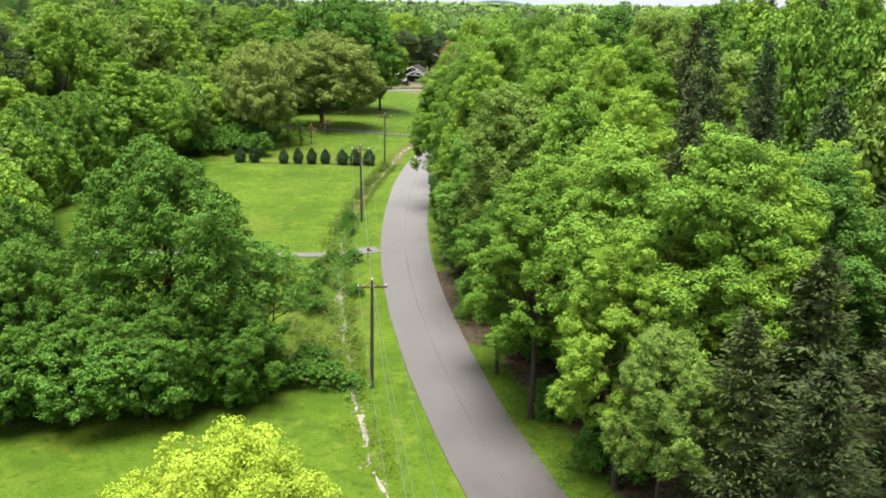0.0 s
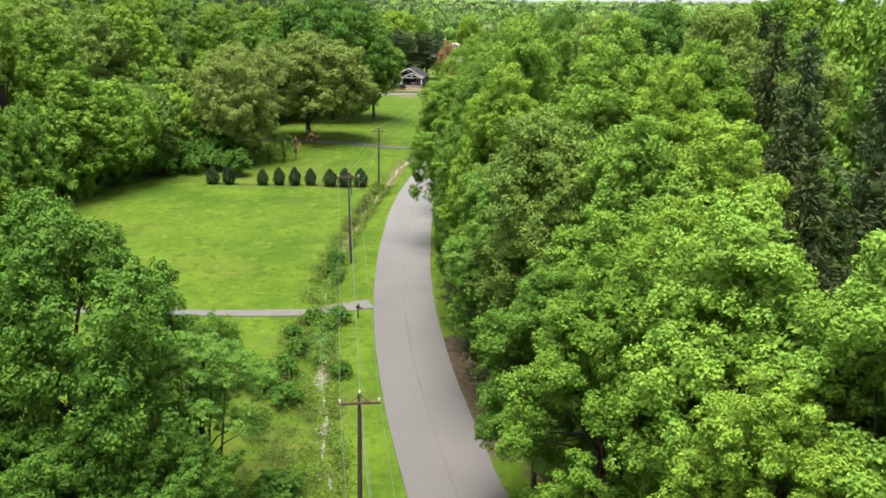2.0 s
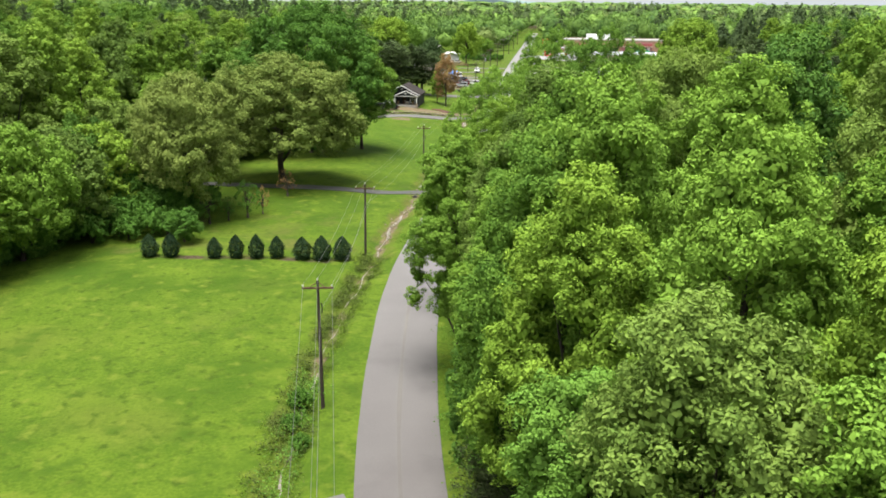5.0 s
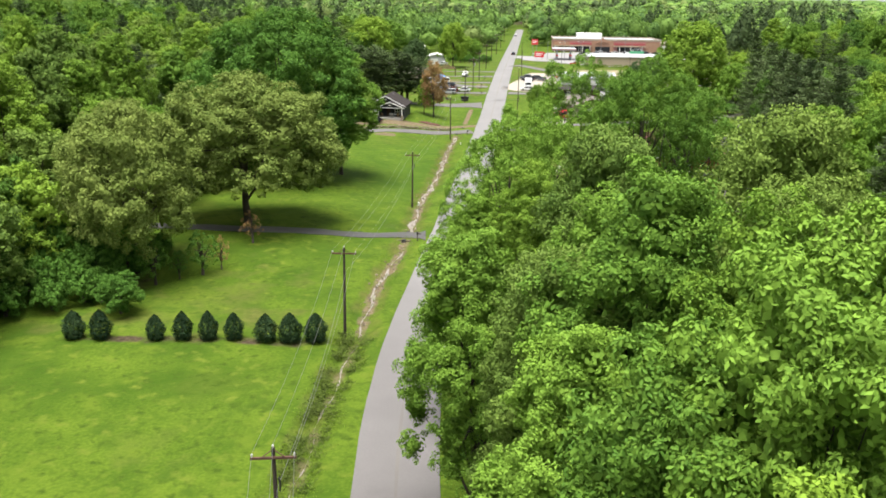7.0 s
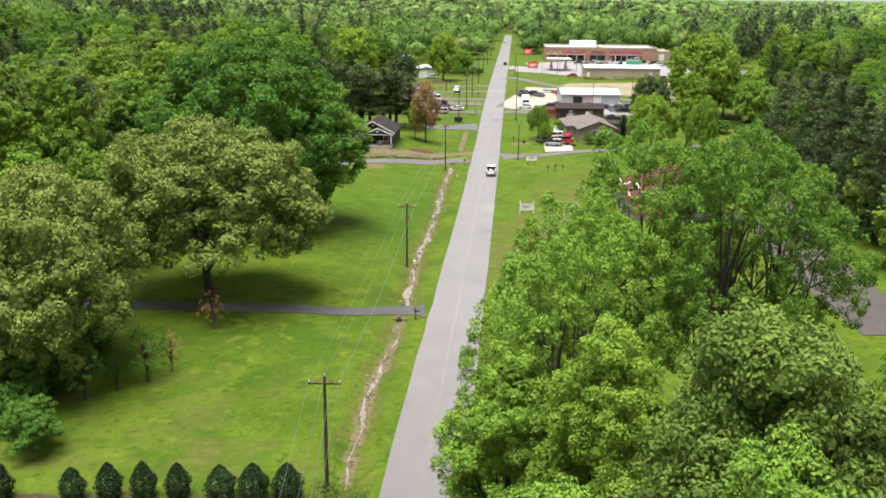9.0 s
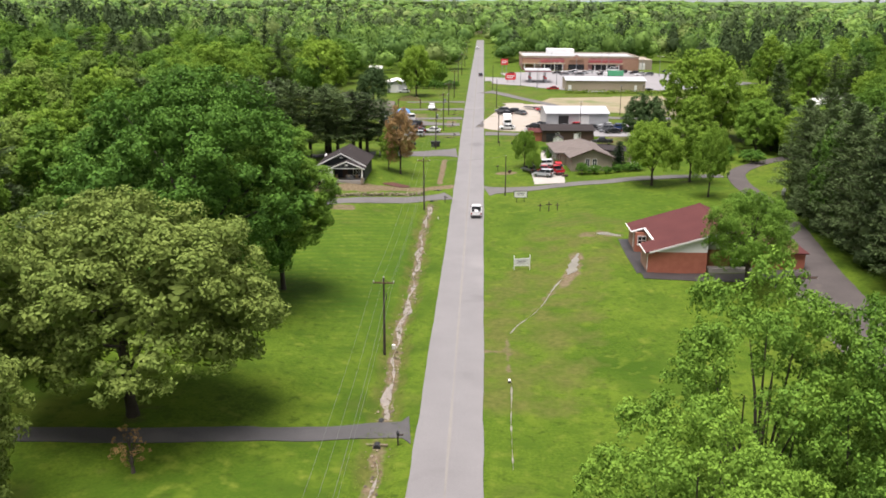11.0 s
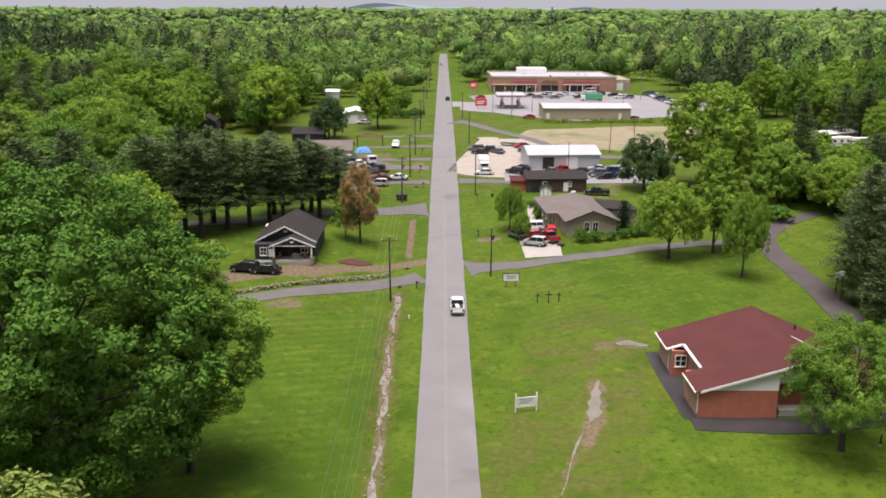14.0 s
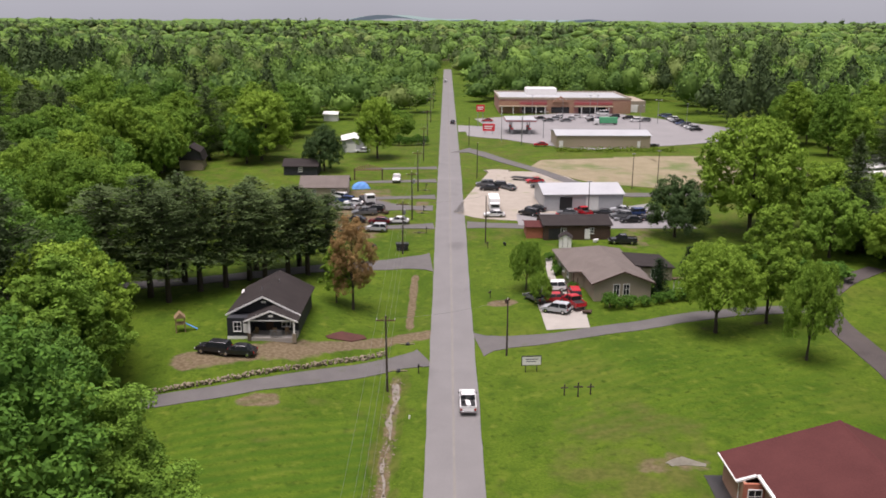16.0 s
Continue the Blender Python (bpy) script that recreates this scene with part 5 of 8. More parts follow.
for near, far, gap in ((110, 296, 9.6), (296, 480, 10.6)):
    for gy in np.arange(near, far, gap):
        for gx in np.arange(-0.74 * far - 30, 0.74 * far + 30, gap):
            x, y = gx + R2.uniform(-0.45, 0.45) * gap, gy + R2.uniform(-0.45, 0.45) * gap
            if wooded(x, y, R2):
                k = leaning(x, y, R2)
                kind = (("mid0", "near0"), ("mid1", "near1"), ("mid2", "near2"), ("pine_mid", "pine_tall"), ("mid3", "near3"))[k][R2.integers(2)]
                plant(kind, x, y, R2.uniform(13, 22) * (1.12 if k == 3 else 1) * (0.75 if abs(x) < 25 else 1), R2.uniform(5.4, 7.2) * (0.8 if k == 3 else 1), group="woods beyond the lawns")
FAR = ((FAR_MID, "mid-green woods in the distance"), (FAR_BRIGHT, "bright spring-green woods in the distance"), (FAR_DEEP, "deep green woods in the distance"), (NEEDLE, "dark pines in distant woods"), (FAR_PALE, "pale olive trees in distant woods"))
for near, far, gap, wide, n, size, clumps in ((480, 720, 13.0, 7.4, 250, 1.2, 22), (720, 1150, 18, 10.5, 60, 1.9, 14), (1150, 2300, 28, 15, 6, 5.0, 10)):
    variants = [[far_tree(R2, 17, wide, n, size, k == 3, clumps) for _ in range(6)] for k in range(5)]
    grove_verts, grove_faces, base = [[] for _ in FAR], [[] for _ in FAR], [0] * 5
    half = 0.74 * far + 30
    for gy in np.arange(near, far, gap):
        for gx in np.arange(-half, half, gap):
            x, y = gx + R2.uniform(-0.45, 0.45) * gap, gy + R2.uniform(-0.45, 0.45) * gap
            if not wooded(x, y, R2):
                continue
            k = leaning(x, y, R2)
            v, f = variants[k][R2.integers(6)]
            a, w = R2.uniform(0, 6.3), R2.uniform(0.78, 1.26)
            turn = np.array([[math.cos(a), -math.sin(a), 0], [math.sin(a), math.cos(a), 0], [0, 0, 1]])
            h = R2.uniform(0.7, 1.36) * (1.2 if k == 3 else 1) * (0.75 if y < 640 and abs(x) < 25 else 1)
            grove_faces[k].extend([tuple(i + base[k] for i in q) for q in f])
            grove_verts[k].append((v * (w, w, h)) @ turn.T + (x, y, float(terrain(x, y)) - 0.5))
            base[k] += len(v)
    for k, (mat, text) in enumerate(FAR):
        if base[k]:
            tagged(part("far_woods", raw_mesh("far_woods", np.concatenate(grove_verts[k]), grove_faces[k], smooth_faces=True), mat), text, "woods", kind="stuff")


def canopy(x, y):
    return terrain(x, y) + 12 + 2.6 * ripple(x, y, 7.0) + 2.0 * ripple(x + 31, y * 1.1, 17.0) + 2.5 * ripple(x, y, 60.0) + R2.normal(0, 2.2, np.shape(x))


for y0, y1, sx, sy in ((2080, 3600, 24.0, 24.0),):
    w = 0.7 * y1
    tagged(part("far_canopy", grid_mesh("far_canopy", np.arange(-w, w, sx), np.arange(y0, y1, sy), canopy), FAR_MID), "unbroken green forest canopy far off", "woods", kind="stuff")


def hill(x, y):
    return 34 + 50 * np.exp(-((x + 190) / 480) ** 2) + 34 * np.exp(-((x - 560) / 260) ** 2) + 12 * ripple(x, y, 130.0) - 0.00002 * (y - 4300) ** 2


tagged(part("backdrop", grid_mesh("backdrop", np.arange(-2900, 2900, 40.0), np.arange(4000, 4650, 50.0), hill), FAR_HILL), "wooded hills on the horizon, haze painted as a blue-green glow", "hills", kind="structure")

# ---------------------------------------------------------------- small building helpers


def boxes(*items, bevel=0.0):
    """A bmesh of boxes (x0, y0, z0, x1, y1, z1)."""
    bm = bmesh.new()
    for x0, y0, z0, x1, y1, z1 in items:
        m = Matrix.LocRotScale(((x0 + x1) / 2, (y0 + y1) / 2, (z0 + z1) / 2), None, (abs(x1 - x0), abs(y1 - y0), abs(z1 - z0)))
        bmesh.ops.create_cube(bm, size=1.0, matrix=m)
    if bevel:
        bmesh.ops.bevel(bm, geom=bm.edges[:], offset=bevel, segments=2, affect="EDGES", profile=0.6)
    return bm


def prism(outline, a, b, axis="y"):
    """An outline of (u, z) drawn out from a to b along y (u is x) or along x (u is y)."""
    bm = bmesh.new()
    rings = []
    for v in (a, b):
        rings.append([bm.verts.new((u, v, z) if axis == "y" else (v, u, z)) for u, z in outline])
    bm.faces.new(rings[0]), bm.faces.new(rings[1][::-1])
    for i in range(len(outline)):
        j = (i + 1) % len(outline)
        bm.faces.new((rings[0][i], rings[0][j], rings[1][j], rings[1][i]))
    return bm


def round_bar(points, radius, sides=8):
    v, f = tubes([[(*p, r) for p, r in zip(points, radius if isinstance(radius, (list, tuple)) else [radius] * len(points))]], sides)
    bm = bmesh.new()
    vs = [bm.verts.new(q) for q in v]
    for q in f:
        bm.faces.new([vs[i] for i in q])
    bm.faces.new([vs[i] for i in range(sides)][::-1])
    bm.faces.new([vs[len(v) - sides + i] for i in range(sides)])
    return bm


def pane_window(parent, x, y, z, w, h, face="-y", frame_mat=WHITE, bars=1):
    """A window with frame, panes and sill set on a wall that faces -y or -x."""
    def place(bm):
        if face == "-x":
            bmesh.ops.rotate(bm, verts=bm.verts, matrix=Matrix.Rotation(radians(-90), 3, "Z"), cent=(0, 0, 0))
        bmesh.ops.translate(bm, verts=bm.verts, vec=(x, y, z))
        return bm
    win = part("window", place(boxes((-w / 2, -0.05, 0, w / 2, 0.02, h))), GLASS_DARK, parent, "dark glass window")
    t = 0.09
    part("window_frame", place(boxes((-w / 2 - t, -0.09, -t, -w / 2, 0.03, h + t), (w / 2, -0.09, -t, w / 2 + t, 0.03, h + t), (-w / 2, -0.09, h, w / 2, 0.03, h + t), (-w / 2, -0.09, -t, w / 2, 0.03, 0),
                                     *[(-w / 2 + w * k / (bars + 1) - 0.03, -0.075, 0, -w / 2 + w * k / (bars + 1) + 0.03, 0.02, h) for k in range(1, bars + 1)], (-w / 2, -0.072, h / 2 - 0.03, w / 2, 0.02, h / 2 + 0.03))), frame_mat, win, "white window frame")
    part("sill", place(boxes((-w / 2 - 0.12, -0.15, -t - 0.06, w / 2 + 0.12, 0.02, -t))), frame_mat, win)
    return win


# ---------------------------------------------------------------- utility poles and wires
POLES = [(22.5, 18, 9.5), (10.06, 61.07, 9.5), (-2.5, 111.3, 10.8), (-7.16, 149.8, 9.4), (-8.24, 207.5, 9.3), (-8.35, 276.9, 10.2), (-9.2, 333.2, 10.2), (-8.3, 357, 10.5), (-7.9, 384, 10), (-7.6, 425, 10), (-7.4, 470, 10), (-7.2, 520, 10), (-7, 575, 10), (-7, 640, 10)]
TOPS = []
for k, (x, y, h) in enumerate(POLES):
    z = float(terrain(x, y))
    nx, ny = POLES[min(k + 1, len(POLES) - 1)][0] - POLES[max(k - 1, 0)][0], POLES[min(k + 1, len(POLES) - 1)][1] - POLES[max(k - 1, 0)][1]
    turn = math.degrees(math.atan2(ny, nx)) - 90
    pole = thing("utility_pole", x, y, z, turn, "tall dark wooden utility pole with a single crossarm beside the road", "utility pole", "utility poles")
    lean = 0.12 * math.sin(k * 2.3)
    part("pole", round_bar([(0, 0, -0.5), (lean * 0.5, 0, h * 0.5), (lean, 0, h)], [0.17, 0.145, 0.11]), WOOD_POLE, pole)
    part("crossarm", boxes((-1.22 + lean, -0.17, h - 0.62, 1.22 + lean, -0.06, h - 0.48), bevel=0.01), ARM_WOOD, pole, "red-brown wooden crossarm")
    for s in (-1, 1):
        part("brace", round_bar([(lean + s * 0.62, -0.13, h - 0.5), (lean + s * 0.1, -0.1, h - 0.12)], 0.03, 6), ARM_WOOD, pole)
        part("insulator", round_bar([(lean + s * 1.12, -0.115, h - 0.48), (lean + s * 1.12, -0.115, h - 0.33), (lean + s * 1.12, -0.115, h - 0.26)], [0.035, 0.06, 0.03]), WHITE, pole, "pale porcelain insulator")
    part("insulator", round_bar([(lean, 0, h), (lean, 0, h + 0.12), (lean, 0, h + 0.2)], [0.03, 0.06, 0.03]), WHITE, pole, "pale porcelain insulator")
    if k in (2, 4, 6, 8):
        part("cutout_switch", round_bar([(lean + 0.28, -0.05, h - 2.6), (lean + 0.3, -0.05, h - 2.1), (lean + 0.24, -0.05, h - 1.8)], 0.05, 6), BLACK, pole)
    if k in (6, 7):
        part("transformer", round_bar([(0.42, 0, h - 2.5), (0.42, 0, h - 1.6), (0.42, 0, h - 1.5)], [0.24, 0.24, 0.16]), GALV, pole, "grey can transformer")
    m = pose(x, y, z, 0, 0, turn)
    TOPS.append([m @ Vector(q) for q in ((lean - 1.12, -0.115, h - 0.24), (lean, 0, h + 0.2), (lean + 1.12, -0.115, h - 0.24), (lean + 0.14, 0, h - 2.4))])


def wire_span(a, b, sag, radius):
    pts = [(*(a.lerp(b, t) - Vector((0, 0, sag * 4 * t * (1 - t)))), radius) for t in np.linspace(0, 1, 14)]
    v, f = tubes([pts], 4)
    return raw_mesh("wire", v, f)


for k in range(len(TOPS) - 1):
    line = thing("power_line", 0, 0, 0, 0, "sagging pale power line strung between utility poles", "power line", "power lines")
    for j, (a, b) in enumerate(zip(TOPS[k], TOPS[k + 1])):
        part("wire", wire_span(a, b, 0.9 if j < 3 else 1.2, 0.011 if j < 3 else 0.016), WIRE, line)
# service line across the road and right-hand poles
RIGHT = [(7.5, 287.2, 8.2), (6.9, 340.6, 9.5), (7.2, 399, 9.5), (6.5, 455, 9.5)]
for x, y, h in RIGHT:
    pole = thing("utility_pole", x, y, float(terrain(x, y)), 0, "slim dark wooden service pole at the road", "utility pole", "service poles")
    part("pole", round_bar([(0, 0, -0.5), (0.03, 0, h * 0.5), (0, 0, h)], [0.14, 0.12, 0.09]), WOOD_POLE, pole)
    part("insulator", round_bar([(0, 0, h), (0, 0, h + 0.1), (0, 0, h + 0.16)], [0.03, 0.05, 0.03]), WHITE, pole)
line = thing("power_line", 0, 0, 0, 0, "thin service wire crossing above the road", "power line", "power lines")
part("wire", wire_span(TOPS[5][2], Vector((7.5, 287.2, float(terrain(7.5, 287.2)) + 8.3)), 0.5, 0.012), WIRE, line)
line = thing("power_line", 0, 0, 0, 0, "thin service wire crossing above the road", "power line", "power lines")
part("wire", wire_span(TOPS[6][2], Vector((6.9, 340.6, float(terrain(6.9, 340.6)) + 9.6)), 0.5, 0.012), WIRE, line)
for x, y, h in ((45.8, 387.4, 9), (53.8, 394.1, 8.5), (30.4, 360, 8), (17.9, 467, 9), (26, 478, 9), (90, 500, 10), (64, 545, 9), (36, 545, 9)):
    lamp = thing("lot_lamp", x, y, float(terrain(x, y)), 0, "thin grey lamp post over the lot", "lamp post", "lot lamps")
    part("post", round_bar([(0, 0, -0.3), (0, 0, h)], [0.12, 0.07]), GALV if x > 80 or y > 420 else WOOD_POLE, lamp)
    part("lamp_head", boxes((-0.5, -0.16, h - 0.1, 0.5, 0.16, h + 0.06), bevel=0.03), GALV, lamp)
lamp = thing("yard_lamp", 58.6, 273.2, float(terrain(58.6, 273.2)), 0, "dark post with a white yard lamp by the church drive", "lamp post")
part("post", round_bar([(0, 0, -0.3), (0, 0, 4.6)], [0.1, 0.08]), WOOD_POLE, lamp)
part("lamp_head", boxes((-0.45, -0.2, 3.9, 0.1, 0.2, 4.6), bevel=0.06), WHITE, lamp, "white boxy lamp head")

# ---------------------------------------------------------------- roadside things


def mailbox(x, y, turn):
    ob = thing("mailbox", x, y, float(terrain(x, y)), turn, "black mailbox on a dark wooden post at the driveway", "mailbox", "mailboxes")
    parts("post", [(-0.06, -0.06, -0.2, 0.06, 0.06, 1.05), (-0.06, -0.06, 0.93, 0.5, 0.06, 1.05)], WOOD_POLE, ob)
    part("letter_box", prism([(-0.12, 1.05), (0.12, 1.05), (0.12, 1.2), (0.08, 1.28), (0, 1.31), (-0.08, 1.28), (-0.12, 1.2)], -0.27, 0.27), BLACK, ob)
    part("flag", boxes((0.121, -0.05, 1.15, 0.135, 0.0, 1.38)), TAIL_RED, ob, "small red flag")


for x, y, turn in ((2.2, 94.6, 0), (-4.6, 186.1, 10), (-4.5, 281.2, 0), (-5.0, 346.6, 0), (-6.0, 364.4, 0), (-6.0, 386.8, 0), (7.2, 337, 180), (6.4, 310.6, 180)):
    mailbox(x, y, turn)
for x, y, w in ((-6.5, 186.0, 1.0), (-6.7, 191.0, 1.2), (-7.2, 282.0, 1.2), (-6.4, 291.2, 1.0), (-6.5, 347.0, 1.2), (-6.3, 362.6, 1.3), (-6.2, 385, 1.3)):
    cul = thing("culvert", x, y, float(terrain(x, y)), 0, "dark culvert mouth in a muddy headwall at a driveway", "culvert", "culverts")
    part("headwall", prism([(-w, 0.1), (w, 0.1), (0.45 * w, -0.5), (-0.45 * w, -0.5)], -0.12, 0.12), MUD, cul, "dark muddy headwall")
    # solid black cylinder stands for the shade inside the culvert mouth
    part("pipe", round_bar([(0, -0.4, -0.14), (0, 0.3, -0.14)], 0.36, 10), BLACK, cul, "closed black pipe end, the mouth's shade put into its colour")
white_box = thing("meter_box", -7.4, 209.5, float(terrain(-7.4, 209.5)), 0, "small white utility box beside the pole", "utility box")
part("body", boxes((-0.16, -0.12, 0, 0.16, 0.12, 0.5), bevel=0.02), WHITE, white_box)
part("lid", boxes((-0.19, -0.15, 0.5, 0.19, 0.15, 0.55)), WHITE, white_box)
stake = thing("marker_stake", -5.2, 268.7, float(terrain(-5.2, 268.7)), 0, "short white marker stake in the verge", "marker")
part("stake", boxes((-0.1, -0.05, -0.1, 0.1, 0.05, 0.45), bevel=0.015), WHITE, stake)
cap = thing("pipe_cap", 5.9, 200.2, float(terrain(5.9, 200.2)), 0, "white pipe end with a dark cap in the verge", "pipe")
part("pipe", round_bar([(0, -0.3, 0.12), (0, 0.25, 0.12)], 0.14, 10), WHITE, cap)
part("rim", round_bar([(0, -0.34, 0.12), (0, -0.29, 0.12)], 0.17, 10), BLACK, cap)

# signs
sign = thing("lawn_sign", 8.95, 240.6, float(terrain(8.95, 240.6)), 12, "white two-post lawn sign with a grey faded panel", "sign")
for s in (-1.22, 1.22):
    part("post", boxes((s - 0.06, -0.06, -0.3, s + 0.06, 0.06, 2.3), bevel=0.01), WHITE, sign)
panel = part("panel", boxes((-1.16, -0.04, 0.85, 1.16, 0.04, 1.8)), LAMP_CLEAR, sign, "grey faded sign panel")
for k, (a, b) in enumerate(((-0.9, 0.9), (-0.7, 0.6), (-0.85, 0.3))):
    part("text_bar", boxes((a, -0.048, 1.52 - 0.22 * k, b, -0.041, 1.6 - 0.22 * k)), SIGN_INK, panel)
part("letter_tray", boxes((-1.16, -0.05, 0.62, 1.16, 0.05, 0.8)), WHITE, sign)
sign = thing("church_sign", 10.4, 281.8, float(terrain(10.4, 281.8)), 5, "white framed board on two dark posts", "sign")
for s in (-0.75, 0.75):
    part("post", boxes((s - 0.05, -0.05, -0.3, s + 0.05, 0.05, 1.0)), BLACK, sign)
panel = part("panel", boxes((-1.25, -0.05, 1.0, 1.25, 0.05, 2.2)), WHITE, sign)
parts("frame", [(-1.33, -0.08, 0.95, -1.25, 0.08, 2.28), (1.25, -0.08, 0.95, 1.33, 0.08, 2.28), (-1.25, -0.08, 2.2, 1.25, 0.08, 2.28), (-1.25, -0.08, 0.95, 1.25, 0.08, 1.0)], BLACK, sign, "black sign frame")
for k in range(2):
    part("text_bar", boxes((-0.8 + 0.1 * k, -0.062, 1.75 - 0.32 * k, 0.85 - 0.2 * k, -0.052, 1.87 - 0.32 * k)), SIGN_INK, panel)
for x, y, s in ((13.8, 274.4, 0.85), (15.4, 273.8, 1.1), (17.0, 274.2, 0.85)):
    cross = thing("wooden_cross", x, y, float(terrain(x, y)), 4, "plain dark wooden cross standing in the church lawn", "cross", "three lawn crosses")
    part("upright", boxes((-0.07, -0.07, -0.2, 0.07, 0.07, 1.75 * s), bevel=0.01), WOOD_POLE, cross)
    part("crossbar", boxes((-0.52 * s, -0.075, 1.15 * s, 0.52 * s, 0.065, 1.3 * s), bevel=0.01), WOOD_POLE, cross)
for x, y in ((44.0, 231.5), (44.3, 229.7), (43.8, 226.1)):
    post = thing("bollard", x, y, float(terrain(x, y)), 0, "short dark wooden post beside the church drive", "post", "drive posts")
    part("post", round_bar([(0, 0, -0.2), (0, 0, 0.95), (0, 0, 1.0)], [0.09, 0.085, 0.05]), WOOD_POLE, post)
rail = thing("drive_barrier", 48.2, 235.2, float(terrain(48.2, 235.2)) + 0.1, 0, "low dark bar across the church parking", "barrier")
part("bar", boxes((-2.8, -0.07, 0, 2.8, 0.07, 0.14), bevel=0.02), WOOD_POLE, rail)
for s in (-2.6, 2.6):
    part("foot", boxes((s - 0.12, -0.12, -0.2, s + 0.12, 0.12, 0)), CONCRETE, rail)

# ---------------------------------------------------------------- vehicles
WHEEL = {}


def wheel_meshes(r, w):
    if (r, w) not in WHEEL:
        out = []
        for name, rr, half, mat in (("tyre", r, w / 2, RUBBER), ("rim", r * 0.62, w / 2 + 0.012, CHROME)):
            bm = round_bar([(-half, 0, 0), (-half * 0.7, 0, 0), (half * 0.7, 0, 0), (half, 0, 0)], [rr * 0.9, rr, rr, rr * 0.9], 14)
            me = bpy.data.meshes.new(name)
            bm.to_mesh(me), bm.free()
            me.materials.append(mat)
            out.append(me)
        WHEEL[(r, w)] = out
    return WHEEL[(r, w)]


SHAPES = {  # length, width, height, sill, bonnet height, side outline of the cabin (y from the tail, z), wheel radius
    "sedan": (4.7, 1.8, 1.43, 0.3, 0.92, [(0.45, 0.92), (1.15, 1.38), (1.5, 1.43), (2.55, 1.43), (3.35, 0.95)], 0.33),
    "suv": (4.6, 1.86, 1.7, 0.36, 1.05, [(0.08, 1.02), (0.3, 1.6), (0.6, 1.7), (2.6, 1.68), (3.35, 1.06)], 0.36),
    "pickup": (5.6, 1.95, 1.85, 0.42, 1.1, [(2.0, 1.1), (2.08, 1.78), (2.3, 1.85), (3.35, 1.83), (4.1, 1.14)], 0.4),
    "van": (5.4, 2.0, 2.2, 0.4, 1.25, [(0.06, 1.0), (0.12, 2.1), (0.4, 2.2), (4.0, 2.15), (4.7, 1.28)], 0.36),
}
CAR_PARTS = {}


def car_parts(shape, colour):
    if (shape, colour) in CAR_PARTS:
        return CAR_PARTS[(shape, colour)]
    ln, wd, ht, sill, hood, cab, wr = SHAPES[shape]
    hw, out = wd / 2, []
    body = [(0.04, sill + 0.1), (0.0, sill + 0.3), (0.06, hood - 0.06), (0.25, hood), (cab[-1][0], hood), (ln - 0.5, hood - 0.1), (ln - 0.08, hood - 0.24), (ln, sill + 0.3), (ln - 0.05, sill + 0.05), (ln - 0.3, sill), (0.3, sill)]
    bm = prism([(a - ln / 2, z) for a, z in body], -hw, hw, axis="x")
    bmesh.ops.bevel(bm, geom=[e for e in bm.edges if abs(e.verts[0].co.x - e.verts[1].co.x) < 0.01], offset=0.07, segments=2, affect="EDGES")
    if shape == "pickup":
        bed = boxes((-hw + 0.1, 0.1 - ln / 2, 0.62, hw - 0.1, 1.95 - ln / 2, hood + 0.2))
    out.append(("body", bm, PAINTS[colour], ""))
    glass = bmesh.new()
    rows = []
    for y, z in cab:
        f = (z - hood) / max(0.1, ht - hood)
        rows.append((y - ln / 2, z, hw - 0.04 - 0.16 * f))
    vl = [glass.verts.new((-w, y, z)) for y, z, w in rows]
    vr = [glass.verts.new((w, y, z)) for y, z, w in rows]
    bl, br = [glass.verts.new((s * (hw - 0.05), rows[-1][0], hood - 0.05)) for s in (-1, 1)]
    al, ar = [glass.verts.new((s * (hw - 0.05), rows[0][0], hood - 0.05)) for s in (-1, 1)]
    glass.faces.new([al, *vl, bl][::-1]), glass.faces.new([ar, *vr, br])
    ring_l, ring_r = [al, *vl, bl], [ar, *vr, br]
    for i in range(len(ring_l) - 1):
        glass.faces.new((ring_l[i], ring_l[i + 1], ring_r[i + 1], ring_r[i]))
    out.append(("window_glass", glass, GLASS_DARK, "dark tinted glass"))
    top = [r for r in rows if r[1] > ht - 0.12]
    roof = bmesh.new()
    lo = [[roof.verts.new((s * (w + 0.012), y, z - 0.01)) for y, z, w in top] for s in (-1, 1)]
    hi = [[roof.verts.new((s * (w - 0.05), y, z + 0.035)) for y, z, w in top] for s in (-1, 1)]
    for i in range(len(top) - 1):
        roof.faces.new((hi[0][i], hi[1][i], hi[1][i + 1], hi[0][i + 1]))
        for s in (0, 1):
            roof.faces.new((lo[s][i], hi[s][i], hi[s][i + 1], lo[s][i + 1]))
    for i in (0, -1):
        roof.faces.new((lo[0][i], hi[0][i], hi[1][i], lo[1][i]))
    out.append(("roof", roof, PAINTS[colour], ""))
    posts = []
    for s in (-1, 1):
        for (y0, z0, w0), (y1, z1, w1) in ((rows[0], rows[1]), (rows[-2], rows[-1])):
            posts.append([(s * (w + d), y + e, z) for y, z, w, e, d in ((y0, z0, w0, -0.05, 0.008), (y0, z0, w0, 0.06, 0.012), (y1, z1, w1, 0.06, 0.012), (y1, z1, w1, -0.05, 0.008))])
        ym = (rows[1][0] + rows[-2][0]) / 2
        posts.append([(s * (w + 0.012), ym + e, z) for e, z, w in ((-0.05, hood - 0.02, hw - 0.04), (0.05, hood - 0.02, hw - 0.04), (0.05, ht - 0.02, rows[2][2]), (-0.05, ht - 0.02, rows[2][2]))])
    for corners in posts:
        pillar = bmesh.new()
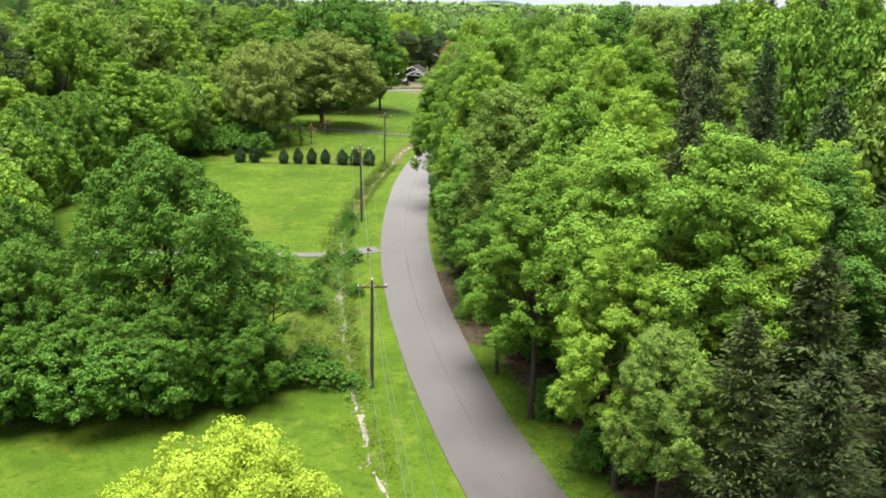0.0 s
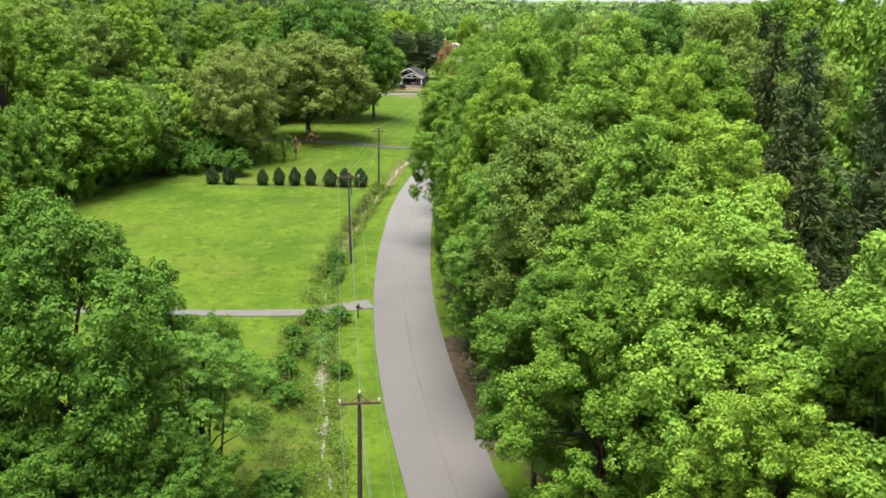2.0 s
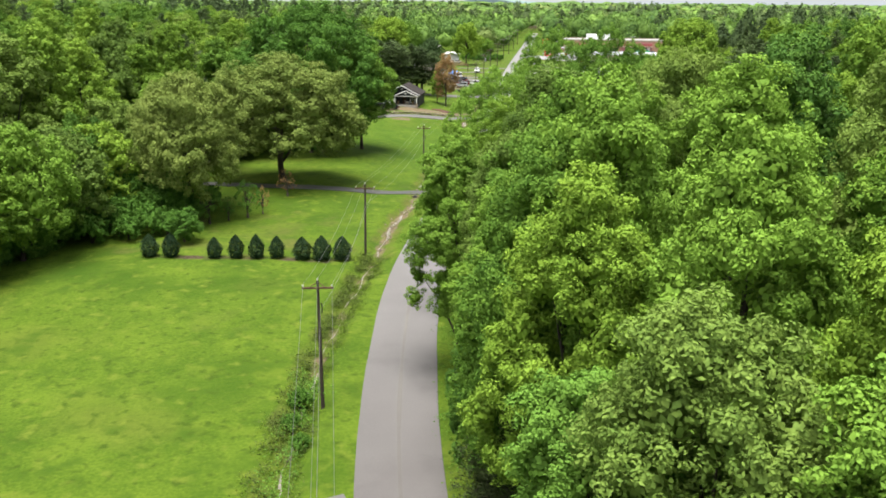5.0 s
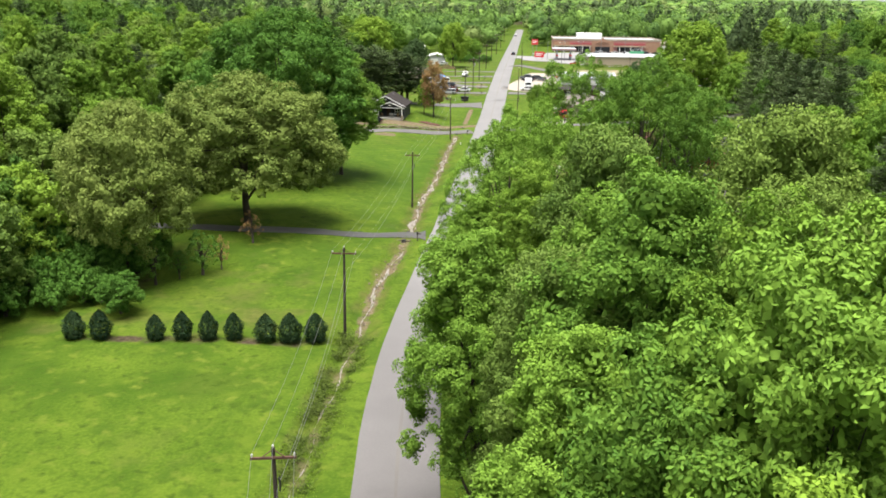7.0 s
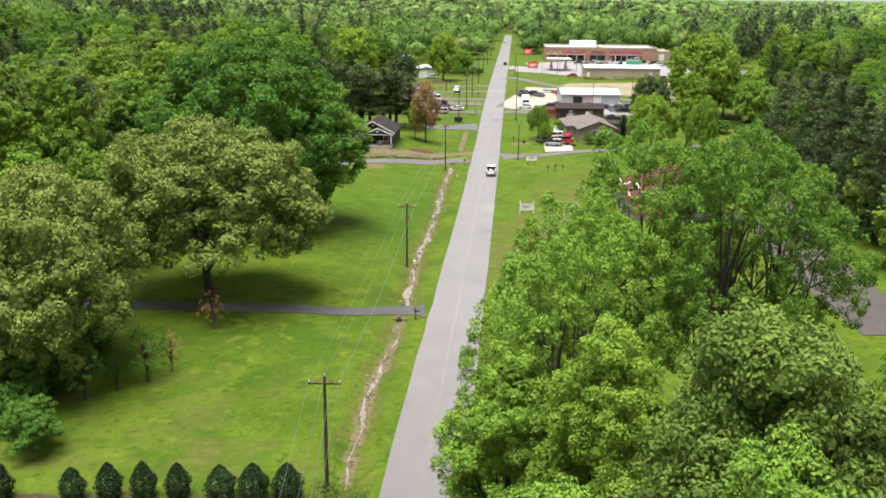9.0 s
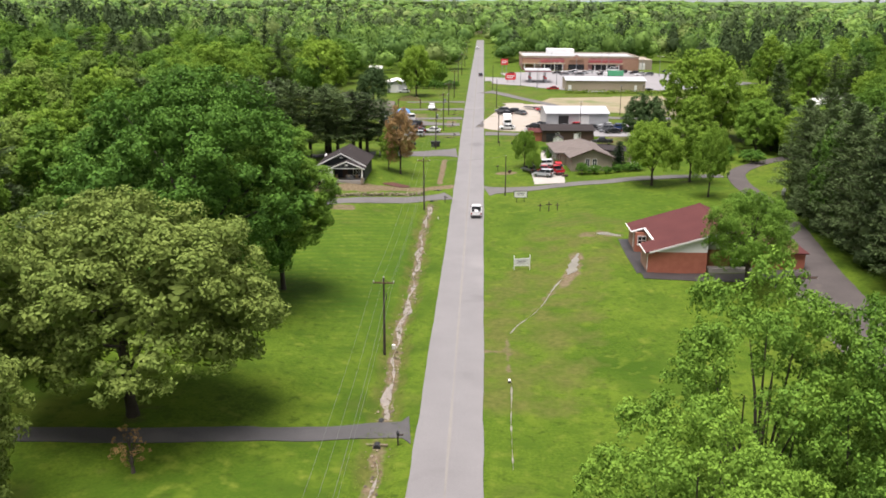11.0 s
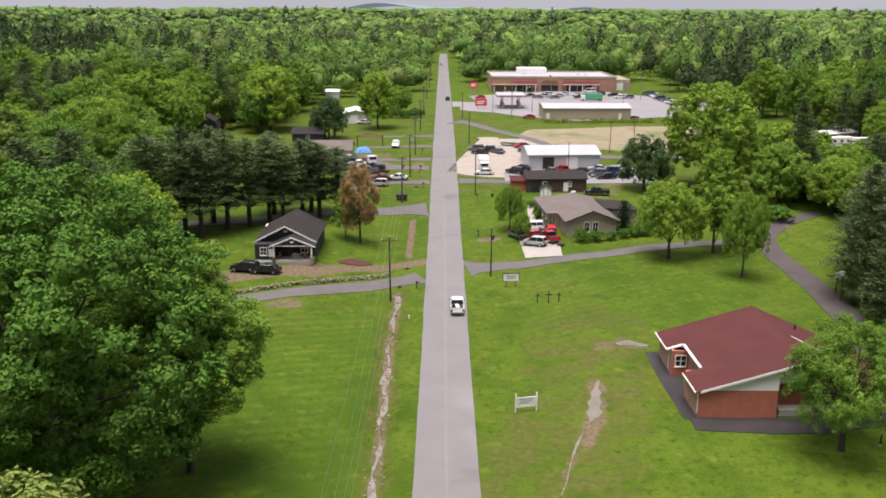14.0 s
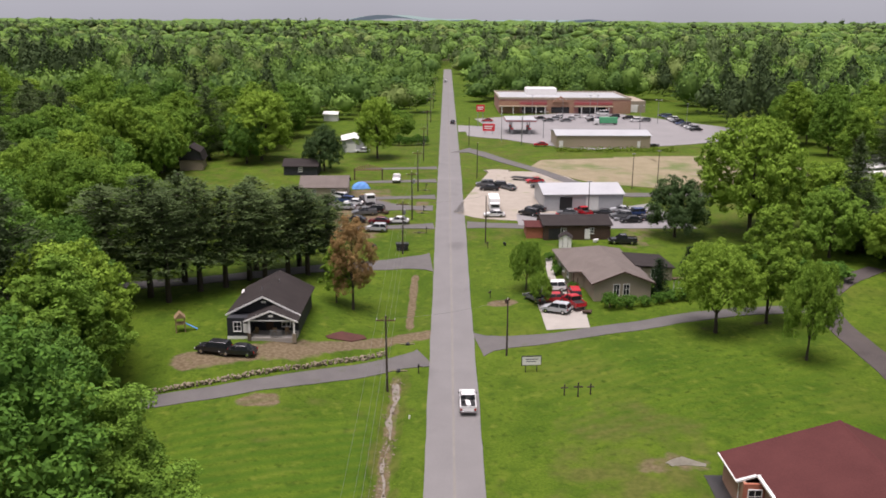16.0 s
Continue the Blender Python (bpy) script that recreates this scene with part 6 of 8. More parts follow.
        pillar.faces.new([pillar.verts.new(q) for q in corners])
        bmesh.ops.solidify(pillar, geom=pillar.faces[:], thickness=0.015)
        out.append(("pillar", pillar, PAINTS[colour], ""))
    out.append(("bumper", boxes((-hw + 0.06, -ln / 2 - 0.07, sill + 0.08, hw - 0.06, -ln / 2 + 0.05, sill + 0.28), bevel=0.03), CHROME if shape == "pickup" else BLACK, ""))
    out.append(("bumper", boxes((-hw + 0.06, ln / 2 - 0.06, sill + 0.05, hw - 0.06, ln / 2 + 0.06, sill + 0.24), bevel=0.03), CHROME if shape == "pickup" else BLACK, ""))
    for s in (-1, 1):
        x0, x1 = sorted((s * (hw - 0.28), s * (hw - 0.02)))
        out.append(("taillight", boxes((x0, -ln / 2 - 0.02, hood - 0.34, x1, -ln / 2 + 0.08, hood - 0.1), bevel=0.015), TAIL_RED, "red tail lamp"))
        out.append(("headlight", boxes((x0, ln / 2 - 0.12, hood - 0.42, x1, ln / 2 + 0.01, hood - 0.27), bevel=0.015), LAMP_CLEAR, "clear head lamp"))
        m0, m1 = sorted((s * hw, s * (hw + 0.18)))
        out.append(("mirror", boxes((m0, rows[-1][0] - 0.3, hood + 0.02, m1, rows[-1][0] - 0.12, hood + 0.18), bevel=0.02), BLACK, ""))
    if shape == "pickup":
        hull = out[0][1]
        out[0] = ("body", hull, PAINTS[colour], "")
        bed.free()
        z = hood
        y0, y1 = -ln / 2 + 0.06, -ln / 2 + 1.95
        out.append(("bed", boxes((-hw + 0.12, y0, z + 0.004, hw - 0.12, y1, z + 0.012)), BLACK, "dark load bed"))
        out.append(("bed_rail", boxes((-hw, y0, z, -hw + 0.1, y1, z + 0.16), (hw - 0.1, y0, z, hw, y1, z + 0.16), (-hw + 0.1, y0, z, hw - 0.1, y0 + 0.07, z + 0.16), bevel=0.015), PAINTS[colour], ""))
    done = []
    for name, bm, mat, label in out:
        me = bpy.data.meshes.new(name)
        bmesh.ops.recalc_face_normals(bm, faces=bm.faces)
        bm.to_mesh(me), bm.free()
        me.materials.append(mat)
        done.append((name, me, label))
    CAR_PARTS[(shape, colour)] = done
    return done


NAMES = {"sedan": "car", "suv": "suv", "pickup": "pickup_truck", "van": "van"}
SPOKEN = {"sedan": "saloon car", "suv": "tall estate car", "pickup": "pickup truck", "van": "delivery van"}


def car(shape, colour, x, y, turn, where, group="", z=None):
    """A parked vehicle that points its bonnet along turn (0: away along +y)."""
    s = 1.5
    dx, dy = -math.sin(radians(turn)), math.cos(radians(turn))
    zz = float(terrain(x, y)) + 0.1 if z is None else z
    slope = math.degrees(math.atan2(float(terrain(x + dx * s, y + dy * s) - terrain(x - dx * s, y - dy * s)), 2 * s))
    ob = thing(NAMES[shape], x, y, zz, turn, f"{colour} {SPOKEN[shape]} parked {where}" if where else f"{colour} {SPOKEN[shape]}", "car" if shape in ("sedan", "suv") else "truck" if shape == "pickup" else "van", group)
    ob.matrix_basis = pose(x, y, zz, slope, 0, turn)
    for name, me, label in car_parts(shape, colour):
        part(name, me, None, ob, label)
    ln, wd, _, _, _, _, wr = SHAPES[shape]
    for sx in (-1, 1):
        for fy in (-0.31, 0.31):
            tyre, rim = wheel_meshes(wr, 0.24)
            w = part("tyre", tyre, None, ob, "black rubber tyre")
            w.location = (sx * (wd / 2 - 0.1), fy * ln, wr)
            part("rim", rim, None, w, "bright wheel rim")
    return ob


truck = car("pickup", "white", 1.75, 272, 0, "", z=float(profile(272)) + 0.06)
tagged(truck, "white pickup truck with a loaded dark bed on the road", "truck")
load = thing("bed_load", 1.75, 270.3, float(profile(270.3)) + 1.18, 8, "pale boards and a dark box lying in the pickup bed", "cargo")
part("board", boxes((-0.25, -0.7, 0, 0.0, 0.8, 0.12), bevel=0.01), WHITE, load)
part("board", boxes((0.02, -0.6, 0, 0.27, 0.8, 0.1), bevel=0.01), WHITE, load)
part("box", boxes((-0.7, 0.1, 0, -0.32, 0.7, 0.3), bevel=0.02), BLACK, load)
for shape, colour, x, y, turn in (("sedan", "black", 1.6, 516, 0), ("suv", "black", -1.5, 742, 180)):
    tagged(car(shape, colour, x, y, turn, "", z=float(profile(y)) + 0.06), f"{colour} {SPOKEN[shape]} far along the road", "car")
for shape, colour, x, y, turn in (("suv", "black", -31.6, 282.0, 80), ("sedan", "black", -28.2, 281.4, 84)):
    car(shape, colour, x, y, turn, "before the dark house", "cars of the dark house")
for shape, colour, x, y, turn in (("suv", "white", 17.0, 312.6, 82), ("sedan", "red", 16.4, 307.5, 84), ("suv", "red", 20.0, 309, 0), ("pickup", "red", 19.2, 304.8, 20), ("suv", "silver", 16.3, 302.6, 60), ("sedan", "grey", 13.6, 308.6, 30)):
    car(shape, colour, x, y, turn, "on the pale concrete apron", "cars of the tan house")
for shape, colour, x, y, turn in (("suv", "grey", 8.9, 389.6, 90), ("sedan", "black", 9.8, 385, 80), ("suv", "black", 12, 388, 85), ("sedan", "red", 22, 394, 100), ("sedan", "black", 22.8, 388.4, 95), ("sedan", "white", 9.7, 359.6, 90), ("suv", "black", 17.4, 361, 60),
                                  ("sedan", "black", 19.3, 365, 70), ("sedan", "grey", 26, 361.4, 85), ("pickup", "red", 29.6, 362, 20), ("sedan", "black", 33.8, 361.6, 70), ("suv", "grey", 37.5, 359, 85), ("sedan", "black", 39, 355.6, 95), ("suv", "blue", 41, 361.4, 95),
                                  ("pickup", "black", 34, 339.8, 85), ("sedan", "silver", 38.4, 364.4, 80), ("sedan", "black", 43.5, 357, 80), ("sedan", "grey", 14.6, 386.2, 40)):
    car(shape, colour, x, y, turn, "among the cars of the salvage yard", "salvage yard cars")
for shape, colour, x, y, turn in (("pickup", "white", -13.8, 395.2, 180), ("sedan", "white", -22.4, 369.4, 85), ("suv", "black", -17, 363, 80), ("sedan", "maroon", -15.2, 353.6, 85), ("sedan", "white", -11.2, 354, 88), ("suv", "silver", -15.4, 347.8, 85), ("sedan", "white", -27, 440, 95), ("suv", "blue", -24.6, 371.6, 70), ("pickup", "grey", -19, 360.5, 100), ("sedan", "black", -20.4, 354.6, 80), ("suv", "white", -26.4, 375.4, 60), ("sedan", "silver", -23.8, 365.4, 88)):
    car(shape, colour, x, y, turn, "in a cluttered yard", "yard cars")
LOT_CARS = [("sedan", "red", 30, 455, 90), ("sedan", "black", 37.8, 531, 90), ("suv", "silver", 43.6, 529, 92), ("sedan", "grey", 47.6, 523.6, 88), ("sedan", "white", 59, 536, 90), ("suv", "black", 58.4, 524, 90), ("van", "white", 67, 549, 90), ("suv", "black", 74.6, 533, 90), ("suv", "white", 76, 524.6, 90), ("suv", "grey", 80, 525, 90),
       ("sedan", "red", 15.6, 522, 90), ("sedan", "silver", 50.5, 531, 90), ("suv", "white", 46, 536, 90), ("sedan", "blue", 62, 530, 90), ("sedan", "grey", 40.6, 524, 90), ("sedan", "white", 54, 538, 90), ("suv", "black", 70, 538, 90)]
LOT_CARS += [(("sedan", "suv")[k % 2], ("black", "silver", "white", "grey", "blue")[k % 5], 92.6 + 0.3 * math.sin(k), 496 + 4.9 * k, 95) for k in range(11)]
for shape, colour, x, y, turn in LOT_CARS:
    car(shape, colour, x, y, turn, "in the wide store lot", "store lot cars", z=float(terrain(x, y)) + 0.15)

# ---------------------------------------------------------------- church
cz = float(ground(30, 245)) + 0.05
church = thing("church", 27.2, 237.6, cz, 0, "low red brick church with a broad maroon shingle roof", "church")
EAVE, RIDGE, RX, DEEP, WIDE = 2.65, 6.1, 11.3, 17.0, 19.0


def slope_z(x):
    return EAVE + (RIDGE - EAVE) * (x / RX if x < RX else (WIDE - x) / (WIDE - RX))


for piece in ((0, 0.3, -0.9, 0.3, 5.2, EAVE), (0, DEEP - 5.6, -0.9, 0.3, DEEP, EAVE), (2.0, 5.5, -0.9, 2.3, DEEP - 5.9, EAVE)):
    part("wall", boxes(piece), BRICK_TAN, church, "tan brick side wall")
for piece in ((0, 5.2, -0.9, 2.3, 5.5, EAVE), (0, DEEP - 5.9, -0.9, 2.3, DEEP - 5.6, EAVE)):
    part("wall", boxes(piece), BRICK_RED, church, "red brick return wall")
part("wall", boxes((0.0, 0, -0.9, 8.2, 0.3, EAVE)), BRICK_RED, church, "red brick front wall")
for piece in ((8.2, 0.0, -0.9, 8.5, 2.2, EAVE), (8.5, 1.9, -0.9, 12.4, 2.2, EAVE), (15.2, 1.9, -0.9, WIDE, 2.2, EAVE), (WIDE - 0.3, 2.2, -0.4, WIDE, DEEP, EAVE), (0.3, DEEP - 0.3, -0.4, WIDE - 0.3, DEEP, EAVE)):
    part("wall", boxes(piece), BRICK_RED, church, "recessed red brick wall")
part("entrance_door", boxes((12.4, 2.0, -0.1, 15.2, 2.15, 2.3)), GLASS_DARK, church, "dark glazed entrance doors")
part("door_lintel", boxes((12.3, 1.86, 2.3, 15.3, 2.16, EAVE)), WHITE, church, "white lintel over the entrance")
parts("door_bar", [(12.4, 1.92, 1.2, 15.2, 2.0, 1.32), (13.76, 1.92, 0, 13.86, 2.0, 2.3)], WHITE, church)
part("front_step", boxes((9.0, 0.6, -0.9, 15.6, 1.9, 0.12), bevel=0.02), CONCRETE, church, "pale concrete entrance step")
gable = bmesh.new()
for y0, x0, x1 in ((0.02, 0.0, 8.5), (1.92, 8.5, WIDE)):
    pts = [(x0, EAVE)] + [(x0, slope_z(x0) - 0.06)] * (x0 > 0) + [(RX, RIDGE - 0.06)] * (x0 < RX < x1) + [(x1, slope_z(x1) - 0.06)] * (x1 < WIDE) + [(x1, EAVE)]
    a, b = [gable.verts.new((x, y0, z)) for x, z in pts], [gable.verts.new((x, y0 + 0.24, z)) for x, z in pts]
    gable.faces.new(a), gable.faces.new(b[::-1])
    for i in range(len(pts)):
        gable.faces.new((a[i], a[(i + 1) % len(pts)], b[(i + 1) % len(pts)], b[i]))
part("gable_panel", gable, WHITE, church, "white boarded gable panel")
back = prism([(0.3, EAVE), (RX, RIDGE - 0.06), (WIDE - 0.3, EAVE)], DEEP - 0.3, DEEP - 0.06)
part("gable_panel", back, WHITE, church)


def roof_slab(points, thick=0.14):
    bm = bmesh.new()
    top = [bm.verts.new(p) for p in points]
    low = [bm.verts.new((p[0], p[1], p[2] - thick)) for p in points]
    bm.faces.new(top), bm.faces.new(low[::-1])
    for i in range(len(points)):
        j = (i + 1) % len(points)
        bm.faces.new((top[i], low[i], low[j], top[j]))
    return bm


o = 0.5
dz = (RIDGE - EAVE) / RX
part("roof", roof_slab([(-o, -0.4, EAVE - o * dz + 0.12), (RX, -0.4, RIDGE + 0.12), (RX, DEEP + 0.4, RIDGE + 0.12), (-o, DEEP + 0.4, EAVE - o * dz + 0.12), (-o, DEEP - 5.2, EAVE - o * dz + 0.12), (1.5, DEEP - 5.2, EAVE + 1.5 * dz + 0.12), (1.5, 4.8, EAVE + 1.5 * dz + 0.12), (-o, 4.8, EAVE - o * dz + 0.12)]), ROOF_MAROON, church, "maroon shingle roof slope")
part("roof", roof_slab([(RX, -0.4, RIDGE + 0.12), (WIDE + o, 1.2, EAVE - o * dz + 0.12), (WIDE + o, DEEP + 0.4, EAVE - o * dz + 0.12), (RX, DEEP + 0.4, RIDGE + 0.12)]), ROOF_MAROON, church, "maroon shingle roof slope")
part("ridge_cap", prism([(RX - 0.25, RIDGE + 0.06), (RX, RIDGE + 0.17), (RX + 0.25, RIDGE + 0.06)], -0.4, DEEP + 0.4), ROOF_MAROON, church)
part("valley_flashing", roof_slab([(1.36, 4.8, EAVE + 1.36 * dz + 0.19), (1.6, 4.8, EAVE + 1.6 * dz + 0.18), (1.6, DEEP - 5.2, EAVE + 1.6 * dz + 0.18), (1.36, DEEP - 5.2, EAVE + 1.3 * dz + 0.19)], 0.2), WHITE, church, "white flashing round the roof notch")
part("valley_flashing", roof_slab([(-o, DEEP - 5.3, EAVE - o * dz + 0.17), (1.3, DEEP - 5.3, EAVE + 1.3 * dz + 0.17), (1.3, DEEP - 5.0, EAVE + 1.3 * dz + 0.17), (-o, DEEP - 5.0, EAVE - o * dz + 0.17)], 0.2), WHITE, church, "white flashing round the roof notch")
for a, b in ((-0.4, 4.8), (DEEP - 5.2, DEEP + 0.4)):
    part("gutter", boxes((-o - 0.1, a, EAVE - 0.18, -o + 0.03, b, EAVE - 0.03), bevel=0.03), WHITE, church, "white eaves gutter")
    part("downpipe", round_bar([(-0.1, a + 0.45, EAVE - 0.15), (-0.1, a + 0.45, 0)], 0.05, 6), WHITE, church)
part("barge_board", roof_slab([(0, -0.45, EAVE + 0.1), (RX, -0.45, RIDGE + 0.1), (RX, -0.38, RIDGE + 0.1), (0, -0.38, EAVE + 0.1)], 0.26), WHITE, church, "white barge board")
pane_window(church, 1.05, DEEP - 5.9, 0.75, 1.2, 1.3, "-y")
part("valley_flashing", roof_slab([(RX + 1.6, 8.6, slope_z(RX + 1.6) + 0.2), (RX + 5.4, 7.2, slope_z(RX + 5.4) + 0.2), (RX + 5.4, 7.7, slope_z(RX + 5.4) + 0.2), (RX + 1.7, 8.75, slope_z(RX + 1.7) + 0.2)], 0.1), WHITE, church, "white flashing on the far roof slope")
part("roof_vent", round_bar([(14.8, 12.2, 5.0), (14.8, 12.2, 5.55), (14.8, 12.2, 5.6)], [0.12, 0.12, 0.2]), BLACK, church)
part("wing_wall", boxes((WIDE, 1.6, -0.4, WIDE + 4.2, 11, 2.3)), BRICK_RED, church, "low red brick wing")
part("wing_roof", boxes((WIDE - 0.1, 1.2, 2.3, WIDE + 4.6, 11.3, 2.48), bevel=0.03), ROOF_MAROON, church)

# bollards and kerb by the church lot, a box on a post, parked motorhomes
for x, y in ((43.6, 230.9), (43.9, 228.6), (43.8, 226.1)):
    post = thing("bollard", x, y, float(terrain(x, y)), 0, "short dark steel bollard at the lot's edge", "bollard", "bollards by the church lot")
    part("post", round_bar([(0, 0, -0.3), (0, 0, 1.05), (0, 0, 1.1)], [0.07, 0.07, 0.03]), BLACK, post)
    part("base", boxes((-0.12, -0.12, -0.3, 0.12, 0.12, 0.1), bevel=0.02), CONCRETE, post)
kerb = thing("wheel_stop", 48.2, 234.5, float(terrain(48.2, 234.5)) + 0.05, 9, "long dark timber wheel stop on the church lot", "kerb")
part("bar", boxes((-2.5, -0.1, 0, 0, 0.1, 0.18), bevel=0.03), WOOD_BROWN, kerb)
part("bar", boxes((0.05, -0.1, 0, 2.5, 0.1, 0.18), bevel=0.03), WOOD_BROWN, kerb)
bx = thing("meter_box", 59.6, 277, float(terrain(59.6, 277)), 0, "pale meter box on a dark wooden post", "meter box")
part("post", boxes((-0.08, -0.08, -0.4, 0.08, 0.08, 2.6)), WOOD_POLE, bx)
part("box", boxes((-0.35, -0.32, 2.3, 0.35, -0.08, 3.2), bevel=0.03), WHITE, bx)
for x, y, turn, length in ((113, 396, 14, 8.5), (121, 395, 8, 9.5), (131, 402, 24, 8.0)):
    rv = thing("motorhome", x, y, float(terrain(x, y)), turn, "white parked motorhome with grey stripes", "motorhome", "motorhomes in the yard")
    part("body", prism([(-length / 2, 0.6), (length / 2 - 1.4, 0.6), (length / 2, 0.7), (length / 2, 1.5), (length / 2 - 0.6, 2.2), (length / 2 - 0.5, 3.1), (-length / 2, 3.1)], -1.2, 1.2), WHITE, rv)
    part("stripe", boxes((-length / 2 + 0.05, -1.22, 1.2, length / 2 - 1.2, 1.22, 1.42)), GALV, rv, "grey side stripe")
    part("windscreen", boxes((length / 2 - 0.32, -1.0, 1.55, length / 2 - 0.2, 1.0, 2.15)), GLASS_DARK, rv)
    for a in (-0.32, -0.05, 0.2):
        part("window", boxes((length * a, -1.23, 1.75, length * a + 0.9, -1.19, 2.4)), GLASS_DARK, rv)
    part("roof_unit", boxes((-0.6, -0.4, 3.1, 0.5, 0.4, 3.4), bevel=0.06), WHITE, rv)
    for a in (-0.28, 0.33):
        for s in (-1.02, 1.02):
            part("wheel", round_bar([(length * a, s - 0.14, 0.42), (length * a, s + 0.14, 0.42)], 0.42, 12), RUBBER, rv)

# ---------------------------------------------------------------- dark house with porch
hz = float(ground(-26, 290)) + 0.1
house = thing("house", -26.2, 286.6, hz, 0, "small dark slate house with a front porch and charcoal roof", "house")
W2, HL = 4.7, 14.0
parts("wall", [(-W2, 2.2, -0.5, W2, 2.4, 2.9), (-W2, 2.4, -0.5, -W2 + 0.2, HL, 2.9), (W2 - 0.2, 2.4, -0.5, W2, HL, 2.9), (-W2 + 0.2, HL - 0.2, -0.5, W2 - 0.2, HL, 2.9), (-W2, 0.0, -0.5, -1.6, 2.2, 2.7)], SIDING_DARK, house, "dark slate lap siding")
for k in range(7):
    part("siding_board", boxes((-W2 - 0.02, -0.025, -0.3 + 0.42 * k, -1.62, 0.0, -0.05 + 0.42 * k)), SIDING_DARK, house)
part("gable_wall", prism([(-W2, 2.9), (W2, 2.9), (0, 5.2)], 2.1, 2.3), SIDING_DARK, house)
part("gable_wall", prism([(-W2, 2.9), (W2, 2.9), (0, 5.2)], HL - 0.2, HL), SIDING_DARK, house)
for s in (-1, 1):
    part("roof", roof_slab([(0, 1.4, 5.4), (s * (W2 + 0.5), 1.4, 2.75), (s * (W2 + 0.5), HL + 0.4, 2.75), (0, HL + 0.4, 5.4)][:: s], 0.16), ROOF_GREY, house, "charcoal shingle roof slope")
    part("barge_board", roof_slab([(0, 1.34, 5.42), (s * (W2 + 0.52), 1.34, 2.77), (s * (W2 + 0.52), 1.4, 2.77), (0, 1.4, 5.42)][:: s], 0.26), WHITE, house, "white barge board")
    part("porch_roof", roof_slab([(1.5, -1.0, 4.15), (1.5 + s * 3.7, -1.0, 2.62), (1.5 + s * 3.7, 2.1, 2.62), (1.5, 2.1, 4.15)][:: s], 0.14), ROOF_GREY, house)
    part("barge_board", roof_slab([(1.5, -1.06, 4.17), (1.5 + s * 3.72, -1.06, 2.64), (1.5 + s * 3.72, -1.0, 2.64), (1.5, -1.0, 4.17)][:: s], 0.24), WHITE, house)
part("porch_gable", prism([(-1.7, 2.72), (4.7, 2.72), (1.5, 4.0)], -0.85, -0.7), SIDING_DARK, house)
part("porch_floor", boxes((-1.6, -0.9, -0.5, 4.7, 2.2, 0.15)), CONCRETE, house)
for x in (-1.5, 4.6):
    part("porch_post", boxes((x - 0.13, -0.88, 0.8, x + 0.13, -0.62, 2.75), bevel=0.01), WHITE, house, "white porch post")
    part("post_footing", boxes((x - 0.26, -0.98, -0.5, x + 0.26, -0.5, 0.8), bevel=0.03), STONE, house, "rough stone post footing")
part("porch_beam", boxes((-1.65, -0.86, 2.55, 4.75, -0.66, 2.72)), WHITE, house)
parts("porch_rail", [(1.3, -0.8, 0.4 + 0.26 * k, 2.9, -0.74, 0.5 + 0.26 * k) for k in range(4)], GALV, house, "grey porch rail")
part("skirting", boxes((-W2 - 0.04, -0.06, -0.5, -1.66, -0.026, 0.1)), WHITE, house, "white skirting board")
part("front_door", boxes((0.2, 2.12, 0.15, 1.2, 2.2, 2.2)), WOOD_BROWN, house, "dark brown front door")
pane_window(house, -3.3, 0, 0.9, 0.95, 1.2)
pane_window(house, 3.0, 2.2, 0.8, 1.1, 1.2)
parts("white_panel", [(-1.75, -0.03, 0.7, -1.55, -0.005, 2.5), (-2.5, -0.03, 0.6, -1.75, -0.01, 1.9)], WHITE, house)
part("gable_vent", boxes((-0.3, 1.98, 4.2, 0.3, 2.1, 4.5)), WHITE, house)
part("gable_vent", boxes((1.2, -0.9, 3.15, 1.8, -0.86, 3.45)), WHITE, house)
for x, y, z in ((-1.0, 6, 5.0), (0.8, 9.5, 5.0)):
    part("roof_vent", round_bar([(x, y, z - 0.3), (x, y, z + 0.35)], 0.07, 6), GALV, house)
part("satellite_dish", round_bar([(-4.3, 9.0, 3.6), (-4.45, 8.9, 3.75)], [0.12, 0.36], 10), WHITE, house, "small white satellite dish")
for k, (x, y) in enumerate(((-0.9, 0.6), (1.7, 0.4), (3.4, 0.7))):
    chair = thing("porch_chair", -26.2 + x, 286.6 + y, hz + 0.15, 25 * k - 20, "pale wooden chair on the house porch", "chair", "porch chairs")
    part("seat", boxes((-0.28, -0.26, 0.38, 0.28, 0.26, 0.43), bevel=0.01), WOOD_TAN, chair)
    part("backrest", boxes((-0.28, 0.2, 0.43, 0.28, 0.26, 0.98), bevel=0.01), WOOD_TAN, chair)
    for sx in (-0.24, 0.24):
        for sy in (-0.22, 0.22):
            part("leg", boxes((sx - 0.03, sy - 0.03, 0, sx + 0.03, sy + 0.03, 0.38)), WOOD_TAN, chair)
play = thing("swing_set", -38.2, 289.3, float(terrain(-38.2, 289.3)), 20, "wooden climbing frame with a slide on the house lawn", "playset")
for sx in (-0.6, 0.6):
    for sy in (-0.6, 0.6):
        part("post", boxes((sx - 0.06, sy - 0.06, -0.2, sx + 0.06, sy + 0.06, 2.2)), WOOD_TAN, play)
part("deck", boxes((-0.66, -0.66, 1.15, 0.66, 0.66, 1.25)), WOOD_TAN, play)
part("canopy", prism([(-0.75, 2.1), (0.75, 2.1), (0, 2.9)], -0.75, 0.75), WOOD_TAN, play)
